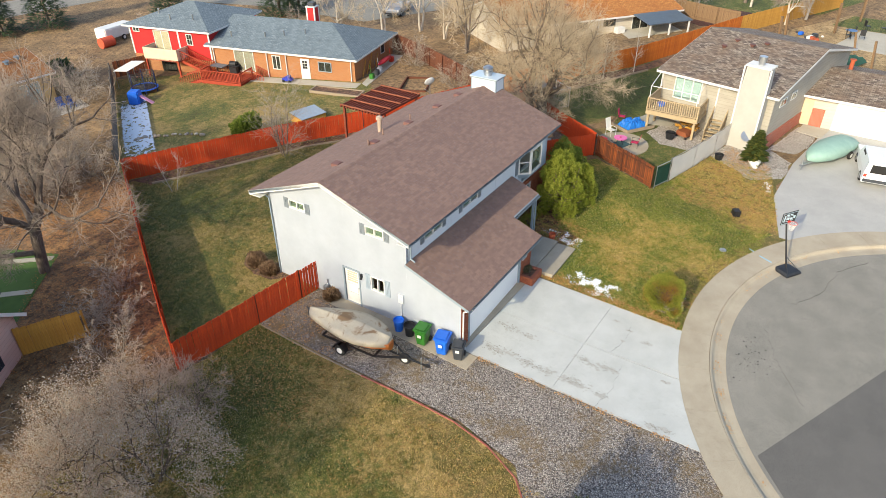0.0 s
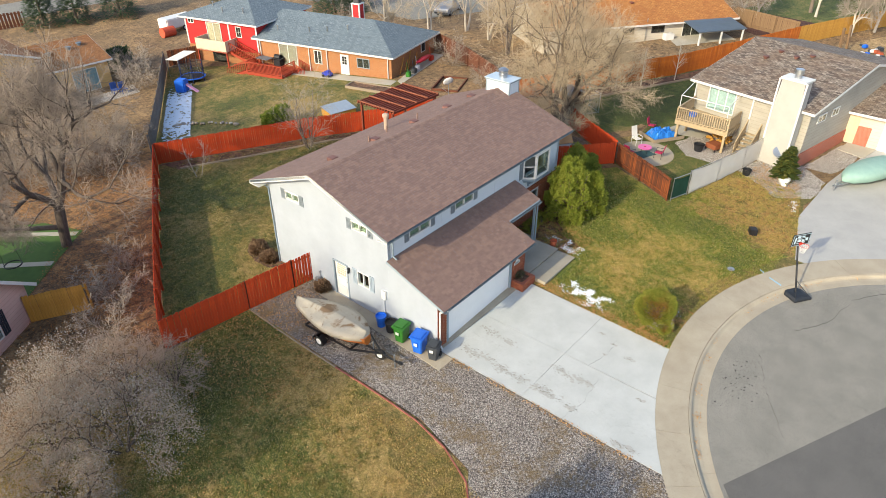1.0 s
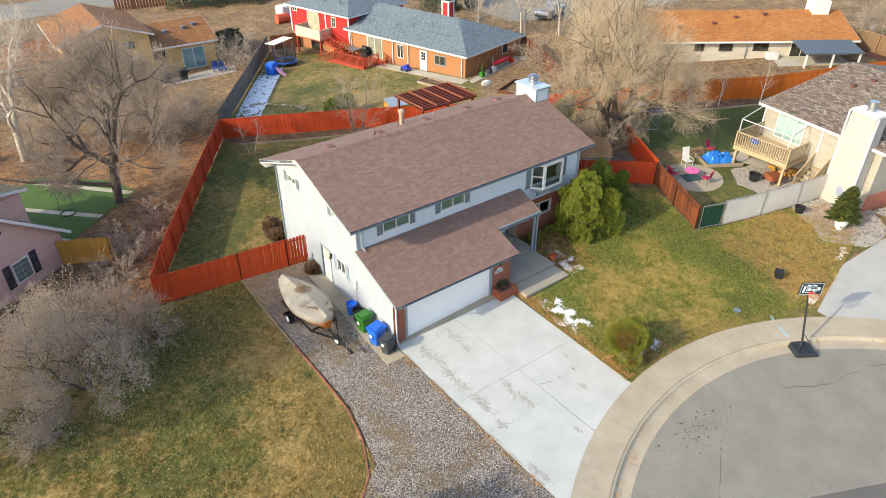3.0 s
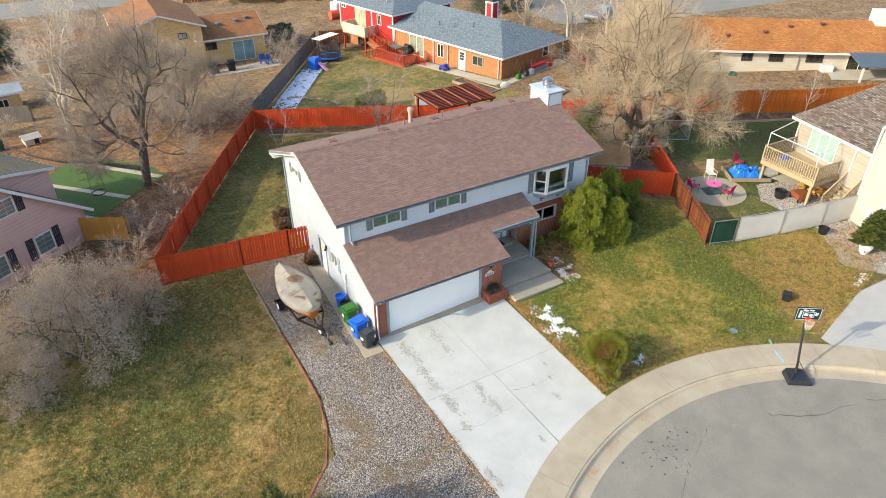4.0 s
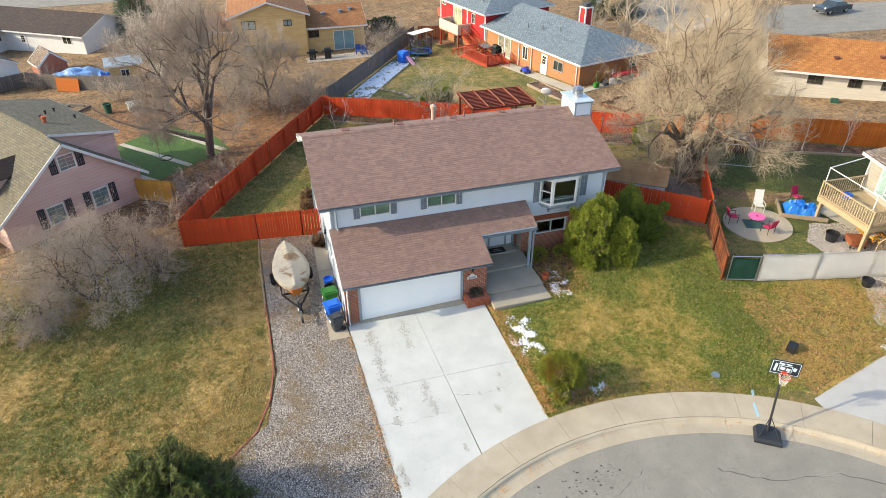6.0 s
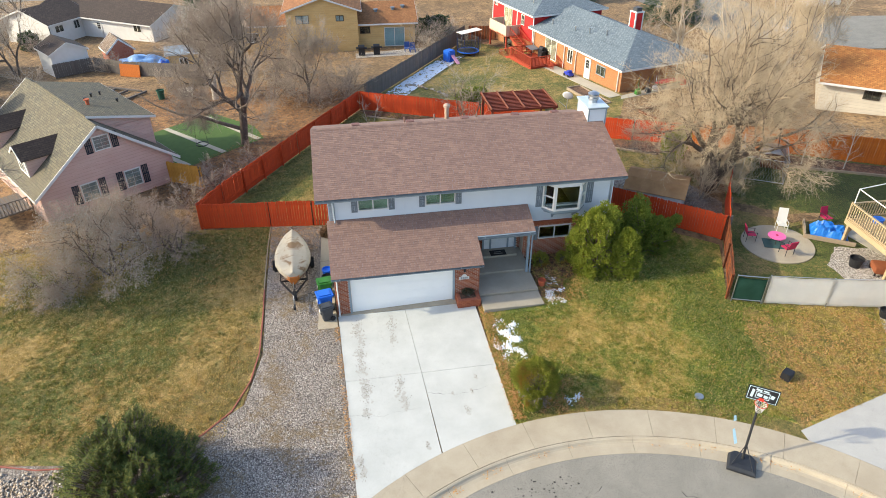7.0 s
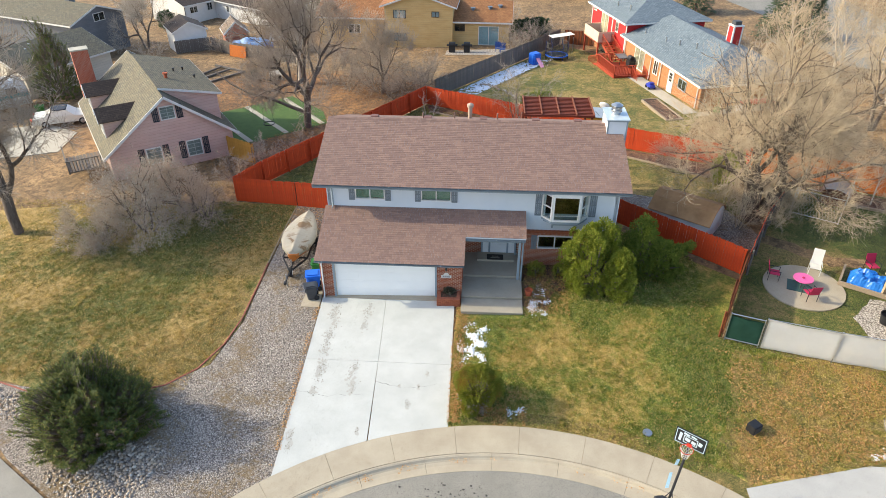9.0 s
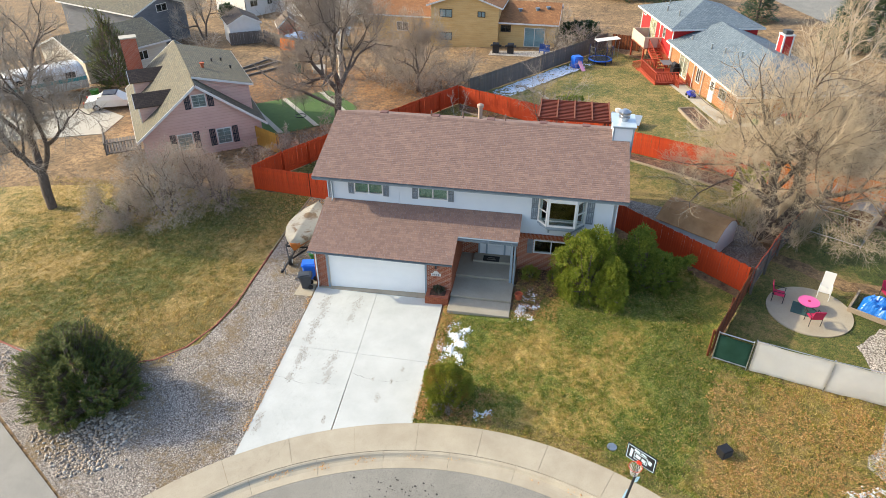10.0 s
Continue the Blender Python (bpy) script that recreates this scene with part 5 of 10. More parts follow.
# ---- bins ----
def wheelie_bin(label, at, turn, colour, lid_colour, k=1.0):
    b = thing("wheelie_bin", label, "bin", "bins on the side path", at=at, turn=turn)
    bm = bmesh.new()
    h = 0.92 * k
    vs = []
    for z, w, d in ((0.04, 0.23, 0.26), (0.5 * h, 0.27, 0.31), (h - 0.08, 0.3, 0.35), (h - 0.08, 0.33, 0.38), (h, 0.33, 0.38)):
        vs.append([bm.verts.new((sx * w * k, sy * d * k + 0.02, z)) for sx, sy in ((-1, -0.8), (-0.8, -1), (0.8, -1), (1, -0.8), (1, 0.8), (0.8, 1), (-0.8, 1), (-1, 0.8))])
    for r, s in zip(vs, vs[1:]):
        for i in range(8):
            bm.faces.new((r[i], r[(i + 1) % 8], s[(i + 1) % 8], s[i]))
    bm.faces.new(vs[0][::-1]); bm.faces.new(vs[-1])
    box(bm, -0.1, -0.36 * k, 0.45, 0.1, -0.3 * k, 0.72, pose(0, 0, 0, 0, 0, 0))
    part("body", bm, colour, b)
    bm = bmesh.new()
    box(bm, -0.35 * k, -0.4 * k, h, 0.35 * k, 0.42 * k, h + 0.06, bevel=0.025)
    box(bm, -0.26 * k, -0.3 * k, h + 0.05, 0.26 * k, 0.3 * k, h + 0.10, bevel=0.025)
    part("lid", bm, lid_colour, b)
    bm = bmesh.new(); rod(bm, (-0.26 * k, 0.44 * k, h - 0.03), (0.26 * k, 0.44 * k, h - 0.03), 0.022)
    part("handle", bm, lid_colour, b)
    for s in (-1, 1):
        bm = bmesh.new(); rod(bm, (s * 0.24 * k, 0.3 * k, 0.13), (s * 0.31 * k, 0.3 * k, 0.13), 0.13, None, 16)
        part("wheel", bm, M_RUBBER, b)
    bm = bmesh.new(); box(bm, -0.09, -0.375 * k, 0.55, 0.09, -0.362 * k, 0.7)
    part("label_panel", bm, M_WHITE, b, "pale printed panel")
    return b


M_GREENP = plain("green_plastic", "2c6a22", "35782a", 4, 0.45)
M_BLUEP = plain("blue_plastic", "1a5fc4", "2068d0", 4, 0.45)
M_GREYP = plain("charcoal_plastic", "33373c", "3e4248", 4, 0.5)
wheelie_bin("bright green plastic wheelie bin on the side path", (-0.52, 1.45, 0.035), -80, M_GREENP, M_GREENP, 0.98)
wheelie_bin("bright blue plastic recycling wheelie bin beside the pier", (-0.5, 0.3, 0.035), -75, M_BLUEP, M_BLUEP, 1.02)
wheelie_bin("small charcoal plastic wheelie bin at the path's end", (-0.42, -0.55, 0.035), -70, M_GREYP, M_GREYP, 0.86)


def tub(label, at, r, h, material, inner):
    t = thing("tub", label, "bin", at=at)
    bm = bmesh.new()
    rings = []
    for z, q in ((0, 0.8), (h * 0.9, 0.98), (h * 0.92, 1.06), (h, 1.06), (h, 0.98), (h - 0.12, 0.95)):
        rings.append([bm.verts.new((r * q * math.cos(i * math.pi / 10), r * q * math.sin(i * math.pi / 10), z)) for i in range(20)])
    for a, b in zip(rings, rings[1:]):
        for i in range(20):
            bm.faces.new((a[i], a[(i + 1) % 20], b[(i + 1) % 20], b[i]))
    bm.faces.new(rings[0][::-1]); bm.faces.new(rings[-1])
    part("body", bm, material, t)
    return t


tub("round blue plastic tub on the side path", (-0.42, 2.95, 0.035), 0.26, 0.62, M_BLUEP, None)
tub("round black plastic dustbin on the side path", (-0.4, 2.3, 0.035), 0.28, 0.6, M_BLACK, None)

# ---- covered boat on its trailer ----
boat = thing("boat", "wooden boat under a stained tan canvas cover", "boat", at=(-2.12, 1.75, 0.0), turn=4)
M_CANVAS = (lambda n: n.done(n.mix(n.ramp(n.noise(1.1, 4, 0.65, bend=0.6), (0.56, 0.0), (0.66, 0.9)), n.mix(n.noise(5, 4), "a09786", "b2aa9a"), "74593c"), n.noise(8, 4), 0.35, 0.03))(Nodes("tan_canvas", 0.85))
M_HULL = wood("varnished_hull", "9a5522", "c07434", (4, 20, 4), 0.35, 0.1)
def loft(bm, rows, close=True):
    prev = None
    for r in rows:
        cur = [bm.verts.new(p) for p in r]
        if prev:
            for i in range(len(cur) - (0 if close else 1)):
                j = (i + 1) % len(cur)
                bm.faces.new((prev[i], prev[j], cur[j], cur[i])).smooth = True
        else:
            first = cur
        prev = cur
    if close:
        bm.faces.new(first[::-1]); bm.faces.new(prev)
rows, hull = [], []
for s, w, top in ((0.0, 0.2, 1.16), (0.05, 0.44, 1.2), (0.14, 0.72, 1.24), (0.28, 0.92, 1.27), (0.42, 0.95, 1.28), (0.58, 0.84, 1.26), (0.74, 0.64, 1.22), (0.88, 0.42, 1.16), (0.97, 0.24, 1.1), (1.0, 0.1, 1.02)):
    y = 0.35 + s * 4.75
    n13 = [(-1.03, -0.36), (-1.03, -0.2), (-1.0, -0.1), (-0.75, -0.04), (-0.45, 0.02), (-0.12, 0.085), (0, 0.11), (0.12, 0.085), (0.45, 0.02), (0.75, -0.04), (1.0, -0.1), (1.03, -0.2), (1.03, -0.36), (0.7, -0.4), (-0.7, -0.4)]
    rows.append([(w * x + 0.025 * noise.noise(Vector((x * 3, y * 3, 1))), y, top + z + 0.05 * noise.noise(Vector((x * 2.5, y * 2.2, 4))) - 0.07 * abs(x) * (1 - abs(x)) * (1 + math.sin(y * 5.5)) + (0.06 * noise.noise(Vector((x, y * 5, 9))) if z < -0.3 else 0)) for x, z in n13])
    hull.append([(w * x * 0.97, y * 0.995 - 0.06 * (s < 0.02), zz) for x, zz in ((-1, top - 0.2), (-0.9, top - 0.5), (-0.5, 0.55), (0, 0.5), (0.5, 0.55), (0.9, top - 0.5), (1, top - 0.2))])
bm = bmesh.new(); loft(bm, rows); part("canvas_cover", bm, M_CANVAS, boat, "tan canvas cover with brown stains")
bm = bmesh.new(); loft(bm, hull); part("hull", bm, M_HULL, boat, "varnished orange-brown wooden hull")
bm = bmesh.new(); rod(bm, (0, 5.05, 0.9), (0, 5.3, 1.1), 0.035); box(bm, -0.09, 4.98, 0.62, 0.09, 5.2, 0.98, bevel=0.03); part("outboard_motor", bm, M_GREYP, boat)
trailer = thing("boat_trailer", "black steel boat trailer with white wheels on gravel", "trailer", at=(-2.12, 1.55, 0.015), turn=4)
bm = bmesh.new()
for a, b in (((-0.7, 4.0, 0.42), (-0.7, 1.0, 0.42)), ((0.7, 4.0, 0.42), (0.7, 1.0, 0.42)), ((-0.7, 1.0, 0.42), (0, -0.4, 0.42)), ((0.7, 1.0, 0.42), (0, -0.4, 0.42)), ((0, 0.6, 0.42), (0, -1.5, 0.4)), ((-0.7, 4.0, 0.42), (0.7, 4.0, 0.42)), ((-0.7, 1.0, 0.42), (0.7, 1.0, 0.42)), ((-1.0, 2.7, 0.33), (1.0, 2.7, 0.33))):
    beam(bm, a, b, 0.07, 0.08)
part("frame", bm, M_BLACK, trailer)
def car_wheel(parent, at, axis_turn, r=0.29, w=0.18, rim=None):
    bm = bmesh.new()
    rod(bm, (-w / 2, 0, 0), (w / 2, 0, 0), r, None, 20)
    es = [e for e in bm.edges if len(e.link_faces) == 2 and abs(e.calc_face_angle(0)) > 1]
    bmesh.ops.bevel(bm, geom=es, offset=0.03, segments=2, affect="EDGES")
    wh = part("wheel", bm, M_RUBBER, parent)
    wh.matrix_basis = pose(*at, 0, 0, axis_turn)
    for s in (-1, 1):
        bm = bmesh.new()
        rod(bm, (s * (w / 2 - 0.01), 0, 0), (s * (w / 2 + 0.012), 0, 0), r * 0.62, r * 0.5, 16)
        part("rim", bm, rim or M_WHITE, wh)
    return wh
for x in (-1.0, 1.0):
    car_wheel(trailer, (x, 2.7, 0.29), 0)
    bm = bmesh.new()
    n = 9
    vs = [[bm.verts.new((x + dx, 2.7 + 0.37 * math.cos(math.pi * i / n), 0.3 + 0.35 * math.sin(math.pi * i / n))) for i in range(n + 1)] for dx in (-0.13, 0.13)]
    for i in range(n):
        bm.faces.new((vs[0][i], vs[0][i + 1], vs[1][i + 1], vs[1][i]))
    bmesh.ops.solidify(bm, geom=bm.faces[:], thickness=0.01)
    part("mudguard", bm, M_BLACK, trailer)
car_wheel(trailer, (0.02, -0.25, 0.29), 8, 0.28, 0.17)
bm = bmesh.new(); rod(bm, (0, -1.15, 0.0), (0, -1.15, 0.75), 0.04); part("jack", bm, M_METAL, trailer)
bm = bmesh.new(); box(bm, -0.06, -1.6, 0.36, 0.06, -1.4, 0.5, bevel=0.015); part("coupler", bm, M_BLACK, trailer)
bm = bmesh.new(); rod(bm, (0, 0.15, 0.42), (0, 0.15, 0.85), 0.03); part("winch_post", bm, M_METAL, trailer)

# ---- basketball hoop ----
hoop = thing("basketball_hoop", "portable basketball hoop with black base on the street edge", "basketball hoop", at=(15.85, -11.75, -0.36), turn=0)
nx, ny = 0.53, 0.85
bm = bmesh.new()
m = pose(0, 0, 0, 0, 0, -32)
vs = [[bm.verts.new((m @ Vector((x * k, y * k2, z)))) for x, y in ((-0.5, -0.45), (0.5, -0.45), (0.5, 0.3), (0.3, 0.5), (-0.3, 0.5), (-0.5, 0.3))] for z, k, k2 in ((0, 1.05, 1.05), (0.1, 1.05, 1.05), (0.2, 0.9, 0.88), (0.23, 0.55, 0.5))]
for r, s in zip(vs, vs[1:]):
    for i in range(6):
        bm.faces.new((r[i], r[(i + 1) % 6], s[(i + 1) % 6], s[i]))
bm.faces.new(vs[0][::-1]); bm.faces.new(vs[-1])
part("base", bm, plain("black_base", "1a1d22", "282c33", 3, 0.6), hoop)
top = Vector((0.55, 0.85, 2.75))
bm = bmesh.new(); rod(bm, (0.05, 0.1, 0.18), top, 0.05, 0.045, 12); part("pole", bm, M_BLACK, hoop)
for s in (-1, 1):
    bm = bmesh.new(); rod(bm, m @ Vector((s * 0.4, -0.35, 0.2)), Vector((0.05, 0.1, 0.18)).lerp(top, 0.25), 0.018); part("brace", bm, M_BLACK, hoop)
bd = part("backboard", (lambda b: (box(b, -0.56, -0.02, -0.36, 0.56, 0.02, 0.36, bevel=0.015), b)[1])(bmesh.new()), plain("black_board", "15181c", "22272c", 3, 0.35), hoop, "black backboard with pale graphics")
bd.matrix_basis = pose(0.5, 0.75, 3.0, 0, 0, -32)
M_PALEB = plain("pale_blue_print", "b5cdd8", "c2d8e2", 5, 0.4)
for n, b in (("border", ((-0.52, -0.32, 0.52, -0.3), (-0.52, 0.3, 0.52, 0.32), (-0.52, -0.3, -0.5, 0.3), (0.5, -0.3, 0.52, 0.3))), ("target", ((-0.25, -0.2, 0.25, -0.175), (-0.25, 0.1, 0.25, 0.125), (-0.25, -0.175, -0.225, 0.1), (0.225, -0.175, 0.25, 0.1)))):
    bm = bmesh.new()
    for x0, z0, x1, z1 in b:
        box(bm, x0, -0.028, z0, x1, -0.022, z1)
    part(n, bm, M_PALEB, bd)
for x0, z0, x1, z1 in ((-0.42, -0.22, -0.3, 0.2), (-0.28, 0.14, -0.05, 0.26), (-0.02, 0.15, 0.2, 0.25), (-0.2, -0.12, 0.0, 0.06), (0.03, -0.15, 0.2, 0.02), (0.27, -0.1, 0.42, 0.1)):
    bm = bmesh.new()
    bm.faces.new([bm.verts.new((x, -0.0265, z)) for x, z in ((x0, z0 + 0.03), (x1 - 0.03, z0), (x1, z1 - 0.04), (x0 + 0.02, z1))])
    e = bmesh.ops.extrude_face_region(bm, geom=bm.faces[:])
    bmesh.ops.translate(bm, vec=(0, 0.005, 0), verts=[v for v in e["geom"] if isinstance(v, bmesh.types.BMVert)])
    part("graphic", bm, M_PALEB, bd)
M_ORANGE = plain("orange_rim", "c8321e", "d6402a", 4, 0.45)
rim_c = Vector((0, -0.3, -0.2))
bm = bmesh.new()
for i in range(18):
    a, b = 2 * math.pi * i / 18, 2 * math.pi * (i + 1) / 18
    rod(bm, rim_c + Vector((0.23 * math.cos(a), 0.23 * math.sin(a), 0)), rim_c + Vector((0.23 * math.cos(b), 0.23 * math.sin(b), 0)), 0.012, None, 6)
box(bm, -0.08, -0.1, -0.26, 0.08, -0.02, -0.17)
part("rim", bm, M_ORANGE, bd)
bm = bmesh.new()
for i in range(12):
    a = 2 * math.pi * i / 12
    for s in (-1, 1):
        b = a + s * 0.5
        rod(bm, rim_c + Vector((0.22 * math.cos(a), 0.22 * math.sin(a), -0.01)), rim_c + Vector((0.15 * math.cos(b), 0.15 * math.sin(b), -0.22)), 0.006, None, 4)
        rod(bm, rim_c + Vector((0.15 * math.cos(b), 0.15 * math.sin(b), -0.22)), rim_c + Vector((0.11 * math.cos(a), 0.11 * math.sin(a), -0.4)), 0.006, None, 4)
part("net", bm, M_WHITE, bd)

# ---- small things round the house ----
b = thing("black_box", "small black box standing on the lawn", "box", at=(20.0, -7.85, -0.22), turn=35)
bm = bmesh.new(); box(bm, -0.24, -0.2, 0, 0.24, 0.2, 0.4, bevel=0.02); part("body", bm, M_BLACK, b)
bm = bmesh.new(); box(bm, -0.2, -0.212, 0.05, 0.2, -0.2, 0.35); part("grille", bm, M_GREYP, b)
c = thing("manhole_cover", "round grey utility cover in the lawn", "cover", at=(15.75, -8.25, -0.235))
bm = bmesh.new(); rod(bm, (0, 0, 0), (0, 0, 0.05), 0.2, 0.19, 20); part("lid", bm, M_METAL, c)
mat_ = thing("doormat", "dark printed doormat on the door step", "mat", at=(9.1, 3.0, 0.86), base=house)
bm = bmesh.new(); box(bm, -0.45, -0.26, 0, 0.45, 0.26, 0.015); mm = part("mat", bm, plain("dark_mat", "242220", "302d2a", 6, 0.95), mat_)
bm = bmesh.new()
for i, w in enumerate((0.5, 0.36)):
    box(bm, -w / 2, -0.12 + 0.16 * i, 0.015, w / 2, -0.06 + 0.16 * i, 0.018)
part("print", bm, plain("mat_print", "7d786c", "8d887c", 6, 0.95), mm)
M_TERRA = plain("terracotta", "9a4a2e", "aa583a", 5, 0.85)
pot = tub("terracotta flowerpot at the edge of the steps", (10.95, 0.35, 0.0), 0.2, 0.36, M_TERRA, None)
plaque = thing("house_plaque", "small pale plaque on the brick pier", "plaque", at=(6.56, -0.02, 1.55), base=house)
bm = bmesh.new(); solid(bm, [(-0.26, -0.02), (0.26, -0.02), (0.26, 0.0), (-0.26, 0.0)], -0.06, 0.1); rod(bm, (0, -0.02, 0.1), (0, 0, 0.1), 0.15, None, 20)
pl = part("plate", bm, M_WHITE, plaque)
bm = bmesh.new()
for i in range(4):
    box(bm, -0.19 + i * 0.1, -0.024, -0.03, -0.13 + i * 0.1, -0.018, 0.08)
part("bar", bm, M_SHUT, pl)
lamp = thing("wall_lantern", "small black lantern on the brick pier", "lamp", at=(6.56, -0.02, 2.0), base=house)
bm = bmesh.new(); box(bm, -0.05, -0.14, 0, 0.05, -0.03, 0.2, bevel=0.01); box(bm, -0.03, -0.05, 0.05, 0.03, 0.02, 0.12); part("body", bm, M_BLACK, lamp)
gas = thing("gas_meter", "grey gas meter against the white wall", "meter", at=(-0.35, 7.75, 0))
bm = bmesh.new(); box(bm, -0.16, -0.14, 0.3, 0.16, 0.14, 0.62, bevel=0.04); rod(bm, (0.1, 0, 0), (0.1, 0, 0.9), 0.025); rod(bm, (0.1, 0, 0.9), (0.34, 0, 0.9), 0.025); rod(bm, (-0.1, 0, 0.3), (-0.1, 0, 0), 0.025); part("body", bm, M_METAL, gas)
dish = thing("satellite_dish", "white satellite dish on a pole behind the roof", "satellite dish", at=(15.3, 12.2, 4.75))
bm = bmesh.new(); rod(bm, (0, 0, 0), (0, 0, 0.7), 0.025); rod(bm, (0.0, 0, 0.1), (-0.5, 0.1, 0.5), 0.015); part("mast", bm, M_METAL, dish)
bm = bmesh.new()
rs = [[Vector((r * math.cos(i * math.pi / 12), r * math.sin(i * math.pi / 12) * 1.1, r * r * 0.5)) for i in range(24)] for r in (0.02, 0.15, 0.28, 0.36)]
loft(bm, rs); part("reflector", bm, plain("dish_white", "c9cdd0", "d5d9dc", 3), dish).matrix_basis = pose(0, 0, 0.85, 55, 0, 150)

# pergola and cold frame behind the house
M_PERG = wood("brown_pergola", "5e2616", "8a3e24", (3, 30, 30), 0.8, 0.4)
M_PERG_B = wood("pergola_beam", "6e3a26", "8e5236", (3, 30, 30), 0.8, 0.3)
perg = thing("pergola", "red-brown slatted pergola behind the house", "pergola", at=(12.6, 14.3, 0), turn=2)
zt = 4.6
for x, y in ((-2.1, -1.4), (2.1, -1.4), (-2.1, 1.4), (2.1, 1.4)):
    bm = bmesh.new(); box(bm, x - 0.07, y - 0.07, -0.6, x + 0.07, y + 0.07, zt); part("post", bm, M_PERG, perg)
for x in (-2.2, -1.1, 0, 1.1, 2.2):
    bm = bmesh.new(); box(bm, x - 0.04, -1.65, zt + 0.22, x + 0.04, 1.65, zt + 0.3); part("beam", bm, M_PERG_B, perg)
for i in range(14):
    y = -1.6 + 3.2 * i / 13
    bm = bmesh.new(); box(bm, -2.25, y - 0.045, zt + 0.08, 2.25, y + 0.045, zt + 0.22); part("slat", bm, M_PERG, perg)

# marks on the street and pavement
M_TAR = plain("tar_seam", "2c2a28", "383532", 4, 0.8)
def ribbon(label, pts, w, lift, material, seed, name):
    rnd = random.Random(seed)
    mid = []
    for (x0, y0), (x1, y1) in zip(pts, pts[1:]):
        for i in range(8):
            t = i / 8
            mid.append((x0 + (x1 - x0) * t + rnd.uniform(-0.06, 0.06), y0 + (y1 - y0) * t + rnd.uniform(-0.06, 0.06)))
    V, F = [], []
    for i, (x, y) in enumerate(mid):
        k = w * rnd.uniform(0.5, 1.3)
        V += [(x - k, y - k * 0.3, land(x, y) + lift), (x + k, y + k * 0.3, land(x, y) + lift)]
        if i:
            F.append((2 * i - 2, 2 * i - 1, 2 * i + 1, 2 * i))
    o = raw(name, V, F, material, None, label, "structure")
    o["category"] = "crack"


ribbon("dark wandering crack in the worn asphalt", [(10.2, -11.9), (8.3, -12.75), (7.0, -13.65), (5.7, -14.5)], 0.022, -0.106, M_TAR, 1, "road_crack")
ribbon("dark wandering crack in the worn asphalt", [(13.0, -12.6), (14.6, -13.6), (17.4, -14.1), (19.6, -15.6)], 0.018, -0.106, M_TAR, 2, "road_crack")
ribbon("fine crack across the driveway panel", [(4.1, -6.2), (5.4, -6.5), (7.3, -6.1)], 0.012, 0.033, M_TAR, 3, "driveway_crack")
ribbon("fine crack across the driveway panel", [(0.6, -6.9), (1.8, -7.2), (3.9, -6.9)], 0.01, 0.033, M_TAR, 4, "driveway_crack")
rnd = random.Random(5)
V, F = [], []
for _ in range(60):
    x, y, q = rnd.gauss(7.9, 0.9), rnd.gauss(-11.7, 0.4), rnd.uniform(0.012, 0.05)
    if math.hypot(x - CX, y - CY) > R_GUT - 0.2:
        continue
    n = len(V)
    V += [(x + q * rnd.uniform(0.7, 1.2) * math.cos(i * 0.785), y + q * rnd.uniform(0.7, 1.2) * math.sin(i * 0.785), land(x, y) - 0.105) for i in range(8)]
    F.append(tuple(range(n, n + 8)))
raw("oil_spots", V, F, M_TAR, None, "small black oil spots on the worn asphalt", "stuff")["category"] = "stain"
M_STAIN = plain("tyre_stain", "706c62", "8e8a80", 8, 0.85)
V, F = [], []
STAINS = ((1.06, -1.54, 34, 0.34), (1.18, -3.35, 40, 0.3), (1.22, -4.35, 22, 0.3), (1.4, -5.59, 60, 0.34), (1.34, -6.86, 16, 0.2), (1.03, -9.45, 26, 0.16), (1.12, -10.0, 14, 0.16), (2.8, -1.47, 24, 0.3), (2.8, -2.48, 16, 0.2), (2.94, -5.4, 22, 0.2), (3.04, -6.38, 30, 0.22), (3.08, -6.8, 10, 0.1), (5.16, -6.37, 5, 0.06), (6.04, -6.38, 7, 0.07), (6.35, -5.58, 6, 0.07), (5.67, -7.37, 10, 0.14), (3.77, -8.95, 10, 0.1), (1.31, -2.32, 16, 0.3), (2.78, -5.88, 10, 0.2))
for sx, sy, count, spread in STAINS:
    for _ in range(int(count * 2.2)):
        q = rnd.choice((0.007, 0.01, 0.014, 0.022))
        x, y = rnd.gauss(sx, spread * 0.42), rnd.gauss(sy, spread)
        n = len(V)
        V += [(x + q * rnd.uniform(0.4, 1.5) * math.cos(i * 0.785), y + q * rnd.uniform(0.4, 1.5) * math.sin(i * 0.785) * 1.3, land(x, y) + 0.034) for i in range(8)]
        F.append(tuple(range(n, n + 8)))
V2, F2 = [], []
for sx, sy, count, spread in STAINS:
    for _ in range(count):
        q = rnd.uniform(0.03, 0.08)
        x, y = rnd.gauss(sx, spread * 0.4), rnd.gauss(sy, spread)
        n = len(V2)
        V2 += [(x + q * rnd.uniform(0.3, 1.4) * math.cos(i * 0.628), y + q * rnd.uniform(0.3, 1.4) * math.sin(i * 0.628) * 1.6, land(x, y) + 0.0325) for i in range(10)]
        F2.append(tuple(range(n, n + 10)))
raw("tyre_smudges", V2, F2, plain("tyre_smudge", "a3a19a", "b0aea7", 14, 0.85), None, "faint grey tyre smudges on the driveway", "stuff")["category"] = "stain"
raw("tyre_stains", V, F, M_STAIN, None, "grey-brown tyre and oil stains on the driveway", "stuff")["category"] = "stain"
M_SPRAY = plain("blue_spray_paint", "7fa8bc", "a2bcc6", 12, 0.8)
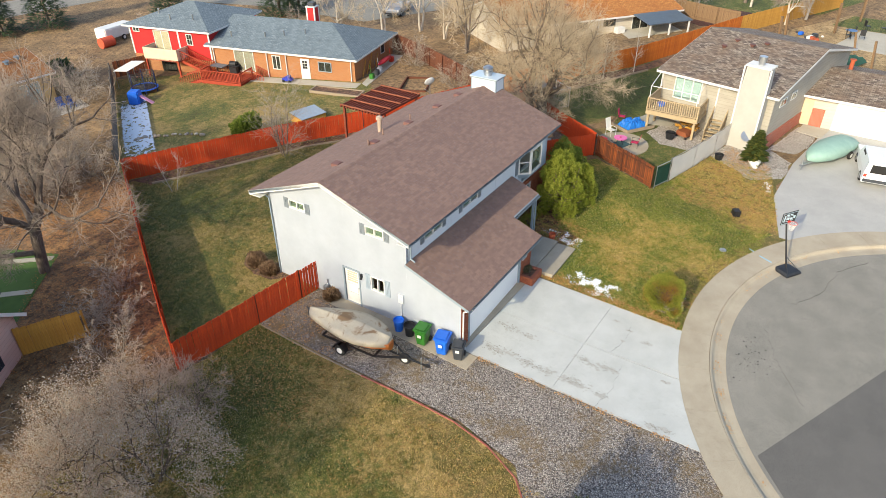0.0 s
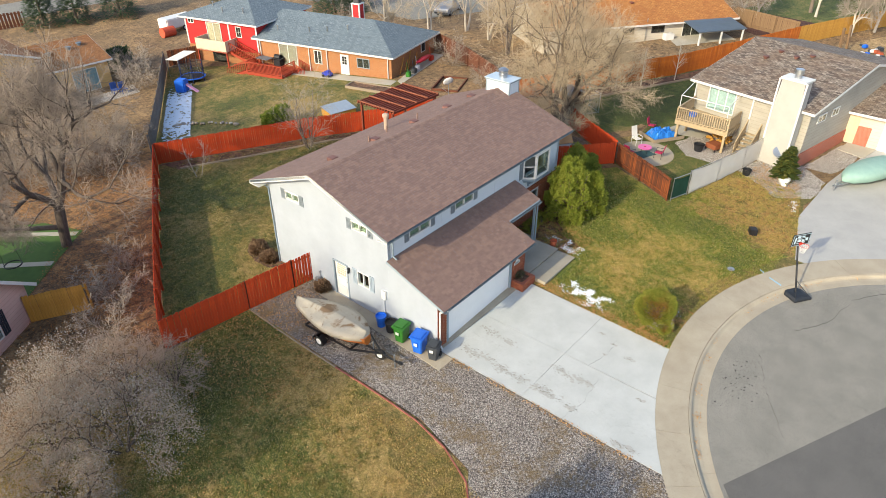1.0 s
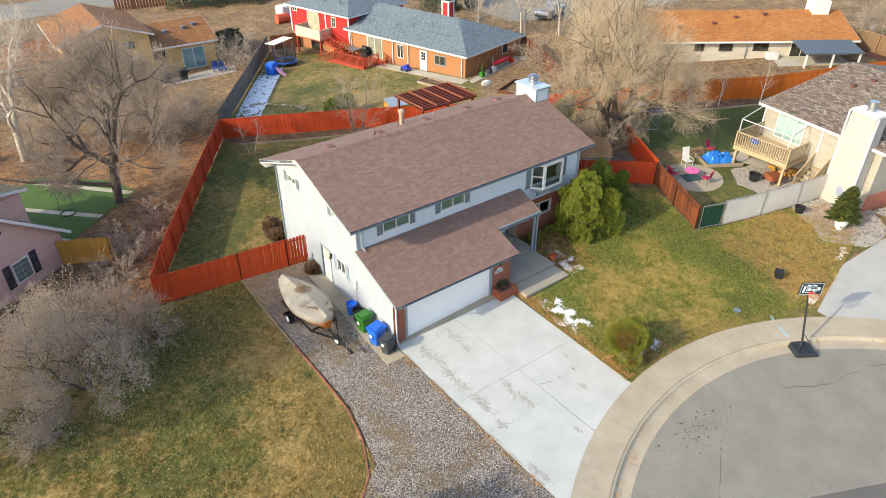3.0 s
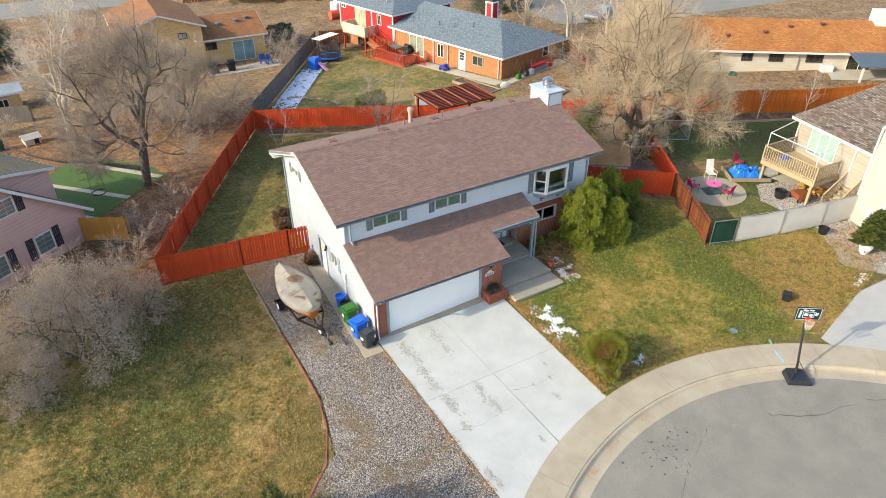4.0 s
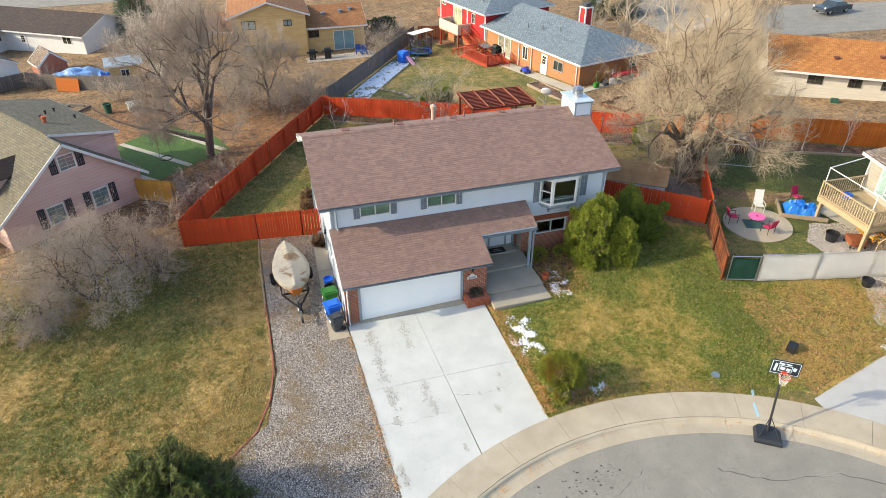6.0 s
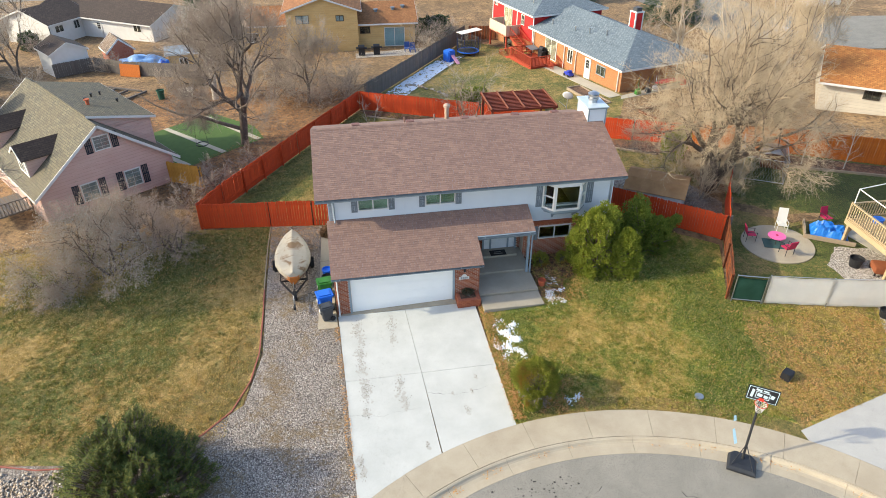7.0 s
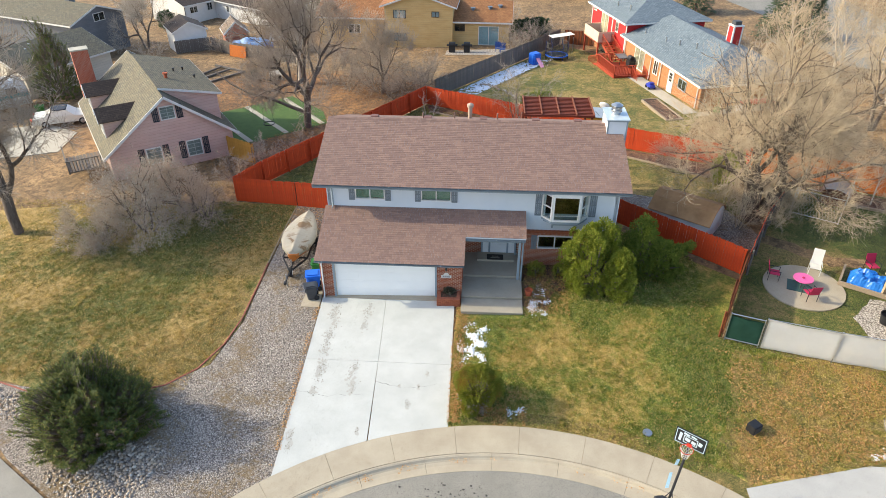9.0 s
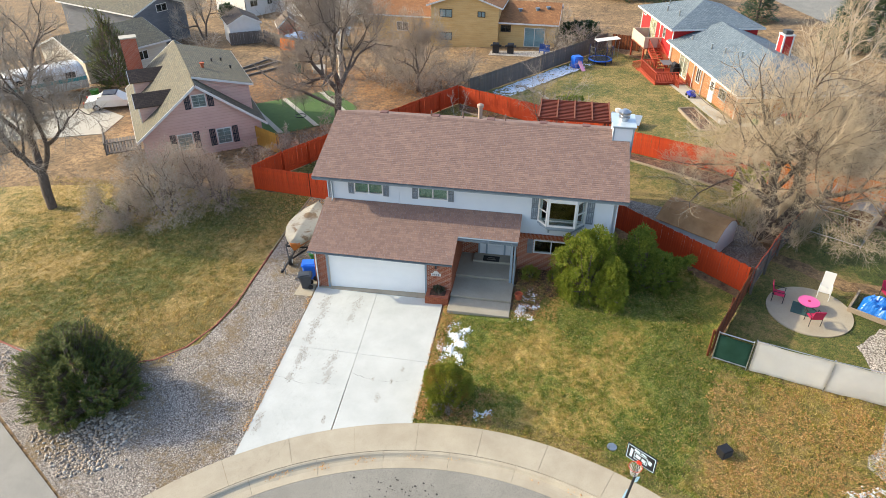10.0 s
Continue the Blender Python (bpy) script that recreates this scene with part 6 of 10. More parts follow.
for x0, y0, x1, y1 in ((16.35, -10.15, 16.05, -10.85), (16.75, -9.5, 16.6, -9.75)):
    patch("paint_mark", [(x0 - 0.06, y0), (x0 + 0.06, y0 + 0.02), (x1 + 0.08, y1), (x1 - 0.07, y1 - 0.03)], M_SPRAY, 0.034, "pale blue utility paint mark on the pavement", category="paint mark")

# ---- trees and shrubs ----
def leaf_mat(name, a, b, c):
    n = Nodes(name, 0.75)
    col = n.ramp(n.island(), (0.0, a), (0.5, b), (1.0, c))
    col = n.mix(n.ramp(n.noise(0.9, 4), (0.35, 0.0), (0.7, 0.6)), col, b)
    m = n.done(col)
    t, mx = n.t.nodes.new("ShaderNodeBsdfTranslucent"), n.t.nodes.new("ShaderNodeMixShader")
    n.put(col, t.inputs[0])
    mx.inputs[0].default_value = 0.35
    n.put(n.b.outputs[0], mx.inputs[1])
    n.put(t.outputs[0], mx.inputs[2])
    n.put(mx.outputs[0], n.t.nodes["Material Output"].inputs[0])
    return m


def tube(V, F, a, b, r0, r1, sides):
    d = b - a
    if d.length < 1e-4:
        return
    u = d.orthogonal().normalized()
    w = d.normalized().cross(u)
    s = len(V)
    for p, r in ((a, r0), (b, r1)):
        for i in range(sides):
            t = 2 * math.pi * i / sides
            V.append(p + u * (r * math.cos(t)) + w * (r * math.sin(t)))
    for i in range(sides):
        j = (i + 1) % sides
        F.append((s + i, s + j, s + sides + j, s + sides + i))


def grow(rnd, out, p, d, length, r, level, spec):
    """Bent, tapering branch with side branches; out[level class] gathers tubes."""
    steps = spec["steps"][level]
    sides = spec["sides"][level]
    V, F = out[spec["into"][level]]
    seg = length / steps
    kids = spec["kids"][level]
    for i in range(steps):
        t0, t1 = i / steps, (i + 1) / steps
        bend = spec["bend"][level]
        d = (d + Vector((rnd.uniform(-bend, bend), rnd.uniform(-bend, bend), rnd.uniform(-bend, bend) + spec["up"][level]))).normalized()
        q = p + d * seg
        ra, rb = max(spec.get("fine", 0.006), r * (1 - 0.62 * t0)), max(spec.get("fine", 0.006), r * (1 - 0.62 * t1))
        tube(V, F, p, q, ra, rb, sides)
        if level + 1 < len(spec["steps"]):
            for k in range(kids):
                if t1 < spec["clear"][level] or rnd.random() > spec["chance"][level]:
                    continue
                u = d.orthogonal().normalized()
                u.rotate(Matrix.Rotation(rnd.uniform(0, 2 * math.pi), 3, d))
                ang = radians(rnd.uniform(*spec["angle"][level]))
                nd = (d * math.cos(ang) + u * math.sin(ang)).normalized()
                grow(rnd, out, p.lerp(q, rnd.random()), nd, length * rnd.uniform(*spec["ratio"][level]) * (1 - 0.3 * t1), rb * rnd.uniform(*spec.get("thin", (0.45, 0.7))), level + 1, spec)
        p = q


def tree(label, at, height, seed, stems=1, spread=18, spec=None, twig=None, bark=None, r=None, name="tree", category="tree", lean=(0, 0)):
    t = thing(name, label, category, at=at)
    rnd = random.Random(seed)
    spec = spec or SPEC_TREE
    out = {"trunk": ([], []), "limb": ([], []), "twig": ([], [])}
    for i in range(stems):
        a = 2 * math.pi * i / stems + rnd.uniform(-0.4, 0.4)
        s = math.tan(radians(spread)) if stems > 1 else 0.05
        d = Vector((math.cos(a) * s + lean[0], math.sin(a) * s + lean[1], 1)).normalized()
        grow(rnd, out, Vector((math.cos(a) * 0.15 * (stems > 1), math.sin(a) * 0.15 * (stems > 1), -0.15)), d, height * rnd.uniform(0.85, 1.0), (r or height * 0.024) / (stems ** 0.4), 0, spec)
    for n, m in (("trunk", bark or M_BARK), ("limb", bark or M_BARK), ("twig", twig or M_TWIG)):
        if out[n][0]:
            raw({"twig": "crown", "limb": "bough_work"}.get(n, n), out[n][0], out[n][1], m, t, kind="" if n == "trunk" and stems == 1 else "stuff", smooth=True)
    return t


def fork(rnd, out, p, d, length, r, depth, k):
    """A wandering limb that ends in a leader and one or two side limbs; twigs stand along the young wood."""
    V, F = out["trunk" if depth == 0 else "limb" if r > 0.014 else "twig"]
    sides = 10 if depth == 0 else 6 if r > 0.05 else 4 if r > 0.014 else 3
    steps = 4 if depth == 0 else 3
    r1 = r * k["taper"]
    for i in range(steps):
        w = k["bend"] * (0.5 if depth == 0 else 1.0)
        d = (d + Vector((rnd.uniform(-w, w), rnd.uniform(-w, w), rnd.uniform(-w, w) + k["up"] * (depth > 0)))).normalized()
        q = p + d * (length / steps)
        tube(V, F, p - d * r * 0.3 * (i > 0), q, max(k["fine"], r + (r1 - r) * i / steps), max(k["fine"], r + (r1 - r) * (i + 1) / steps), sides)
        if depth >= k["twigs_from"]:
            for _ in range(k["twigs"]):
                twig(rnd, out, p.lerp(q, rnd.random()), d, k)
        p = q
    if depth >= k["depth"]:
        return
    u = d.orthogonal().normalized()
    u.rotate(Matrix.Rotation(rnd.uniform(0, 2 * math.pi), 3, d))
    n = 3 if rnd.random() < k["third"] or depth == 0 else 2
    for i in range(n):
        ang = radians(rnd.uniform(*(k["lead"] if i == 0 else k["side"])))
        v = u.copy()
        v.rotate(Matrix.Rotation(i * 2 * math.pi / n + rnd.uniform(-0.5, 0.5), 3, d))
        nd = (d * math.cos(ang) + v * math.sin(ang)).normalized()
        fork(rnd, out, p, nd, length * rnd.uniform(*(k["lead_len"] if i == 0 else k["side_len"])), r1 * (rnd.uniform(0.78, 0.9) if i == 0 else rnd.uniform(0.5, 0.72)), depth + 1, k)


def twig(rnd, out, p, d, k):
    V, F = out["twig"]
    u = d.orthogonal().normalized()
    u.rotate(Matrix.Rotation(rnd.uniform(0, 2 * math.pi), 3, d))
    a = radians(rnd.uniform(25, 70))
    d = (d * math.cos(a) + u * math.sin(a)).normalized()
    length = k["twig_len"] * rnd.uniform(0.45, 1.2)
    for i in range(2):
        d = (d + Vector((rnd.uniform(-0.3, 0.3), rnd.uniform(-0.3, 0.3), rnd.uniform(-0.3, 0.3) + k["twig_up"]))).normalized()
        q = p + d * length * 0.5
        tube(V, F, p, q, k["fine"], k["fine"] * 0.7, 3)
        if i == 0 and rnd.random() < 0.5:
            e = (d + Vector((rnd.uniform(-1, 1), rnd.uniform(-1, 1), rnd.uniform(-0.6, 0.8)))).normalized()
            tube(V, F, q, q + e * length * 0.4, k["fine"] * 0.9, k["fine"] * 0.6, 3)
        p = q
    out["tips"].append(p)


BARE = dict(depth=7, taper=0.8, bend=0.2, up=0.05, fine=0.0065, twigs_from=3, twigs=2, twig_len=0.55, twig_up=0.05, third=0.3, lead=(8, 28), side=(32, 62), lead_len=(0.78, 0.95), side_len=(0.62, 0.88), clear=0.17)
GRAND = dict(BARE, third=0.55, twigs=2, clear=0.13, fine=0.0062)
HAZE = dict(BARE, depth=7, bend=0.2, up=0.035, fine=0.005, twigs=2, twigs_from=3, twig_len=0.8, twig_up=0.1, third=0.42, lead=(8, 26), side=(30, 66), clear=0.2)
ARCH = dict(BARE, depth=5, bend=0.26, up=-0.02, fine=0.0058, twigs=1, twigs_from=1, twig_len=0.5, twig_up=0.0, third=0.28, lead=(10, 35), side=(30, 70), clear=0.3)
AFAR = dict(BARE, depth=5, fine=0.009, twigs=2, twigs_from=2, twig_len=0.8)


def bare_tree(label, at, height, reach, seed, k=BARE, stems=1, spread=16, r=0.22, bark=None, young=None, lean=(0, 0), leaves=None, leaf_size=0.07, name="tree", category="tree"):
    """A leafless tree of that height, its crown reaching so far from the trunk; leaves: dry ones hanging on the twigs."""
    t = thing(name, label, category, at=at)
    rnd = random.Random(seed)
    out = {"trunk": ([], []), "limb": ([], []), "twig": ([], []), "tips": []}
    for i in range(stems):
        a = 2 * math.pi * i / stems + rnd.uniform(-0.4, 0.4)
        s = math.tan(radians(spread * rnd.uniform(0.7, 1.2))) if stems > 1 else 0.04
        d = Vector((math.cos(a) * s + lean[0], math.sin(a) * s + lean[1], 1)).normalized()
        o = 0.12 * (stems > 1)
        fork(rnd, out, Vector((math.cos(a) * o, math.sin(a) * o, -0.15)), d, height * k["clear"] * rnd.uniform(0.85, 1.15), r / stems ** 0.4, 0, k)
    tips = out["tips"]
    top = sorted(p.z for p in tips)[int(len(tips) * 0.995)]
    wide = sorted(math.hypot(p.x, p.y) for p in tips)[int(len(tips) * 0.95)]
    kz, kr = height / top, reach / wide
    for n, m in (("trunk", bark or M_BARK), ("limb", bark or M_BARK), ("twig", young or M_TWIG)):
        V, F = out[n]
        for v in V:
            g = min(1.0, max(0.0, v.z) / (0.3 * top))
            q = 1 + (kr - 1) * g
            v.x, v.y, v.z = v.x * q, v.y * q, v.z * (kz if v.z > 0 else 1)
        raw({"twig": "crown", "limb": "bough_work"}.get(n, n), V, F, m, t, kind="" if n == "trunk" and stems == 1 else "stuff", smooth=True)
    if leaves:
        V, F = [], []
        for p in tips:
            q = Vector((p.x * kr, p.y * kr, p.z * kz))
            for _ in range(5):
                a, s, n = rnd.uniform(0, 6.28), leaf_size * rnd.uniform(0.5, 1.3), len(V)
                w = Vector((math.cos(a), math.sin(a), rnd.uniform(-0.4, 0.4))) * s * 0.4
                e = q + Vector((rnd.uniform(-0.22, 0.22), rnd.uniform(-0.22, 0.22), rnd.uniform(-0.25, 0.12)))
                V += [e, e + w - Vector((0, 0, s * 0.5)), e - Vector((0, 0, s)), e - w - Vector((0, 0, s * 0.5))]
                F.append((n, n + 1, n + 2, n + 3))
        raw("dry_leaves", V, F, leaves, t, kind="stuff")
    return t


SPEC_TREE = dict(steps=(7, 6, 5, 4, 2), sides=(9, 6, 4, 3, 3), kids=(2, 2, 2, 2, 1), clear=(0.22, 0.15, 0.1, 0.1, 0), chance=(0.85, 0.8, 0.8, 0.75, 0), thin=(0.36, 0.6),
                 bend=(0.1, 0.18, 0.24, 0.3, 0.3), up=(0.02, 0.04, 0.02, 0.0, 0.0), angle=((35, 72), (28, 65), (25, 65), (25, 65), (0, 0)),
                 ratio=((0.5, 0.8), (0.42, 0.66), (0.4, 0.62), (0.4, 0.65), (0, 0)), into=("trunk", "limb", "limb", "twig", "twig"))
SPEC_SHRUB = dict(SPEC_TREE, steps=(5, 4, 3, 2), sides=(5, 4, 3, 3), kids=(2, 2, 2, 1), clear=(0.15, 0.1, 0.1, 0), chance=(0.9, 0.85, 0.8, 0), bend=(0.16, 0.22, 0.28, 0.3), up=(0.02, 0.02, 0.0, 0.0),
                  angle=((20, 60), (20, 60), (20, 60), (0, 0)), ratio=((0.5, 0.8), (0.45, 0.7), (0.4, 0.6), (0, 0)), into=("trunk", "limb", "twig", "twig"))
SPEC_SAPLING = dict(SPEC_TREE, steps=(6, 4, 3), sides=(6, 4, 3), kids=(2, 2, 1), clear=(0.3, 0.1, 0), chance=(0.8, 0.8, 0), into=("trunk", "limb", "twig"), ratio=((0.3, 0.5), (0.35, 0.55), (0, 0)), angle=((25, 50), (25, 50), (0, 0)), bend=(0.05, 0.15, 0.2), up=(0.02, 0.08, 0.04))

M_BARK_G = wood("grey_bark", "443a34", "74675c", (9, 9, 2), 0.95, 0.1)
M_TWIG_G = plain("grey_twig", "786c60", "a09286", 2, 0.95)
M_DARKBARK = wood("dark_bark", "463a32", "78695a", (9, 9, 2), 0.95, 0.1)
bare_tree("tall bare tree with a long low limb over leafy ground", (-7.3, 23.2, fall(-7.3, 23.2)), 12.4, 6.4, 11, GRAND, r=0.3, bark=M_BARK_G, young=M_TWIG_G)
bare_tree("bare multi-limbed tree behind the leafy yard", (-2.6, 32.6, fall(-2.6, 32.6)), 8.0, 3.2, 12, BARE, r=0.18)
bare_tree("pale bare tree behind the leafy yard", (-11.6, 35.8, fall(-11.6, 35.8)), 11.5, 5.2, 13, BARE, r=0.3, bark=M_TWIG_P, young=M_TWIG_P)
bare_tree("huge bare cottonwood with a cloud of pale twigs", (24.3, 8.7, 0.0), 11.6, 6.1, 14, HAZE, 3, 15, 0.6, M_DARKBARK, M_TWIG_W)
bare_tree("bare leaning tree in the neighbouring lawn", (-20.9, 5.0, 0.0), 12.6, 5.0, 15, GRAND, r=0.3, lean=(-0.16, 0.14), bark=M_BARK_G)
bare_tree("bare tree beside the orange-roofed house", (37.5, 23.5, fall(37.5, 23.5)), 9.0, 3.6, 16, AFAR, 2, 14, 0.2, young=M_TWIG_W)
bare_tree("bare tree beyond the grey house", (-35.5, 50.5, fall(-35.5, 50.5)), 7.6, 3.6, 17, AFAR, 2, 14, 0.2, young=M_TWIG_P)
bare_tree("bare street tree in the distance", (-44, 74, fall(-44, 74)), 9.5, 4.0, 18, AFAR, 2, 14, 0.22, young=M_TWIG_P)
bare_tree("bare street tree in the distance", (62, 10, 0), 9.0, 3.6, 19, AFAR)
bare_tree("bare street tree in the distance", (70, 4, 0), 9.0, 3.8, 20, AFAR)
for i, (x, y, h) in enumerate(((39.5, 36.0, 9.5), (42.5, 33.0, 10.0), (45.5, 30.0, 9.0), (36.5, 40.0, 8.5), (41.0, 28.5, 8.0))):
    bare_tree("pale bare tree in the row behind the brick house", (x, y, fall(x, y)), h, 3.4, 120 + i, AFAR, 2, 16, 0.2, M_TWIG_P, M_TWIG_W)
for i, (x, y) in enumerate(((32.0, 10.6), (34.3, 9.4), (36.7, 8.2), (40.0, 6.6))):
    tree("thin pale sapling under the orange fence", (x, y, 0), 3.6, 30 + i, spec=SPEC_SAPLING, bark=M_TWIG_P, twig=M_TWIG_P, r=0.05, name="sapling")
tree("bare young tree in the back lawn", (10.6, 22.2, -0.6), 4.6, 35, 3, 14, SPEC_SHRUB, M_TWIG, M_BARK, 0.09, "sapling")
tree("thin bare sapling beside the red fence", (2.8, 24.9, -0.76), 2.6, 36, 2, 14, SPEC_SAPLING, M_TWIG_P, M_TWIG_P, 0.035, "sapling")
M_SILVER = leaf_mat("silver_leaf", "988e80", "b0a698", "c4bcae")
M_TWIG_M = plain("mauve_twig", "9c8674", "c2ab99", 2, 0.95)
for i, (x, y, h, q, n, sp, lv) in enumerate(((-12.5, 5.5, 4.6, 3.4, 4, 48, 1), (-14.4, 7.4, 4.2, 2.6, 4, 40, 1), (-10.9, 7.9, 4.0, 2.3, 4, 36, 0), (-9.4, 7.3, 3.0, 1.8, 5, 34, 0), (-12.6, 9.3, 3.8, 2.4, 4, 40, 1), (-15.2, 4.4, 2.8, 2.2, 4, 50, 1))):
    bare_tree("tangled shrub with dark arching limbs and silvery leaves" if lv else "tangled bare shrub with dark arching limbs", (x, y, 0), h, q, 40 + i, ARCH, n, sp, 0.13, M_DARKBARK, M_TWIG_M, leaves=M_SILVER if lv else None, name="shrub", category="shrub")
for i, (x, y, h) in enumerate(((23.4, 7.6, 2.4), (25.6, 7.9, 2.6), (25.0, 10.4, 2.6), (26.4, 9.6, 2.4), (23.2, 10.2, 2.2))):
    tree("pale bare suckers round the cottonwood's foot", (x, y, 0), h, 50 + i, 4, 28, SPEC_SHRUB, M_TWIG_W, M_TWIG_W, 0.05, "shrub", "shrub")
for i, (x, y, h, n) in enumerate(((-9.6, 12.5, 2.0, 6), (-8.0, 14.6, 2.0, 6), (-6.2, 17.4, 1.8, 6), (-8.6, 16.2, 1.6, 5), (-3.1, 33.0, 3.4, 9), (1.0, 32.6, 2.8, 8), (-6.0, 33.2, 3.2, 8), (-1.4, 31.2, 2.4, 7), (-0.5, 34.0, 3.2, 8), (-4.2, 35.5, 3.2, 8), (-8.6, 36.0, 3.0, 8), (1.4, 36.5, 2.6, 7), (9.5, 47.5, 2.8, 8), (10.8, 50.0, 2.8, 8), (31.8, 26.0, 2.6, 7), (28.2, 18.6, 2.4, 7))):
    tree("dense bare brush against the fence", (x, y, fall(x, y)), h, 60 + i, (n + 1) // 2, 34, SPEC_SHRUB, M_TWIG, M_BARK, 0.06, "shrub", "shrub")


SPEC_BRUSH = dict(SPEC_SHRUB, steps=(4, 3, 2), sides=(4, 3, 3), kids=(3, 3, 1), clear=(0.1, 0.1, 0), chance=(0.9, 0.9, 0), bend=(0.18, 0.25, 0.3), up=(0.02, 0.02, 0.0), angle=((20, 60), (20, 60), (0, 0)), ratio=((0.5, 0.8), (0.4, 0.7), (0, 0)), into=("trunk", "twig", "twig"), fine=0.009)
for i, (x, y, h) in enumerate(((-24, 30, 2.4), (-27.5, 34, 2.6), (-31, 43, 2.4), (-25, 48.6, 2.2), (-12.5, 48.4, 2.6), (-9, 44, 2.8), (-4.5, 42, 2.6), (12.4, 54, 2.6), (29.5, 33, 2.4), (32, 38, 2.6), (46, 21.5, 2.0), (27, 62, 2.8), (-37, 60, 2.6), (-20, 60, 2.8), (3, 56, 2.8), (-17, 41, 2.0), (36, 47, 2.6), (52, 14.5, 2.0), (-33, 55, 2.4), (9, 60, 3.0))):
    tree("low bare brush in the winter yards", (x, y, fall(x, y)), h, 200 + i, 5, 36, SPEC_BRUSH, M_TWIG, M_TWIG, 0.05, "shrub", "shrub")


def foliage(V, F, rnd, centre, radii, count, size, up=0.5, shell=0.55, tip=0.35):
    """Small pointed sprays through the outer shell of an uneven ellipsoid."""
    for _ in range(count):
        d = Vector((rnd.gauss(0, 1), rnd.gauss(0, 1), rnd.gauss(0, 1))).normalized()
        k = 1 + 0.28 * noise.noise(d * 2.3 + centre) + 0.16 * noise.noise(d * 6 + centre)
        q = (shell + (1 - shell) * rnd.random() ** 0.6) * k
        p = centre + Vector((d.x * radii[0] * q, d.y * radii[1] * q, d.z * radii[2] * q))
        o = (d + Vector((rnd.uniform(-0.6, 0.6), rnd.uniform(-0.6, 0.6), up + rnd.uniform(-0.3, 0.5)))).normalized()
        s = size * rnd.uniform(0.6, 1.4)
        a = o.orthogonal().normalized()
        a.rotate(Matrix.Rotation(rnd.uniform(0, 6.28), 3, o))
        b = o.cross(a)
        n = len(V)
        V += [p, p + o * s * 0.5 + a * s * tip, p + o * s, p + o * s * 0.5 - a * s * tip, p + o * s * 0.5 + b * s * tip, p + o * s * 0.5 - b * s * tip]
        F += [(n, n + 1, n + 2, n + 3), (n, n + 4, n + 2, n + 5)]


def bush(label, at, blobs, count, size, material, seed, up=0.5, stems=4, category="shrub", name="shrub", shell=0.55, tip=0.35):
    t = thing(name, label, category, at=at)
    rnd = random.Random(seed)
    V, F = [], []
    for c, r, share in blobs:
        foliage(V, F, rnd, Vector(c), r, int(count * share), size, up, shell, tip)
    raw("crown", V, F, material, t, kind="stuff")
    V, F = [], []
    for c, r, share in blobs[::2] if len(blobs) > 12 else blobs:
        for i in range(stems):
            a = rnd.uniform(0, 6.28)
            p = Vector((rnd.uniform(-0.15, 0.15), rnd.uniform(-0.15, 0.15), -0.1))
            q = Vector(c) + Vector((math.cos(a) * r[0] * 0.55, math.sin(a) * r[1] * 0.55, r[2] * rnd.uniform(-0.2, 0.6)))
            mid = p.lerp(q, 0.5) + Vector((0, 0, 0.2))
            tube(V, F, p, mid, 0.06, 0.045, 6); tube(V, F, mid, q, 0.045, 0.015, 6)
    raw("branch_work", V, F, M_BARK, t, smooth=True)
    return t


M_JUNI = leaf_mat("juniper_green", "69781f", "889432", "aeaa48")
M_JUNI2 = leaf_mat("dark_juniper", "566b25", "758633", "989c44")
M_PINE = leaf_mat("pine_green", "33421a", "4e5c24", "868238")
M_BUSH = leaf_mat("olive_bush", "6e7c2c", "8e9438", "a8a048")
def flushed(m, rust):
    """Rusty patches over a leaf material."""
    t = m.node_tree
    b = t.nodes["Principled BSDF"]
    src = b.inputs["Base Color"].links[0].from_socket
    co, nz, rp, mx = t.nodes.new("ShaderNodeTexCoord"), t.nodes.new("ShaderNodeTexNoise"), t.nodes.new("ShaderNodeValToRGB"), t.nodes.new("ShaderNodeMix")
    t.links.new(co.outputs["Object"], nz.inputs["Vector"])
    nz.inputs["Scale"].default_value = 1.1
    rp.color_ramp.elements[0].position, rp.color_ramp.elements[1].position = 0.5, 0.62
    t.links.new(nz.outputs[0], rp.inputs[0])
    mx.data_type = "RGBA"
    t.links.new(rp.outputs[0], mx.inputs[0])
    t.links.new(src, mx.inputs[6])
    mx.inputs[7].default_value = lin(rust)
    t.links.new(mx.outputs[2], b.inputs["Base Color"])


flushed(M_BUSH, "a0703a")
M_SPRUCE = leaf_mat("spruce_green", "2e4430", "42583a", "5c6c42")
def clumps(rx, ry, h, n, r, seed, stretch=1.3, shape=2.2):
    """Plume-like clumps over a dome."""
    rnd = random.Random(seed)
    out = []
    for i in range(n):
        z = (i + 0.5) / n
        rad = (1 - z ** shape) ** 0.55 * (0.72 + 0.28 * min(1, z * 4)) * rnd.uniform(0.5, 1.05)
        a = i * 2.39996 + rnd.uniform(-0.3, 0.3)
        k = r * rnd.uniform(0.75, 1.25)
        out.append(((rx * rad * math.cos(a), ry * rad * math.sin(a), max(k * 0.8, h * z * rnd.uniform(0.9, 1.05) - k * 0.4)), (k, k, k * stretch), 1.0 / n))
    return out


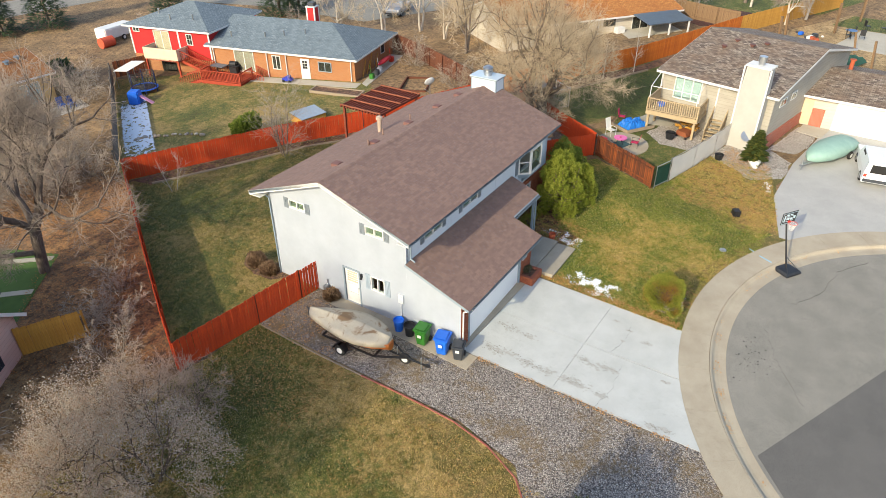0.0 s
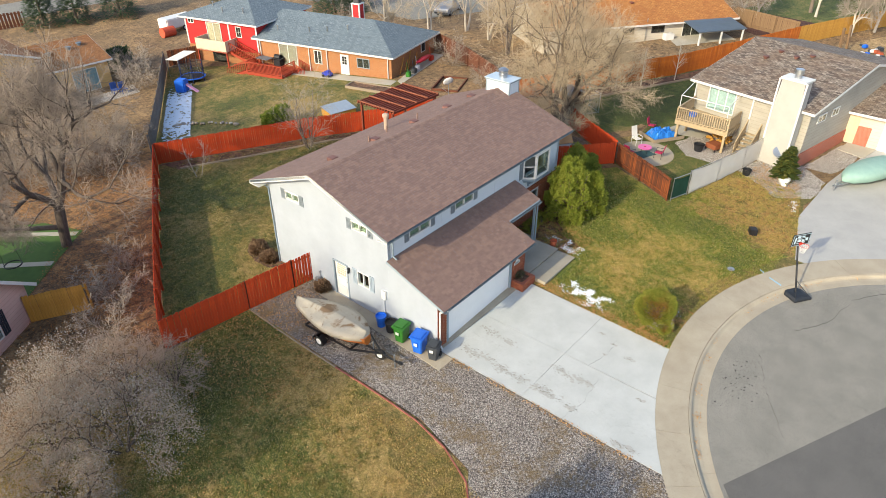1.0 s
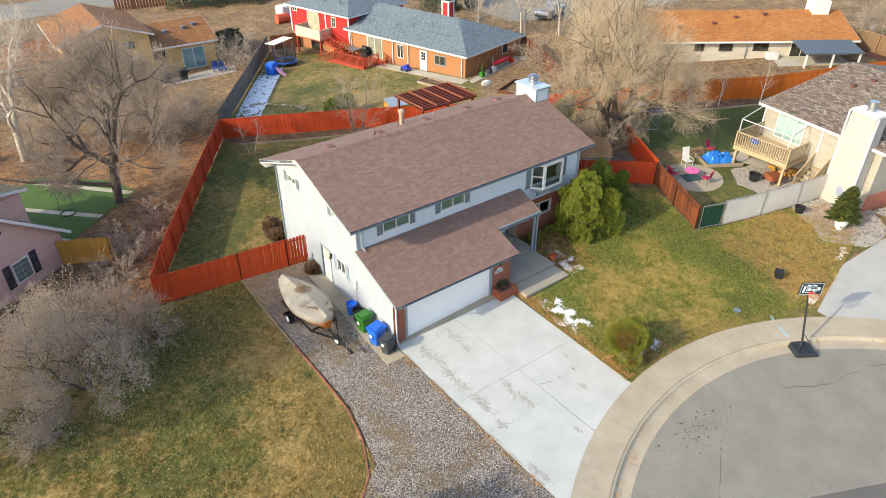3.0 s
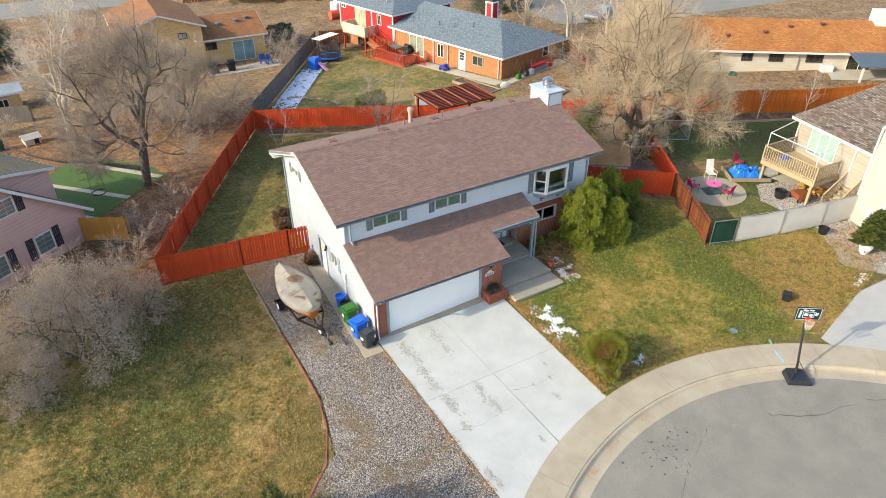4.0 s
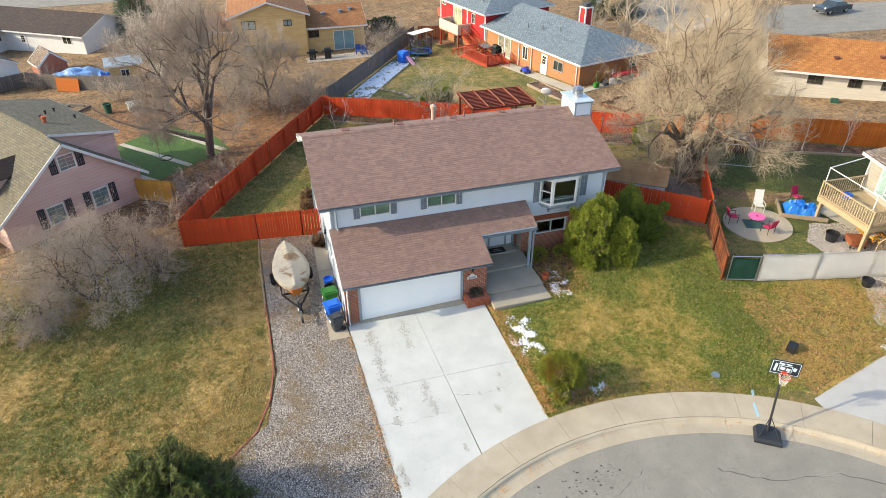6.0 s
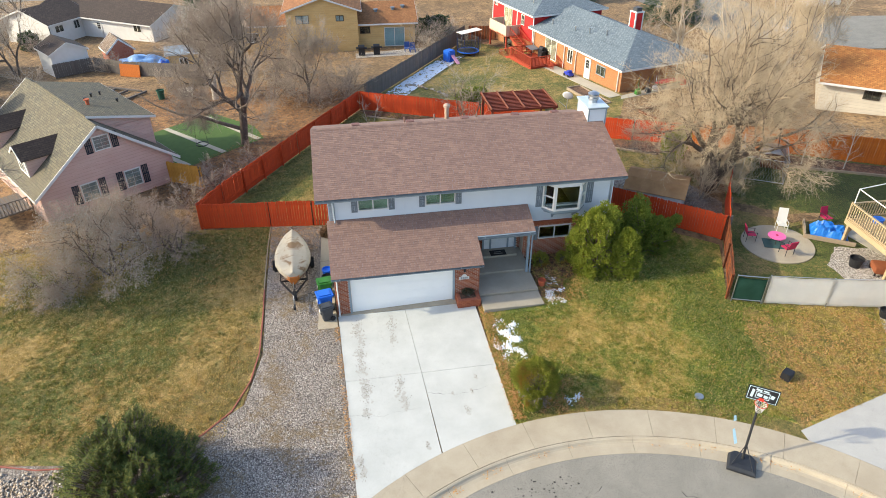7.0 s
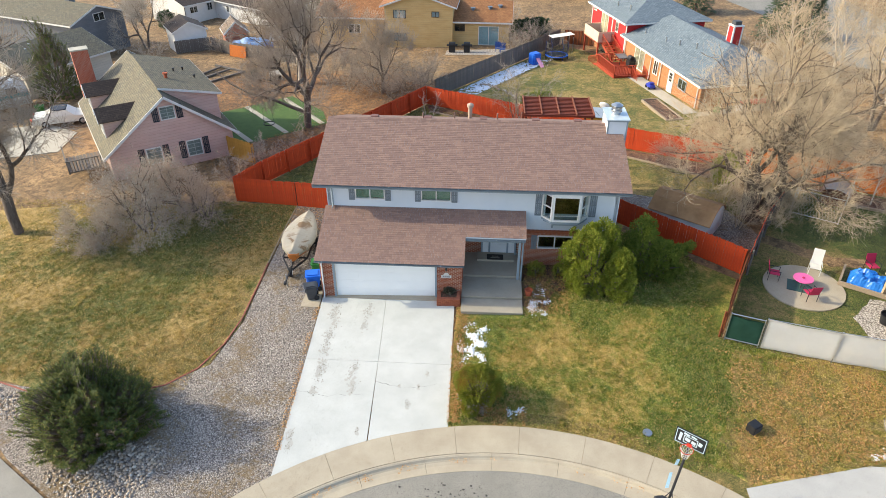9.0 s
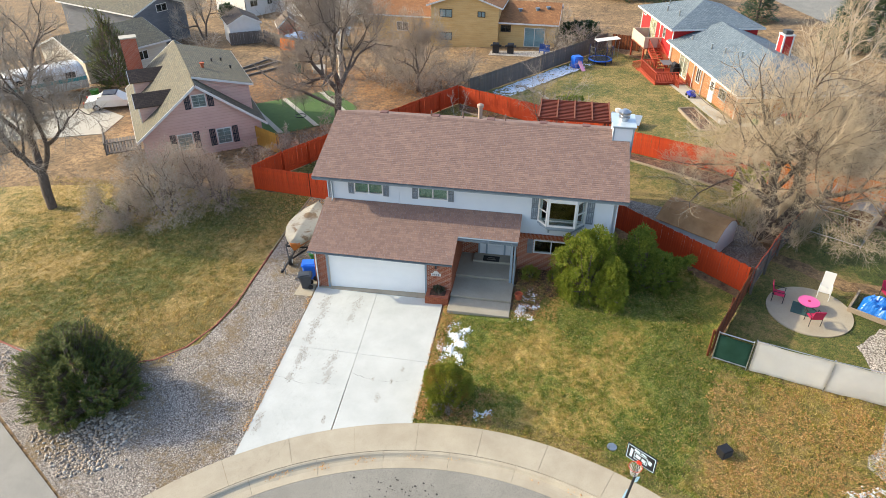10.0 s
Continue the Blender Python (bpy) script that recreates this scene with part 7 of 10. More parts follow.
bush("bright olive-green juniper beside the front window", (14.35, 1.2, 0), [((c[0] + ox, c[1] + oy, c[2]), q, w * sh) for ox, oy, k, sh in ((-0.4, 0.2, clumps(1.35, 1.3, 3.4, 96, 0.25, 3, 1.4, 7), 0.5), (0.35, 0.75, clumps(1.0, 0.95, 3.55, 60, 0.25, 31, 1.4, 6), 0.25), (1.15, -0.6, clumps(0.85, 0.8, 2.7, 56, 0.22, 32, 1.45, 2.2), 0.28)) for c, q, w in k], 32000, 0.11, M_JUNI, 3, 0.6, 1, shell=0.45, tip=0.24)
bush("darker spreading juniper beside the red fence", (17.2, 2.5, 0), [((c[0] + ox, c[1] + oy, c[2]), q, w * sh) for ox, oy, k, sh in ((-0.4, 0.2, clumps(1.15, 1.05, 3.2, 70, 0.25, 4, 1.45, 2.4), 0.55), (0.75, -0.1, clumps(1.1, 0.85, 2.2, 46, 0.24, 41, 1.3, 2.2), 0.4)) for c, q, w in k] + [((1.7, 0.5, 1.3), (0.35, 0.3, 0.3), 0.02), ((1.95, 0.2, 1.65), (0.25, 0.25, 0.25), 0.015), ((2.2, 0.6, 1.6), (0.3, 0.25, 0.2), 0.015), ((1.5, 0.0, 1.7), (0.25, 0.25, 0.3), 0.015)], 19000, 0.11, M_JUNI2, 4, 0.6, 1, shell=0.45, tip=0.24)
bush("rounded olive bush with a rusty flush and bare foot", (8.75, -7.15, -0.2), [((0, 0.1, 1.02), (0.95, 0.92, 0.82), 0.72), ((0.25, 0.4, 0.6), (0.8, 0.7, 0.6), 0.13), ((-0.3, -0.62, 0.42), (0.36, 0.32, 0.46), 0.15)], 21000, 0.062, M_BUSH, 5, 0.3, 9, shell=0.84)
tree("bare brown stems at the foot of the rounded bush", (8.7, -7.35, -0.22), 0.9, 90, 8, 26, SPEC_SHRUB, M_TWIG, M_BARK, 0.05, "shrub", "shrub")
def needle_pine(label, at, rx, ry, h, shoots, seed, material):
    """A mounded pine: candles of long needles at the ends of many upturned shoots."""
    t = thing("shrub", label, "shrub", at=at)
    rnd = random.Random(seed)
    V, F, B, G = [], [], [], []
    for i in range(shoots):
        z = ((i + 0.5) / shoots) ** 0.9
        a = i * 2.39996 + rnd.uniform(-0.4, 0.4)
        lump = 1 + 0.45 * noise.noise(Vector((math.cos(a) * 2.4, math.sin(a) * 2.4, z * 4 + seed)))
        q = (1 - z ** 1.7) ** 0.55 * (0.8 + 0.2 * min(1, z * 5)) * lump * (rnd.uniform(0.9, 1.06) if rnd.random() < 0.7 else rnd.uniform(0.5, 0.9))
        p = Vector((rx * q * math.cos(a), ry * q * math.sin(a), max(0.15, h * z * lump)))
        d = Vector((math.cos(a) * (1 - z), math.sin(a) * (1 - z), 0.55 + 0.6 * z)).normalized()
        size = rnd.uniform(0.2, 0.32)
        tube(B, G, p - d * size * 2.2 - Vector((math.cos(a), math.sin(a), 0)) * 0.2, p + d * size * 0.6, 0.022, 0.01, 4)
        for j in range(26):
            f = rnd.random()
            o = d.orthogonal().normalized()
            o.rotate(Matrix.Rotation(rnd.uniform(0, 6.28), 3, d))
            e = (d * rnd.uniform(0.35, 0.9) + o).normalized()
            b = p + d * size * (f - 0.45) * 1.6
            w = e.cross(d).normalized() * 0.016
            l = size * rnd.uniform(0.4, 0.62)
            n = len(V)
            V += [b - w, b + w, b + e * l + w * 0.5, b + e * l - w * 0.5]
            F.append((n, n + 1, n + 2, n + 3))
    raw("crown", V, F, material, t, kind="stuff")
    for i in range(9):
        a = i * 0.7 + rnd.uniform(-0.2, 0.2)
        tube(B, G, Vector((0, 0, -0.1)), Vector((rx * 0.55 * math.cos(a), ry * 0.55 * math.sin(a), h * rnd.uniform(0.3, 0.7))), 0.07, 0.03, 6)
    raw("branch_work", B, G, M_BARK, t, smooth=True)
    return t


needle_pine("dense dark green mugo pine among the cobbles", (-7.5, -9.6, -0.25), 2.5, 2.35, 3.2, 1700, 6, M_PINE)
needle_pine("tall irregular dark green pine beside the driveway", (-33.9, 30.4, fall(-33.9, 30.4)), 2.2, 2.0, 6.2, 900, 7, M_PINE)
bush("green evergreen shrub in the neighbour's lawn", (11.6, 27.6, -0.95), [((0, 0, 0.7), (1.1, 0.9, 0.8), 0.7), ((0.8, 0.2, 0.9), (0.8, 0.7, 0.7), 0.3)], 3000, 0.2, M_JUNI2, 7, 0.6)
bush("small evergreen beside the back fence", (23.9, 13.4, -0.08), [((0, 0, 0.9), (0.8, 0.8, 1.1), 0.6), ((0.3, -0.3, 1.7), (0.5, 0.5, 0.8), 0.4)], 2600, 0.16, M_JUNI, 8, 0.8)
for x, y, s in ((11.35, 2.2, 0.42), (12.6, 2.3, 0.32)):
    bush("small dark shrub in the leafy bed", (x, y, 0), [((0, 0, s * 0.8), (s, s, s), 1.0)], 500, 0.1, M_BUSH, int(x * 10), 0.3)
bush("withered plant in the brick planter", (6.85, -0.22, 0.45), [((0, 0, 0.1), (0.26, 0.14, 0.14), 1.0)], 250, 0.09, leaf_mat("withered", "4a4a36", "5c5a44", "6a6450"), 9, 0.2, 2)
for i, (x, y, s) in enumerate(((-0.55, 12.9, 0.45), (-0.7, 11.7, 0.4), (-0.45, 7.35, 0.35))):
    bush("withered ornamental grass clump", (x, y, 0.0), [((0, 0, s * 0.5), (s, s, s * 0.7), 1.0)], 700, 0.2, leaf_mat("dry_clump", "765e48", "94785c", "b09472"), 20 + i, 0.9, 2)


def conifer(label, at, h, r, seed, material):
    t = thing("conifer", label, "tree", at=at)
    rnd = random.Random(seed)
    V, F = [], []
    tube(V, F, Vector((0, 0, -0.2)), Vector((0, 0, h * 0.95)), 0.22, 0.03, 8)
    raw("trunk", V, F, M_BARK, t, smooth=True)
    V, F = [], []
    for _ in range(int(900 * h * 0.6)):
        z = rnd.uniform(0.06, 1.0)
        a = rnd.uniform(0, 6.28)
        q = r * (1 - z) ** 0.8 * (0.45 + 0.55 * rnd.random() ** 0.5) * (1 + 0.25 * math.sin(a * 5 + z * 30))
        p = Vector((math.cos(a) * q, math.sin(a) * q, z * h - q * 0.18))
        o = Vector((math.cos(a), math.sin(a), rnd.uniform(-0.25, 0.35))).normalized()
        s = rnd.uniform(0.25, 0.55)
        u = o.cross(Vector((0, 0, 1))).normalized() * 0.3
        n = len(V)
        V += [p - o * s * 0.5, p + u * s, p + o * s * 0.6, p - u * s]
        F.append((n, n + 1, n + 2, n + 3))
    raw("crown", V, F, material, t, kind="stuff")
    return t


for i, (x, y, h, r) in enumerate(((18, 80, 8, 2.6), (23, 78, 9, 3.0), (14.5, 82, 7, 2.5), (40.5, 54, 8, 2.8), (43, 53, 7, 2.6), (34, 68, 7, 2.6), (-18, 68, 9, 3.0), (-20, 78, 8, 2.6))):
    conifer("dark green spruce behind the houses", (x, y, fall(x, y)), h, r, 100 + i, M_SPRUCE)
for i, (x, y) in enumerate(((10.9, 56.0), (12.6, 57.0))):
    bush("dark green juniper hedge", (x, y, fall(x, y)), [((0, 0, 0.9), (1.4, 1.0, 1.0), 1.0)], 1600, 0.25, M_SPRUCE, 30 + i, 0.6)

# ---- fallen leaves, grass tufts, snow, cobbles ----
def scatter(name, label, regions, count, make, material, seed, category):
    rnd = random.Random(seed)
    V, F = [], []
    for (x0, y0, x1, y1), share, test in regions:
        n = int(count * share)
        while n:
            x, y = rnd.uniform(x0, x1), rnd.uniform(y0, y1)
            n -= 1
            if test and not test(x, y):
                continue
            make(rnd, V, F, x, y, land(x, y))
    o = raw(name, V, F, material, None, label, "stuff")
    o["category"] = category
    return o


def leaf(rnd, V, F, x, y, z):
    s = rnd.uniform(0.02, 0.046)
    a = rnd.uniform(0, 6.28)
    c, d = math.cos(a) * s, math.sin(a) * s
    n = len(V)
    z += 0.035
    V += [(x - c, y - d, z + 0.015 + rnd.uniform(0, 0.03)), (x + d * 0.6, y - c * 0.6, z + 0.02 + rnd.uniform(0, 0.03)), (x + c, y + d, z + 0.015 + rnd.uniform(0, 0.04)), (x - d * 0.6, y + c * 0.6, z + 0.02)]
    F.append((n, n + 1, n + 2, n + 3))


def blade(rnd, V, F, x, y, z):
    tall = 0.75 + 1.3 * max(-0.4, noise.noise(Vector((x * 3.2, y * 3.2, 1)))) + 0.5 * noise.noise(Vector((x * 0.9, y * 0.9, 5)))
    for _ in range(3):
        a = rnd.uniform(0, 6.28)
        h, w = rnd.uniform(0.04, 0.09) * tall, rnd.uniform(0.01, 0.022)
        lx, ly = rnd.uniform(-0.07, 0.07), rnd.uniform(-0.07, 0.07)
        px, py = x + rnd.uniform(-0.06, 0.06), y + rnd.uniform(-0.06, 0.06)
        n = len(V)
        V += [(px - math.cos(a) * w, py - math.sin(a) * w, z), (px + math.cos(a) * w, py + math.sin(a) * w, z), (px + lx, py + ly, z + h)]
        F.append((n, n + 1, n + 2))


in_front = lambda x, y: (math.hypot(x - CX, y - CY) > R_BACK + 0.03) and x > 7.5 and not (y > -1.6 and x < 10.7) and (x < 20 or y < -2.4 - (x - 20) * 0.23) and y < 7.6 - (x - 15.6) * 0.8 and not (x > 18.9 and y < -10.65 + (x - 19) * 0.275)
in_side = lambda x, y: x < -3.95 and (x > -14 or (x * 7.31 + y * 3.77) % 1 < (x + 26) / 12) and not (y < -5.3 and x > -4.6) and y > -7.4 - 0.02 * x and not (x > -6.5 and y < -7 + (x + 6.5) * -0.6)
def near_fit(k):
    return lambda x, y: k(x, y) and noise.noise(Vector((x * 0.5, y * 0.5, 3))) > -0.15
M_LEAF = leaf_mat("fallen_leaf", "9a6a3a", "c08e54", "dcb680")
def blade_mat(name, tones, zones, lean):
    n = Nodes(name, 0.8)
    c, _ = sward(n, *tones, zones, lean)
    c = n.mix(0.6, c, n.ramp(n.island(), (0.0, lin_dark(tones[0], 0.5)), (0.4, tones[0]), (0.65, tones[1]), (1.0, "ecd8a0")))
    m = n.done(c)
    t, mx = n.t.nodes.new("ShaderNodeBsdfTranslucent"), n.t.nodes.new("ShaderNodeMixShader")
    n.put(c, t.inputs[0])
    mx.inputs[0].default_value = 0.4
    n.put(n.b.outputs[0], mx.inputs[1])
    n.put(t.outputs[0], mx.inputs[2])
    n.put(mx.outputs[0], n.t.nodes["Material Output"].inputs[0])
    return m


M_BLADE = blade_mat("winter_grass", GRASS_F, ZONES_F, 0.03)
M_BLADE2 = blade_mat("side_grass", GRASS_S, ZONES_S, -0.03)
M_BLADE3 = blade_mat("back_grass", GRASS_B, ZONES_B, 0.0)
scatter("fallen_leaves", "tan fallen leaves scattered over the front lawn", [((7.5, -9.5, 20, 2), 0.25, near_fit(in_front)), ((19.2, -10.6, 30, -3.2), 1.5, lambda x, y: noise.noise(Vector((x * 0.9, y * 0.9, 7))) > -0.25 and in_front(x, y) and x > 19.4 + (y + 6) * 0.25 * (y < -6) + noise.noise(Vector((x, y, 0))) and y < -3.3 - (x - 20) * 0.2), ((10.7, -1.2, 13, 3), 0.2, None), ((7.25, -8.3, 7.9, -0.6), 0.2, lambda x, y: x > xs_r(y) - 0.05), ((0.0, -11.0, 0.95, -1.2), 0.22, lambda x, y: -0.26 < x - xs_l(y) < 0.02 and noise.noise(Vector((0, y * 0.9, 6))) > -0.2), ((7.7, -8.3, 10.8, -6.4), 0.2, lambda x, y: noise.noise(Vector((x * 1.5, y * 1.5, 2))) > 0.0 and math.hypot(x - CX, y - CY) > R_BACK)], 9000, leaf, M_LEAF, 1, "leaves")
scatter("fallen_leaves", "tan fallen leaves scattered over the side lawn", [((-14, -7, -4, 9), 0.6, near_fit(in_side)), ((-8, 3, -4, 9), 0.4, in_side), ((-3.9, 4.5, -0.95, 8.8), 0.25, lambda x, y: y > 6 or noise.noise(Vector((x, y, 4))) > 0.1)], 5000, leaf, M_LEAF, 2, "leaves")
scatter("fallen_leaves", "orange-brown leaf litter under the bare trees", [((-20, 14, 1, 40), 1.0, lambda x, y: x < -7.5 + (y - 11) * 0.51 and not (abs((x + 11.6) * 0.64 + (y - 25.4) * 0.77) < 6.3 and -4.6 < (x + 11.6) * 0.77 - (y - 25.4) * 0.64 < 4.2))], 30000, leaf, leaf_mat("litter", "7a4a24", "a06a34", "c09058"), 3, "leaves")
scatter("grass_tufts", "short uneven grass blades of the front lawn", [((7.5, -10, 27, 7), 1.0, in_front)], 110000, blade, M_BLADE, 4, "grass")
scatter("grass_tufts", "short uneven grass blades of the side lawn", [((-26, -8, -3.9, 9.2), 1.0, in_side)], 100000, blade, M_BLADE2, 5, "grass")
scatter("grass_tufts", "short grass blades of the back lawn", [((-7, 9.5, 15, 28), 1.0, lambda x, y: -7.6 + (y - 11) * 0.53 < x < 22 - (y - 17) * 1.6 and not (0 < x < 15.6 and y < 11.8) and y > 9.3 - x * 0.1)], 34000, blade, M_BLADE3, 6, "grass")

M_SNOW = (lambda n: n.done(n.mix(n.noise(9, 4), "d8dde4", "eceff2"), n.noise(20, 3), 0.5, 0.03))(Nodes("old_snow", 0.6))


def snow(label, x0, y0, x1, y1, seed, cover, test=None, step=0.035):
    V, F, idx = [], [], {}
    nx, ny = int((x1 - x0) / step), int((y1 - y0) / step)
    def height(i, j):
        x, y = x0 + i * step, y0 + j * step
        e = min((x - x0) / (x1 - x0), (x1 - x) / (x1 - x0), (y - y0) / (y1 - y0), (y1 - y) / (y1 - y0)) * 2
        return noise.noise(Vector((x * 2.2, y * 2.2, seed))) * 0.6 + noise.noise(Vector((x * 11, y * 11, seed))) * 0.42 + noise.noise(Vector((x * 26, y * 26, seed))) * 0.3 + min(0.5, e) - cover
    def vert(i, j):
        if (i, j) not in idx:
            x, y = x0 + i * step, y0 + j * step
            idx[i, j] = len(V)
            V.append((x, y, land(x, y) - 0.01 + 0.08 * max(0, min(1, height(i, j) * 2.0 + 0.15))))
        return idx[i, j]
    for i in range(nx):
        for j in range(ny):
            if height(i + 0.5, j + 0.5) > 0 and (test is None or test(x0 + i * step, y0 + j * step)):
                F.append((vert(i, j), vert(i + 1, j), vert(i + 1, j + 1), vert(i, j + 1)))
    o = raw("snow", V, F, M_SNOW, None, label, "stuff", True)
    o["category"] = "snow"


snow("melting snow patch beside the driveway", 7.5, -5.0, 9.1, -1.8, 1, 0.4)
snow("melting snow crumbs in the leafy bed", 10.6, -1.8, 12.2, 1.8, 2, 0.5)
snow("melting snow crumbs beside the rounded bush", 9.6, -8.2, 11.2, -7.0, 3, 0.62)
snow("small snow remnant on the leafy turf", 24.4, -9.0, 25.8, -8.2, 4, 0.45)
snow("streaked snow along the shaded fence", 4.0, 31.6, 14.6, 44.8, 5, 0.22, lambda x, y: 0 < (x - 3.2) - (y - 31.3) * 0.61 < 2.6, 0.1)
snow("small snow remnant near the driveway", 23.8, -9.1, 24.6, -8.6, 6, 0.45)


def stone_mesh(seed):
    rnd = random.Random(seed)
    bm = bmesh.new()
    bmesh.ops.create_icosphere(bm, subdivisions=1, radius=1)
    for v in bm.verts:
        v.co = Vector((v.co.x, v.co.y * rnd.uniform(0.7, 0.85), v.co.z * 0.6)) * (1 + 0.18 * noise.noise(v.co * 1.5 + Vector((seed, 0, 0))))
    me = bpy.data.meshes.new("cobble")
    bm.to_mesh(me)
    bm.free()
    me.polygons.foreach_set("use_smooth", [True] * len(me.polygons))
    return me


M_COB = (lambda n: n.done(n.mix(0.3, n.ramp(n.random(), (0.0, "8a7e74"), (0.25, "b4a490"), (0.5, "a08668"), (0.7, "ccc4b6"), (0.85, "84807c"), (1.0, "ae9678")), n.ramp(n.noise(14, 4), (0.3, "6a6058"), (0.7, "b8aea0"))), n.noise(30, 3), 0.3, 0.02))(Nodes("river_cobble", 0.8))
cobbles = thing("cobbles", "bed of rounded river cobbles round the pine", "stones", kind="structure")
shapes = [stone_mesh(i) for i in range(6)]
for s in shapes:
    s.materials.append(M_COB)
rnd = random.Random(12)
n = 0
while n < 300:
    x, y = rnd.uniform(-14, -3.4), rnd.uniform(-14, -7.6)
    if n < 190:
        x, y = rnd.uniform(-7.4, -4.0), rnd.uniform(-13.4, -10.4)
    if (x < -8.6 and not (-9.3 < y + (x + 8.6) * 0.1 < -7.9)) or (x > -8.6 and not (y < -10.2 and y > -13.6 and y > -13.2 - (x + 5.0) * 0.9 - 0.3 and y < -9.6 + (-4.0 - x) * 0.4)) or math.hypot(x + 7.5, y + 9.6) < 1.1:
        continue
    s = rnd.uniform(0.05, 0.1)
    shared("cobble", rnd.choice(shapes), cobbles, Matrix.Translation((x, y, land(x, y) + 0.015 + s * 0.3)) @ Euler((rnd.uniform(-0.3, 0.3), rnd.uniform(-0.3, 0.3), rnd.uniform(0, 6.28))).to_matrix().to_4x4() @ Matrix.Diagonal((s, s, s, 1)))
    n += 1

# the many more cobbles that merge into the bed
V, F = [], []
rnd = random.Random(21)
base_v = [v.co.copy() for v in shapes[0].vertices]
base_f = [tuple(p.vertices) for p in shapes[0].polygons]
for _ in range(2600):
    if rnd.random() < 0.55:
        x, y = rnd.uniform(-15, -8.8), rnd.uniform(-10.6, -8.0)
        if not -10.0 + (-8.8 - x) * 0.2 < y < -8.1 + (x + 8.8) * -0.1:
            continue
    else:
        x, y = rnd.uniform(-9.5, -3.6), rnd.uniform(-14.0, -10.3)
        if y < -14.4 - (x + 5.2) * 0.55 + 0.4 or math.hypot(x + 6.2, y + 11.6) > 2.3:
            continue
    s, a = rnd.uniform(0.035, 0.085), rnd.uniform(0, 6.28)
    c, d, z, k = math.cos(a), math.sin(a), land(x, y) + 0.02 + s * 0.25, len(V)
    V += [(x + s * (v.x * c - v.y * d), y + s * (v.x * d + v.y * c), z + s * v.z) for v in base_v]
    F += [tuple(i + k for i in f) for f in base_f]
M_COB2 = (lambda n: n.done(n.mix(0.3, n.ramp(n.island(), (0.0, "8a7e74"), (0.25, "b4a490"), (0.5, "a08668"), (0.7, "ccc4b6"), (0.85, "84807c"), (1.0, "ae9678")), n.ramp(n.noise(14, 4), (0.3, "6a6058"), (0.7, "b8aea0"))), n.noise(30, 3), 0.3, 0.02))(Nodes("bedded_cobble", 0.8))
raw("cobble_bed", V, F, M_COB2, cobbles, kind="stuff", smooth=True)
# leaves blown into the gutter
scatter("fallen_leaves", "brown leaves blown into the gutter", [((-4, -14, 25, -9), 1.0, lambda x, y: R_GUT + 0.25 < math.hypot(x - CX, y - CY) < R_CURB - 0.16 and noise.noise(Vector((x * 0.8, y * 0.8, 9))) > 0.12)], 9000, lambda rn, V, F, x, y, z: leaf(rn, V, F, x, y, z - 0.095), M_LEAF, 8, "leaves")

# raised bed and rocks in the brick house's yard
bed = thing("raised_bed", "weathered timber raised bed of bare soil", "raised bed", at=(22.5, 27.8, fall(22.5, 27.8)), turn=106)
for a, b in (((-2.4, -0.7), (2.4, -0.7)), ((2.4, -0.7), (2.4, 0.7)), ((2.4, 0.7), (-2.4, 0.7)), ((-2.4, 0.7), (-2.4, -0.7))):
    bm = bmesh.new(); beam(bm, (*a, 0.1), (*b, 0.1), 0.12, 0.24); part("edge_board", bm, M_EDGE_T, bed)
bm = bmesh.new(); box(bm, -2.35, -0.65, -0.05, 2.35, 0.65, 0.14); part("soil", bm, M_MULCH, bed)
rnd = random.Random(33)
for i in range(22):
    t = i / 21
    x, y = 6.6 + 3.4 * t + rnd.uniform(-0.25, 0.25), 35.2 - 4.0 * t * t + rnd.uniform(-0.2, 0.2)
    rk = thing("rock", "rough tan garden rock edging the snowy bed", "rock", "rocks round the bed", at=(x, y, fall(x, y)), turn=rnd.uniform(0, 360))
    bm = bmesh.new()
    bmesh.ops.create_icosphere(bm, subdivisions=2, radius=rnd.uniform(0.1, 0.2))
    for v in bm.verts:
        v.co = Vector((v.co.x * 1.2, v.co.y * 0.9, v.co.z * 0.75 + 0.08)) * (1 + 0.3 * noise.noise(v.co * 3 + Vector((i, 0, 0))))
    part("stone", bm, M_COB, rk)

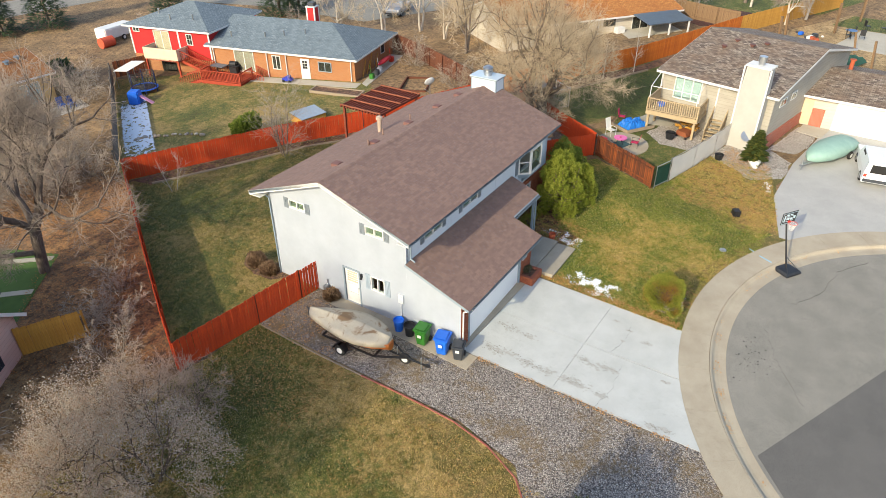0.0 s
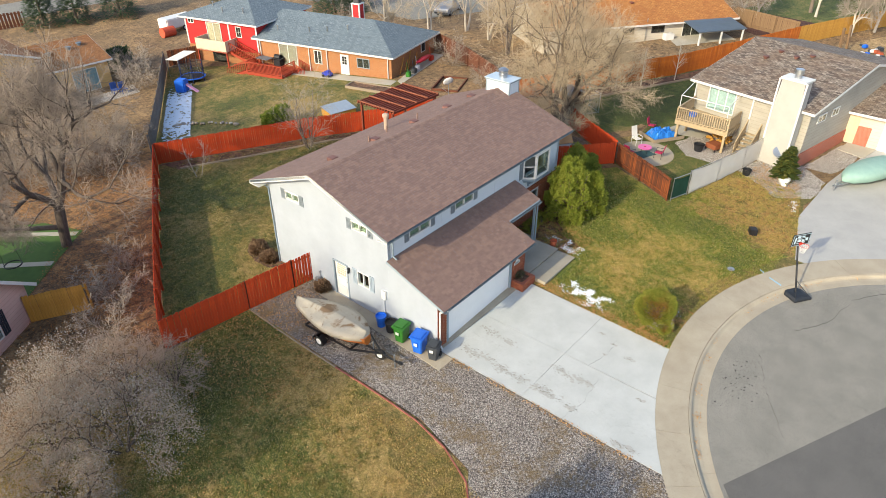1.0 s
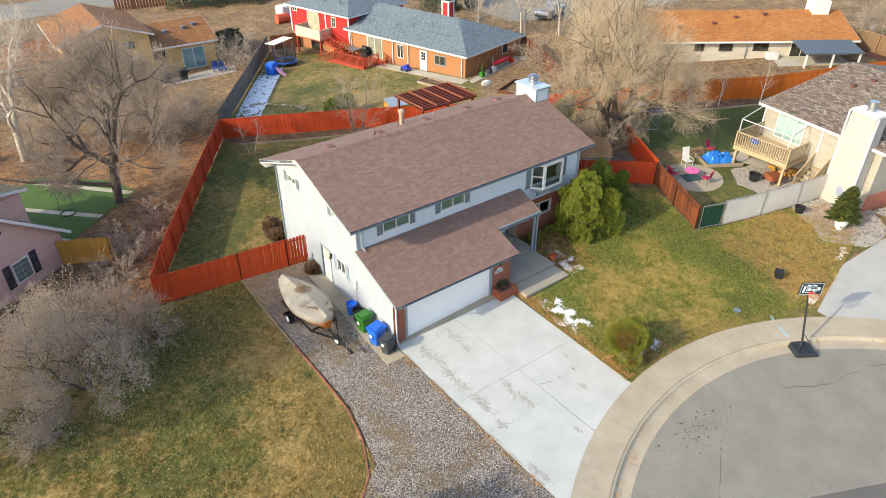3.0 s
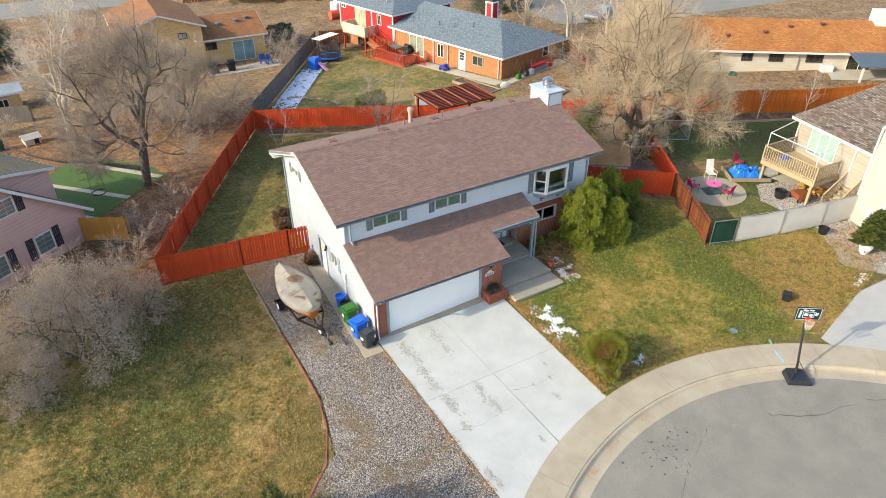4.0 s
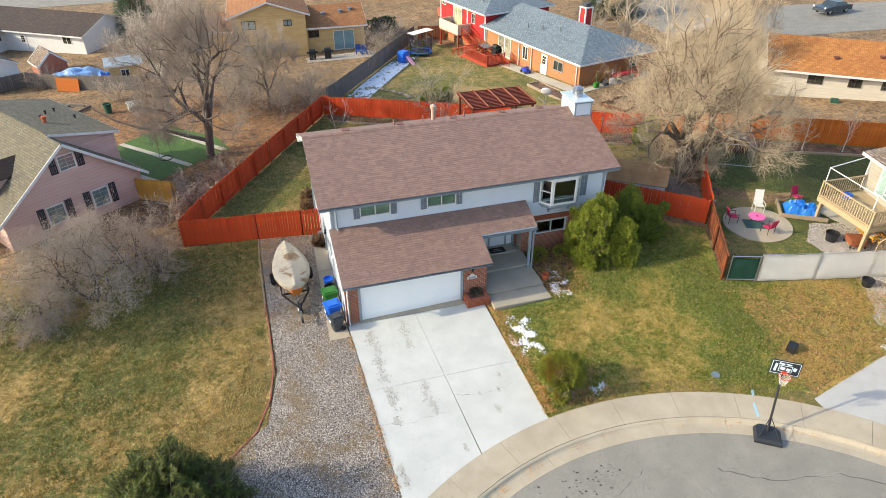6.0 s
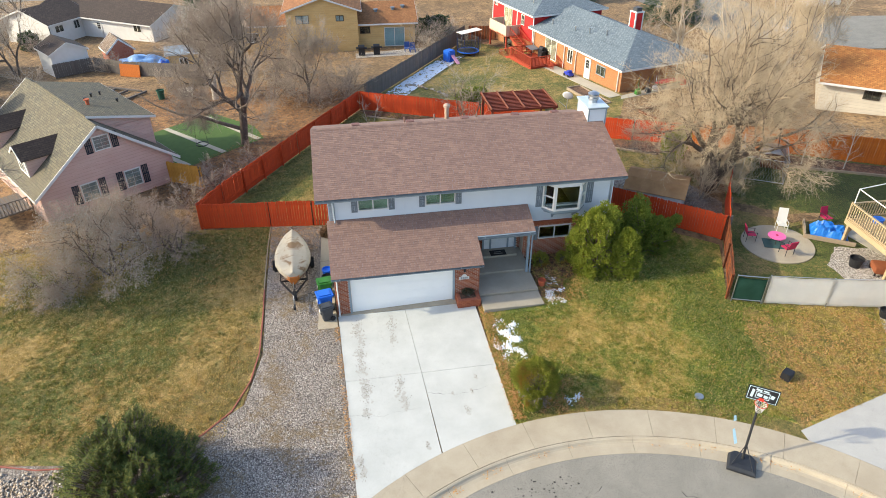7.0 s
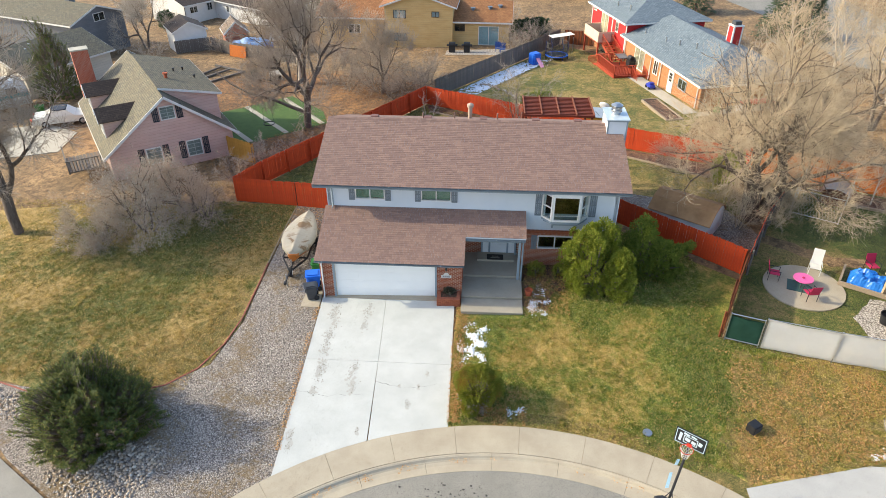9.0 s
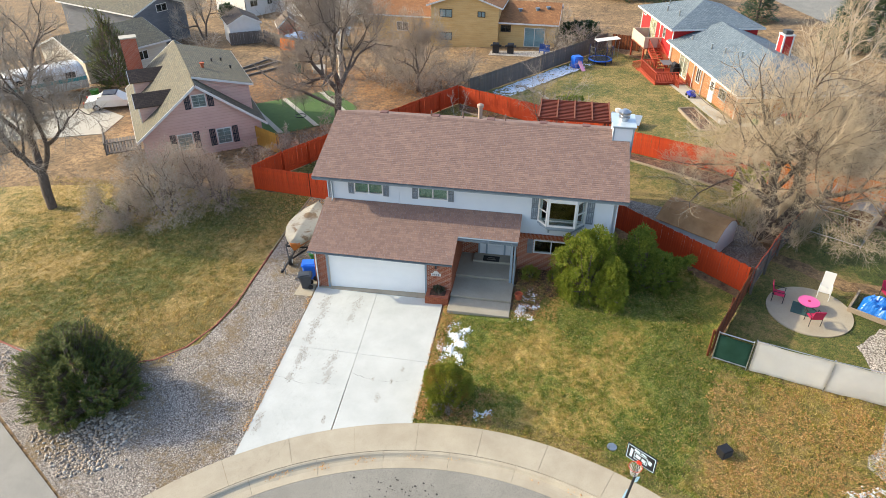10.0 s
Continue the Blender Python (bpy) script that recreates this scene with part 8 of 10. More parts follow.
# ---- neighbouring houses ----
def block(parent, x0, y0, x1, y1, z0, ze, rise, axis, wall_mat, roof_mat, over=0.45, hip=(0, 0), trim=None, rake=0.35):
    """A storey block with walls and a pitched roof; axis: along which the ridge runs. hip: how far the ridge stops short at each end."""
    bm = bmesh.new()
    box(bm, x0, y0, z0, x1, y1, ze)
    if axis == "x":
        m = (y0 + y1) / 2
        half = (y1 - y0) / 2
        if not hip[0]:
            gable_wall(bm, x0, x0 + 0.15, [(y0, ze), (y1, ze), (m, ze + rise * half)])
        if not hip[1]:
            gable_wall(bm, x1 - 0.15, x1, [(y0, ze), (y1, ze), (m, ze + rise * half)])
    else:
        m = (x0 + x1) / 2
        half = (x1 - x0) / 2
        for k, ya in ((0, y0), (1, y1 - 0.15)):
            if not hip[k]:
                lo = [bm.verts.new((x, ya, z)) for x, z in ((x0, ze), (x1, ze), (m, ze + rise * half))]
                hi = [bm.verts.new((x, ya + 0.15, z)) for x, z in ((x0, ze), (x1, ze), (m, ze + rise * half))]
                bm.faces.new(lo); bm.faces.new(hi[::-1])
                for i in range(3):
                    bm.faces.new((lo[i], hi[i], hi[(i + 1) % 3], lo[(i + 1) % 3]))
    uv_planar(part("wall", bm, wall_mat, parent))
    zt, zl = ze + rise * half + 0.06, ze - rise * over + 0.06
    h0, h1 = (hip[0] or -rake), (hip[1] or -rake)
    if axis == "x":
        r0, r1 = Vector((x0 + h0, m, zt)), Vector((x1 - h1, m, zt))
        c = [Vector((x0 - (over if hip[0] else rake), y0 - over, zl)), Vector((x1 + (over if hip[1] else rake), y0 - over, zl)), Vector((x1 + (over if hip[1] else rake), y1 + over, zl)), Vector((x0 - (over if hip[0] else rake), y1 + over, zl))]
        planes = [(c[0], c[1], r1, r0), (c[2], c[3], r0, r1)] + ([(c[3], c[0], r0)] if hip[0] else []) + ([(c[1], c[2], r1)] if hip[1] else [])
    else:
        r0, r1 = Vector((m, y0 + h0, zt)), Vector((m, y1 - h1, zt))
        c = [Vector((x0 - over, y0 - (over if hip[0] else rake), zl)), Vector((x1 + over, y0 - (over if hip[0] else rake), zl)), Vector((x1 + over, y1 + (over if hip[1] else rake), zl)), Vector((x0 - over, y1 + (over if hip[1] else rake), zl))]
        planes = [(c[3], c[0], r0, r1), (c[1], c[2], r1, r0)] + ([(c[0], c[1], r0)] if hip[0] else []) + ([(c[2], c[3], r1)] if hip[1] else [])
    roofs = []
    for pl in planes:
        bm = bmesh.new()
        slice_solid(bm, pl, 0.1)
        roofs.append(uv_planar(part("roof", bm, roof_mat, parent)))
    for i in range(4):
        a, b = c[i], c[(i + 1) % 4]
        gable_side = (axis == "x" and i in (1, 3)) or (axis == "y" and i in (0, 2))
        pts = [(a, b)]
        if gable_side and not (hip[0] if i in ((3,) if axis == "x" else (0,)) else hip[1]):
            top = r0 if i in ((3,) if axis == "x" else (0,)) else r1
            pts = [(a, top), (top, b)]
        for p, q in pts:
            bm = bmesh.new()
            beam(bm, p - Vector((0, 0, 0.1)), q - Vector((0, 0, 0.1)), 0.05, 0.17)
            part("fascia", bm, trim or M_WHITE, parent)
    return roofs


def pipes(parent, spots, material=None, h=0.45, r=0.07):
    for x, y, z in spots:
        bm = bmesh.new()
        rod(bm, (x, y, z - 0.2), (x, y, z + h), r); rod(bm, (x, y, z + h), (x, y, z + h + 0.08), r * 1.6)
        part("vent_pipe", bm, material or M_METAL, parent)


def door(parent, at, turn, w, h, material, name="door", lights=False):
    bm = bmesh.new()
    box(bm, -w / 2, -0.03, 0, w / 2, 0.04, h)
    box(bm, -w / 2 + 0.12, -0.045, 0.15, w / 2 - 0.12, -0.03, h * 0.45)
    d = part(name, bm, material, parent)
    d.matrix_basis = pose(*at, 0, 0, turn)
    if lights:
        for i in range(2):
            for j in range(3):
                bm = bmesh.new()
                x, z = -w * 0.26 + i * w * 0.28, h * 0.55 + j * h * 0.13
                box(bm, x, -0.05, z, x + w * 0.24, -0.035, z + h * 0.11)
                # flat panel coloured as the shade behind the glass
                part("pane", bm, M_DARK, d)
    return d


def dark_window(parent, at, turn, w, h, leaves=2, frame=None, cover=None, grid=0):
    """A window on a solid wall: frame, panes and a flat sheet coloured as recess shade, or as cover."""
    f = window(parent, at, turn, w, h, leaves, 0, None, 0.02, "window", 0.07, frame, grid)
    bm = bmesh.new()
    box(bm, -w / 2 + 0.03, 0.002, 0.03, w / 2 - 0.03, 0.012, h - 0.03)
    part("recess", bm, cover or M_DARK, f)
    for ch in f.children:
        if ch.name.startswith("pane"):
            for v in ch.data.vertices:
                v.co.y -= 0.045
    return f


def downpipe(parent, x, y, z0, z1, material=None):
    bm = bmesh.new(); rod(bm, (x, y, z0), (x, y, z1), 0.05); part("downpipe", bm, material or M_WHITE, parent)


def railing(parent, pts, z, h, material, gap=0.16, post=0.09):
    """Posts, top and bottom rail and balusters along a line of points, as parts."""
    for (x0, y0), (x1, y1) in zip(pts, pts[1:]):
        for zz, th in ((z + h, 0.06), (z + 0.1, 0.05)):
            bm = bmesh.new(); beam(bm, (x0, y0, zz), (x1, y1, zz), 0.1, th); part("rail", bm, material, parent)
        n = max(1, int(math.hypot(x1 - x0, y1 - y0) / gap))
        for i in range(n + 1):
            x, y = x0 + (x1 - x0) * i / n, y0 + (y1 - y0) * i / n
            bm = bmesh.new(); box(bm, x - 0.022, y - 0.022, z + 0.1, x + 0.022, y + 0.022, z + h); part("baluster", bm, material, parent)
        for x, y in ((x0, y0), (x1, y1)) if (x1, y1) == pts[-1] else ((x0, y0),):
            bm = bmesh.new(); box(bm, x - post / 2, y - post / 2, z - 0.05, x + post / 2, y + post / 2, z + h + 0.06); part("post", bm, material, parent)


def flight(parent, a, b, width_dir, w, n, material, rails=True):
    """A stair of n treads from a (foot) to b (head)."""
    a, b, wd = Vector(a), Vector(b), Vector(width_dir).normalized()
    for i in range(n):
        p = a.lerp(b, (i + 0.5) / n)
        d = (b - a); d.z = 0; d.normalize()
        bm = bmesh.new(); beam(bm, p - wd * w / 2, p + wd * w / 2, 0.28, 0.05); part("tread", bm, material, parent)
    for s in (-1, 1):
        bm = bmesh.new(); beam(bm, a + wd * s * w / 2 - Vector((0, 0, 0.1)), b + wd * s * w / 2 - Vector((0, 0, 0.1)), 0.05, 0.25); part("stringer", bm, material, parent)
        if rails:
            up = Vector((0, 0, 0.9))
            bm = bmesh.new(); beam(bm, a + wd * s * w / 2 + up, b + wd * s * w / 2 + up, 0.07, 0.06); part("rail", bm, material, parent)
            for i in range(0, 2 * n + 1):
                p = a.lerp(b, i / (2 * n)) + wd * s * w / 2
                bm = bmesh.new(); box(bm, p.x - 0.02, p.y - 0.02, p.z, p.x + 0.02, p.y + 0.02, p.z + 0.9); part("baluster", bm, material, parent)


# brick and red house: x runs along its garden face, outside is +y
bh = thing("brick_house", "orange brick and red-sided house with slate-grey shingle roof", "house", at=(25.55, 28.2, 0), turn=106.1)
block(bh, 0, -9.3, 15.6, 0, -3.2, 1.32, 0.36, "x", M_BRICKW, M_SHIN_GREY, 0.45, (4.4, 0.01))
block(bh, 15.6, -8.6, 25.0, 0.05, -3.6, 2.6, 0.34, "x", M_RED, M_SHIN_GREY, 0.5, (4.3, 4.3))
bm = bmesh.new(); box(bm, 15.55, -0.2, -3.5, 25.02, 0.08, -0.5); uv_planar(part("wall", bm, M_BRICKW, bh))
for x in (15.62, 19.2, 25.0):
    bm = bmesh.new(); box(bm, x - 0.08, 0.05, -0.5, x + 0.08, 0.1, 2.5); part("corner_trim", bm, M_WHITE, bh)
door(bh, (5.2, 0.03, -1.35), 180, 0.95, 2.05, M_WHITE, lights=True)
dark_window(bh, (3.1, 0.03, -0.35), 180, 1.4, 0.95, 2, M_TRIM)
dark_window(bh, (8.3, 0.03, -0.6), 180, 0.9, 1.35, 2)
dark_window(bh, (11.9, 0.03, -1.2), 180, 2.2, 2.1, 2, None, plain("grey_curtain", "6a625a", "7c746a", 3))
dark_window(bh, (21.2, 0.09, -0.2), 180, 1.9, 2.3, 2, None, plain("tan_curtain", "8a7d6c", "9c8e7c", 3))
dark_window(bh, (17.9, 0.09, 0.9), 180, 0.7, 1.1, 1, None, None, 2)
dark_window(bh, (24.2, 0.09, 1.75), 180, 0.8, 0.55, 2)
dark_window(bh, (21.0, 0.09, -3.0), 180, 1.8, 2.0, 2, M_BLACK)
for x in (0.35, 7.2, 9.3, 15.3):
    downpipe(bh, x, 0.1, -2.2, 1.25)
bm = bmesh.new(); box(bm, 7.3, -7.5, 1.6, 8.2, -6.6, 3.8); cb = part("chimney", bm, M_RED, bh, "red boxed chimney with white trim")
bm = bmesh.new()
for x in (7.3, 8.13):
    for y in (-7.5, -6.67):
        box(bm, x - 0.03, y - 0.03, 1.6, x + 0.1, y + 0.1, 3.8)
box(bm, 7.23, -7.57, 3.8, 8.27, -6.53, 3.9); part("chimney_trim", bm, M_WHITE, cb)
bm = bmesh.new(); box(bm, 7.42, -7.38, 3.9, 8.08, -6.72, 4.25, bevel=0.03); part("flue", bm, M_GREYP, cb)
pipes(bh, [(6.3, -2.6, 2.3), (8.3, -2.0, 2.1), (10.2, -1.6, 1.9), (13.8, -1.2, 1.8), (18.0, -1.2, 3.1), (20.5, -0.9, 3.0), (22.5, -1.8, 3.2)])
bm = bmesh.new()
for i, (y, l) in enumerate(((-1.4, 1.6), (-2.4, 1.2), (-3.1, 1.9), (-4.6, 1.3))):
    beam(bm, (-0.12, y, -1.0), (-0.3 + 0.06 * i, y - 0.5, -1.0 + l), 0.07, 0.05)
part("leaning_boards", bm, M_FENCE_Y, bh)
dark_window(bh, (-0.03, -6.6, -0.1), 90, 0.9, 1.0, 2)
# concrete apron along the garden face
patch("garden_path", [(25.4, 27.4), (24.2, 27.0), (20.6, 39.5), (21.9, 39.9)], M_PATH, 0.02, "concrete path along the brick house", 0.1, "path")
patch("garden_path", [(25.4, 27.3), (25.0, 26.4), (34.0, 29.0), (33.8, 30.6)], M_PATH, 0.02, "concrete path along the brick gable", 0.1, "path")
patch("gravel_yard", [(25.2, 26.2), (22.5, 20.2), (28.4, 17.4), (35.3, 31.0), (33.8, 29.4)], M_EARTH2, 0.0, "bare sandy yard beside the brick house")
# balcony
bal = thing("balcony", "beige boarded balcony on red posts", "balcony", at=(25.55, 28.2, 0), turn=106.1)
M_BEIGE = plain("beige_board", "c2b096", "cfbea6", 2, 0.7)
bm = bmesh.new(); box(bm, 18.3, 0.1, -0.35, 22.3, 1.9, -0.2); part("floor", bm, M_DECK, bal)
for a in ((18.3, 1.82, 22.3, 1.9), (18.3, 0.1, 18.38, 1.82), (22.22, 0.1, 22.3, 1.82)):
    bm = bmesh.new(); box(bm, a[0], a[1], -0.3, a[2], a[3], 0.85); part("panel", bm, M_BEIGE, bal)
for x in (18.4, 22.2):
    bm = bmesh.new(); box(bm, x - 0.07, 1.7, -3.0, x + 0.07, 1.84, -0.35); part("post", bm, M_DECK, bal)
# deck
deck = thing("deck", "red-stained timber deck with railings and stairs", "deck", at=(25.55, 28.2, 0), turn=106.1)
zd = -1.35
bm = bmesh.new()
for i in range(20):
    box(bm, 10.6 + i * 0.22, 0.1, zd - 0.04, 10.8 + i * 0.22, 3.1, zd)
part("decking", bm, M_DECK, deck)
bm = bmesh.new(); box(bm, 10.6, 2.95, zd - 0.3, 15.0, 3.1, zd - 0.04); box(bm, 10.6, 0.1, zd - 0.3, 10.75, 3.0, zd - 0.04); part("joist", bm, M_DECK, deck)
railing(deck, [(10.65, 0.9), (10.65, 3.05), (14.95, 3.05), (14.95, 1.6)], zd, 0.95, M_DECK)
for x, y in ((10.75, 2.9), (14.8, 2.9), (12.8, 2.9)):
    bm = bmesh.new(); box(bm, x - 0.07, y - 0.07, -2.2, x + 0.07, y + 0.07, zd); part("post", bm, M_DECK, deck)
flight(deck, (15.2, 0.8, zd), (18.3, 0.9, -0.25), (0, 1, 0), 1.0, 7, M_DECK)
flight(deck, (9.2, 0.7, -1.9), (10.6, 0.7, zd), (0, 1, 0), 1.2, 4, M_DECK)
flight(deck, (17.6, 2.4, -2.3), (15.0, 2.4, zd), (0, 1, 0), 1.2, 5, M_DECK)
gr = thing("barbecue", "black barbecue on the red deck", "barbecue", at=(21.6, 40.6, zd - 0.12), turn=106)
bm = bmesh.new(); box(bm, -0.6, -0.3, 0.75, 0.6, 0.3, 0.85); box(bm, -0.4, -0.3, 0.1, 0.4, 0.3, 0.7); rod(bm, (-0.35, 0, 0.95), (0.35, 0, 0.95), 0.26, None, 12); part("body", bm, M_BLACK, gr)
ta = thing("garden_table", "grey garden table on the red deck", "table", at=(20.9, 42.0, zd - 0.12), turn=100)
bm = bmesh.new(); box(bm, -0.8, -0.5, 0.7, 0.8, 0.5, 0.75); part("tabletop", bm, M_GREYW, ta)
for x in (-0.7, 0.7):
    for y in (-0.4, 0.4):
        bm = bmesh.new(); rod(bm, (x, y, 0), (x, y, 0.7), 0.025); part("leg", bm, M_BLACK, ta)
# trampoline, playhouse, canopy
tr = thing("trampoline", "small blue trampoline with net on the grass", "trampoline", at=(14.4, 45.1, fall(14.4, 45.1)))
bm = bmesh.new()
loops = [[bm.verts.new((q * math.cos(math.pi * i / 12), q * math.sin(math.pi * i / 12), z)) for i in range(24)] for q, z in ((1.05, 0.42), (1.25, 0.42), (1.25, 0.49), (1.05, 0.49))]
for i in range(24):
    for u, v in zip(loops, loops[1:] + loops[:1]):
        bm.faces.new((u[i], u[(i + 1) % 24], v[(i + 1) % 24], v[i]))
part("pad", bm, M_BLUEP, tr)
bm = bmesh.new(); rod(bm, (0, 0, 0.44), (0, 0, 0.46), 1.1, None, 24); part("mat", bm, M_BLACK, tr)
for i in range(6):
    a = math.pi * i / 3
    bm = bmesh.new(); rod(bm, (1.2 * math.cos(a), 1.2 * math.sin(a), 0), (1.2 * math.cos(a), 1.2 * math.sin(a), 1.9), 0.035); part("pole", bm, plain("navy_pole", "1a2850", "243464", 4), tr)
bm = bmesh.new()
for i in range(24):
    a, b = 2 * math.pi * i / 24, 2 * math.pi * (i + 2) / 24
    for z0, z1 in ((0.5, 1.8), (1.8, 0.5), (0.9, 0.9), (1.3, 1.3), (1.8, 1.8), (0.5, 1.15), (1.8, 1.15)):
        rod(bm, (1.15 * math.cos(a), 1.15 * math.sin(a), z0), (1.15 * math.cos(b), 1.15 * math.sin(b), z1), 0.013, None, 3)
part("net", bm, M_BLACK, tr)
ph = thing("playhouse", "blue plastic climbing cube with a pink slide", "playhouse", at=(12.0, 43.0, fall(12.0, 43.0)), turn=-55)
bm = bmesh.new(); box(bm, -0.5, -0.5, 0, 0.5, 0.5, 1.2, bevel=0.1); box(bm, -0.52, -0.3, 0.1, 0.52, 0.3, 0.7); part("cube", bm, M_BLUEP, ph)
bm = bmesh.new(); beam(bm, (0.5, 0, 0.75), (1.6, -0.1, 0.05), 0.4, 0.06); part("slide", bm, plain("pink_plastic", "c88aa8", "d69ab6", 4), ph)
# black discs on the solid cube, coloured as the shade inside its holes
for y in (-0.25, 0.25):
    bm = bmesh.new(); rod(bm, (-0.51, y, 0.75), (-0.54, y, 0.75), 0.16, None, 14); part("hole", bm, M_BLACK, ph)
cp = thing("canopy", "pale canvas canopy on poles", "canopy", at=(14.9, 47.8, -2.15), turn=12)
bm = bmesh.new(); slice_solid(bm, [(-1.2, -0.9, 1.9), (1.3, -0.9, 2.2), (1.3, 0.9, 2.0), (-1.2, 0.9, 1.7)], 0.03); part("sheet", bm, M_TARP_W, cp)
for x, y in ((-1.1, -0.8), (1.2, -0.8), (1.2, 0.8), (-1.1, 0.8)):
    bm = bmesh.new(); rod(bm, (x, y, 0), (x, y, 1.9), 0.03); part("pole", bm, M_METAL, cp)
ky = thing("kayak", "red kayak stored against the brick gable", "kayak", at=(30.2, 28.4, -0.75), turn=16)
bm = bmesh.new(); loft(bm, [[(x, 0.32 * w * math.cos(a), 0.45 + 0.22 * w * math.sin(a)) for a in (0, 0.9, 1.8, 2.7, 3.6, 4.5, 5.4)] for x, w in ((-1.6, 0.1), (-1.0, 0.8), (0, 1), (1.0, 0.8), (1.6, 0.1))]); part("hull", bm, plain("red_plastic", "b81e2a", "c82a34", 4, 0.4), ky)
for i, (x, y, c) in enumerate(((26.9, 27.3, M_GREENP), (28.0, 27.6, M_GREYP), (28.8, 27.9, M_WHITE), (31.9, 28.9, M_ORANGE))):
    st = thing("garden_clutter", "garden tools and folded chairs against the brick gable", "clutter", at=(x, y, fall(x, y)), turn=16)
    bm = bmesh.new(); box(bm, -0.25, -0.2, 0, 0.25, 0.2, 0.5, bevel=0.05); rod(bm, (0, 0, 0), (0.2, 0.3, 1.3), 0.025); part("body", bm, c, st)
toy = thing("toy_car", "blue toy jeep beside the white door", "toy car", at=(22.6, 34.2, -1.3), turn=106)
bm = bmesh.new(); box(bm, -0.5, -0.28, 0.12, 0.5, 0.28, 0.4, bevel=0.06); box(bm, -0.3, -0.25, 0.4, 0.1, 0.25, 0.6, bevel=0.05); part("body", bm, plain("violet_blue", "2a3aa0", "3648b4", 4, 0.4), toy)
for x in (-0.32, 0.32):
    for y in (-0.28, 0.28):
        bm = bmesh.new(); rod(bm, (x, y - 0.05, 0.13), (x, y + 0.05, 0.13), 0.13, None, 12); part("wheel", bm, M_RUBBER, toy)
cf = thing("cold_frame", "low timber cold frame with a clear lid", "cold frame", at=(16.6, 25.6, -0.82), turn=-10)
bm = bmesh.new(); box(bm, -1.2, -0.8, 0, 1.2, 0.8, 0.5); part("box", bm, M_FENCE_Y, cf)
bm = bmesh.new(); slice_solid(bm, [(-1.25, -0.85, 0.52), (1.25, -0.85, 0.52), (1.25, 0.85, 0.75), (-1.25, 0.85, 0.75)], 0.03); part("lid", bm, plain("cloudy_panel", "8a95a0", "9aa5b0", 3, 0.3), cf)
sb = thing("sandpit", "timber-edged sandpit with toys", "sandpit", at=(27.3, 22.4, -0.62), turn=25)
for a, b in (((-1.8, -1.2), (1.8, -1.2)), ((1.8, -1.2), (1.8, 1.2)), ((1.8, 1.2), (-1.8, 1.2)), ((-1.8, 1.2), (-1.8, -1.2))):
    bm = bmesh.new(); beam(bm, (*a, 0.08), (*b, 0.08), 0.12, 0.2); part("edge_board", bm, M_FENCE_D, sb)

# tan house
th = thing("tan_house", "tan split-level house with weathered shingle roof and white chimney", "house", at=(0, 0, 1.06))
block(th, 31.6, -7.2, 47.6, 1.45, -0.5, 3.85, 0.2, "y", M_TAN, M_SHIN_TAN, 0.45)
bm = bmesh.new(); box(bm, 31.56, -7.27, -0.4, 38.5, -7.19, 0.75); uv_planar(part("brick_base", bm, M_BRICKR, th))
dark_window(th, (31.57, -0.75, 1.85), -90, 2.2, 1.75, 3, None, plain("pale_blind", "76868a", "869498", 3))
dark_window(th, (33.4, -7.23, 2.6), 0, 1.2, 0.6, 2)
dark_window(th, (35.4, -7.23, 2.6), 0, 1.0, 0.6, 2)
bm = bmesh.new()
for y in (-3.2, 1.38):
    box(bm, 31.52, y, 0, 31.6, y + 0.1, 3.7)
part("corner_trim", bm, M_WHITE, th)
bm = bmesh.new()
v = [bm.verts.new(p) for p in ((31.4, -6.75, -0.4), (32.2, -6.75, -0.4), (32.2, -4.9, -0.4), (31.4, -4.9, -0.4), (31.4, -6.75, 3.0), (32.2, -6.75, 3.0), (32.2, -4.9, 3.0), (31.4, -4.9, 3.0))]
for f in ((0, 3, 2, 1), (0, 1, 5, 4), (1, 2, 6, 5), (2, 3, 7, 6), (3, 0, 4, 7)):
    bm.faces.new([v[i] for i in f])
w = [bm.verts.new(p) for p in ((31.4, -6.6, 5.7), (32.4, -6.6, 5.7), (32.4, -5.05, 5.7), (31.4, -5.05, 5.7))]
for i in range(4):
    bm.faces.new((v[4 + i], v[4 + (i + 1) % 4], w[(i + 1) % 4], w[i]))
bm.faces.new(w)
tc = part("chimney", bm, plain("cream_chimney", "a09e98", "aba9a3", 1.2), th, "tall boxed cream chimney")
bm = bmesh.new(); box(bm, 31.3, -6.7, 5.7, 32.5, -4.95, 5.82); part("chimney_cap", bm, M_WHITE, tc)
bm = bmesh.new(); rod(bm, (31.9, -5.8, 5.8), (31.9, -5.8, 6.1), 0.22, None, 14); rod(bm, (31.9, -5.8, 6.1), (31.9, -5.8, 6.4), 0.3, 0.28, 14); part("flue_cap", bm, M_METAL, tc)
for y in (-6.78, -4.95):
    bm = bmesh.new(); box(bm, 31.36, y, -0.3, 31.46, y + 0.1, 5.7); part("chimney_trim", bm, M_WHITE, tc)
pipes(th, [(38.0, -1.2, 5.15), (37.6, -2.6, 5.1), (38.4, -3.4, 5.2), (36.6, -0.8, 4.9)], plain("rust_vent", "5a3830", "6c463c", 4), 0.12, 0.14)
tc.matrix_basis = Matrix.Translation((-0.72, 0, 0))
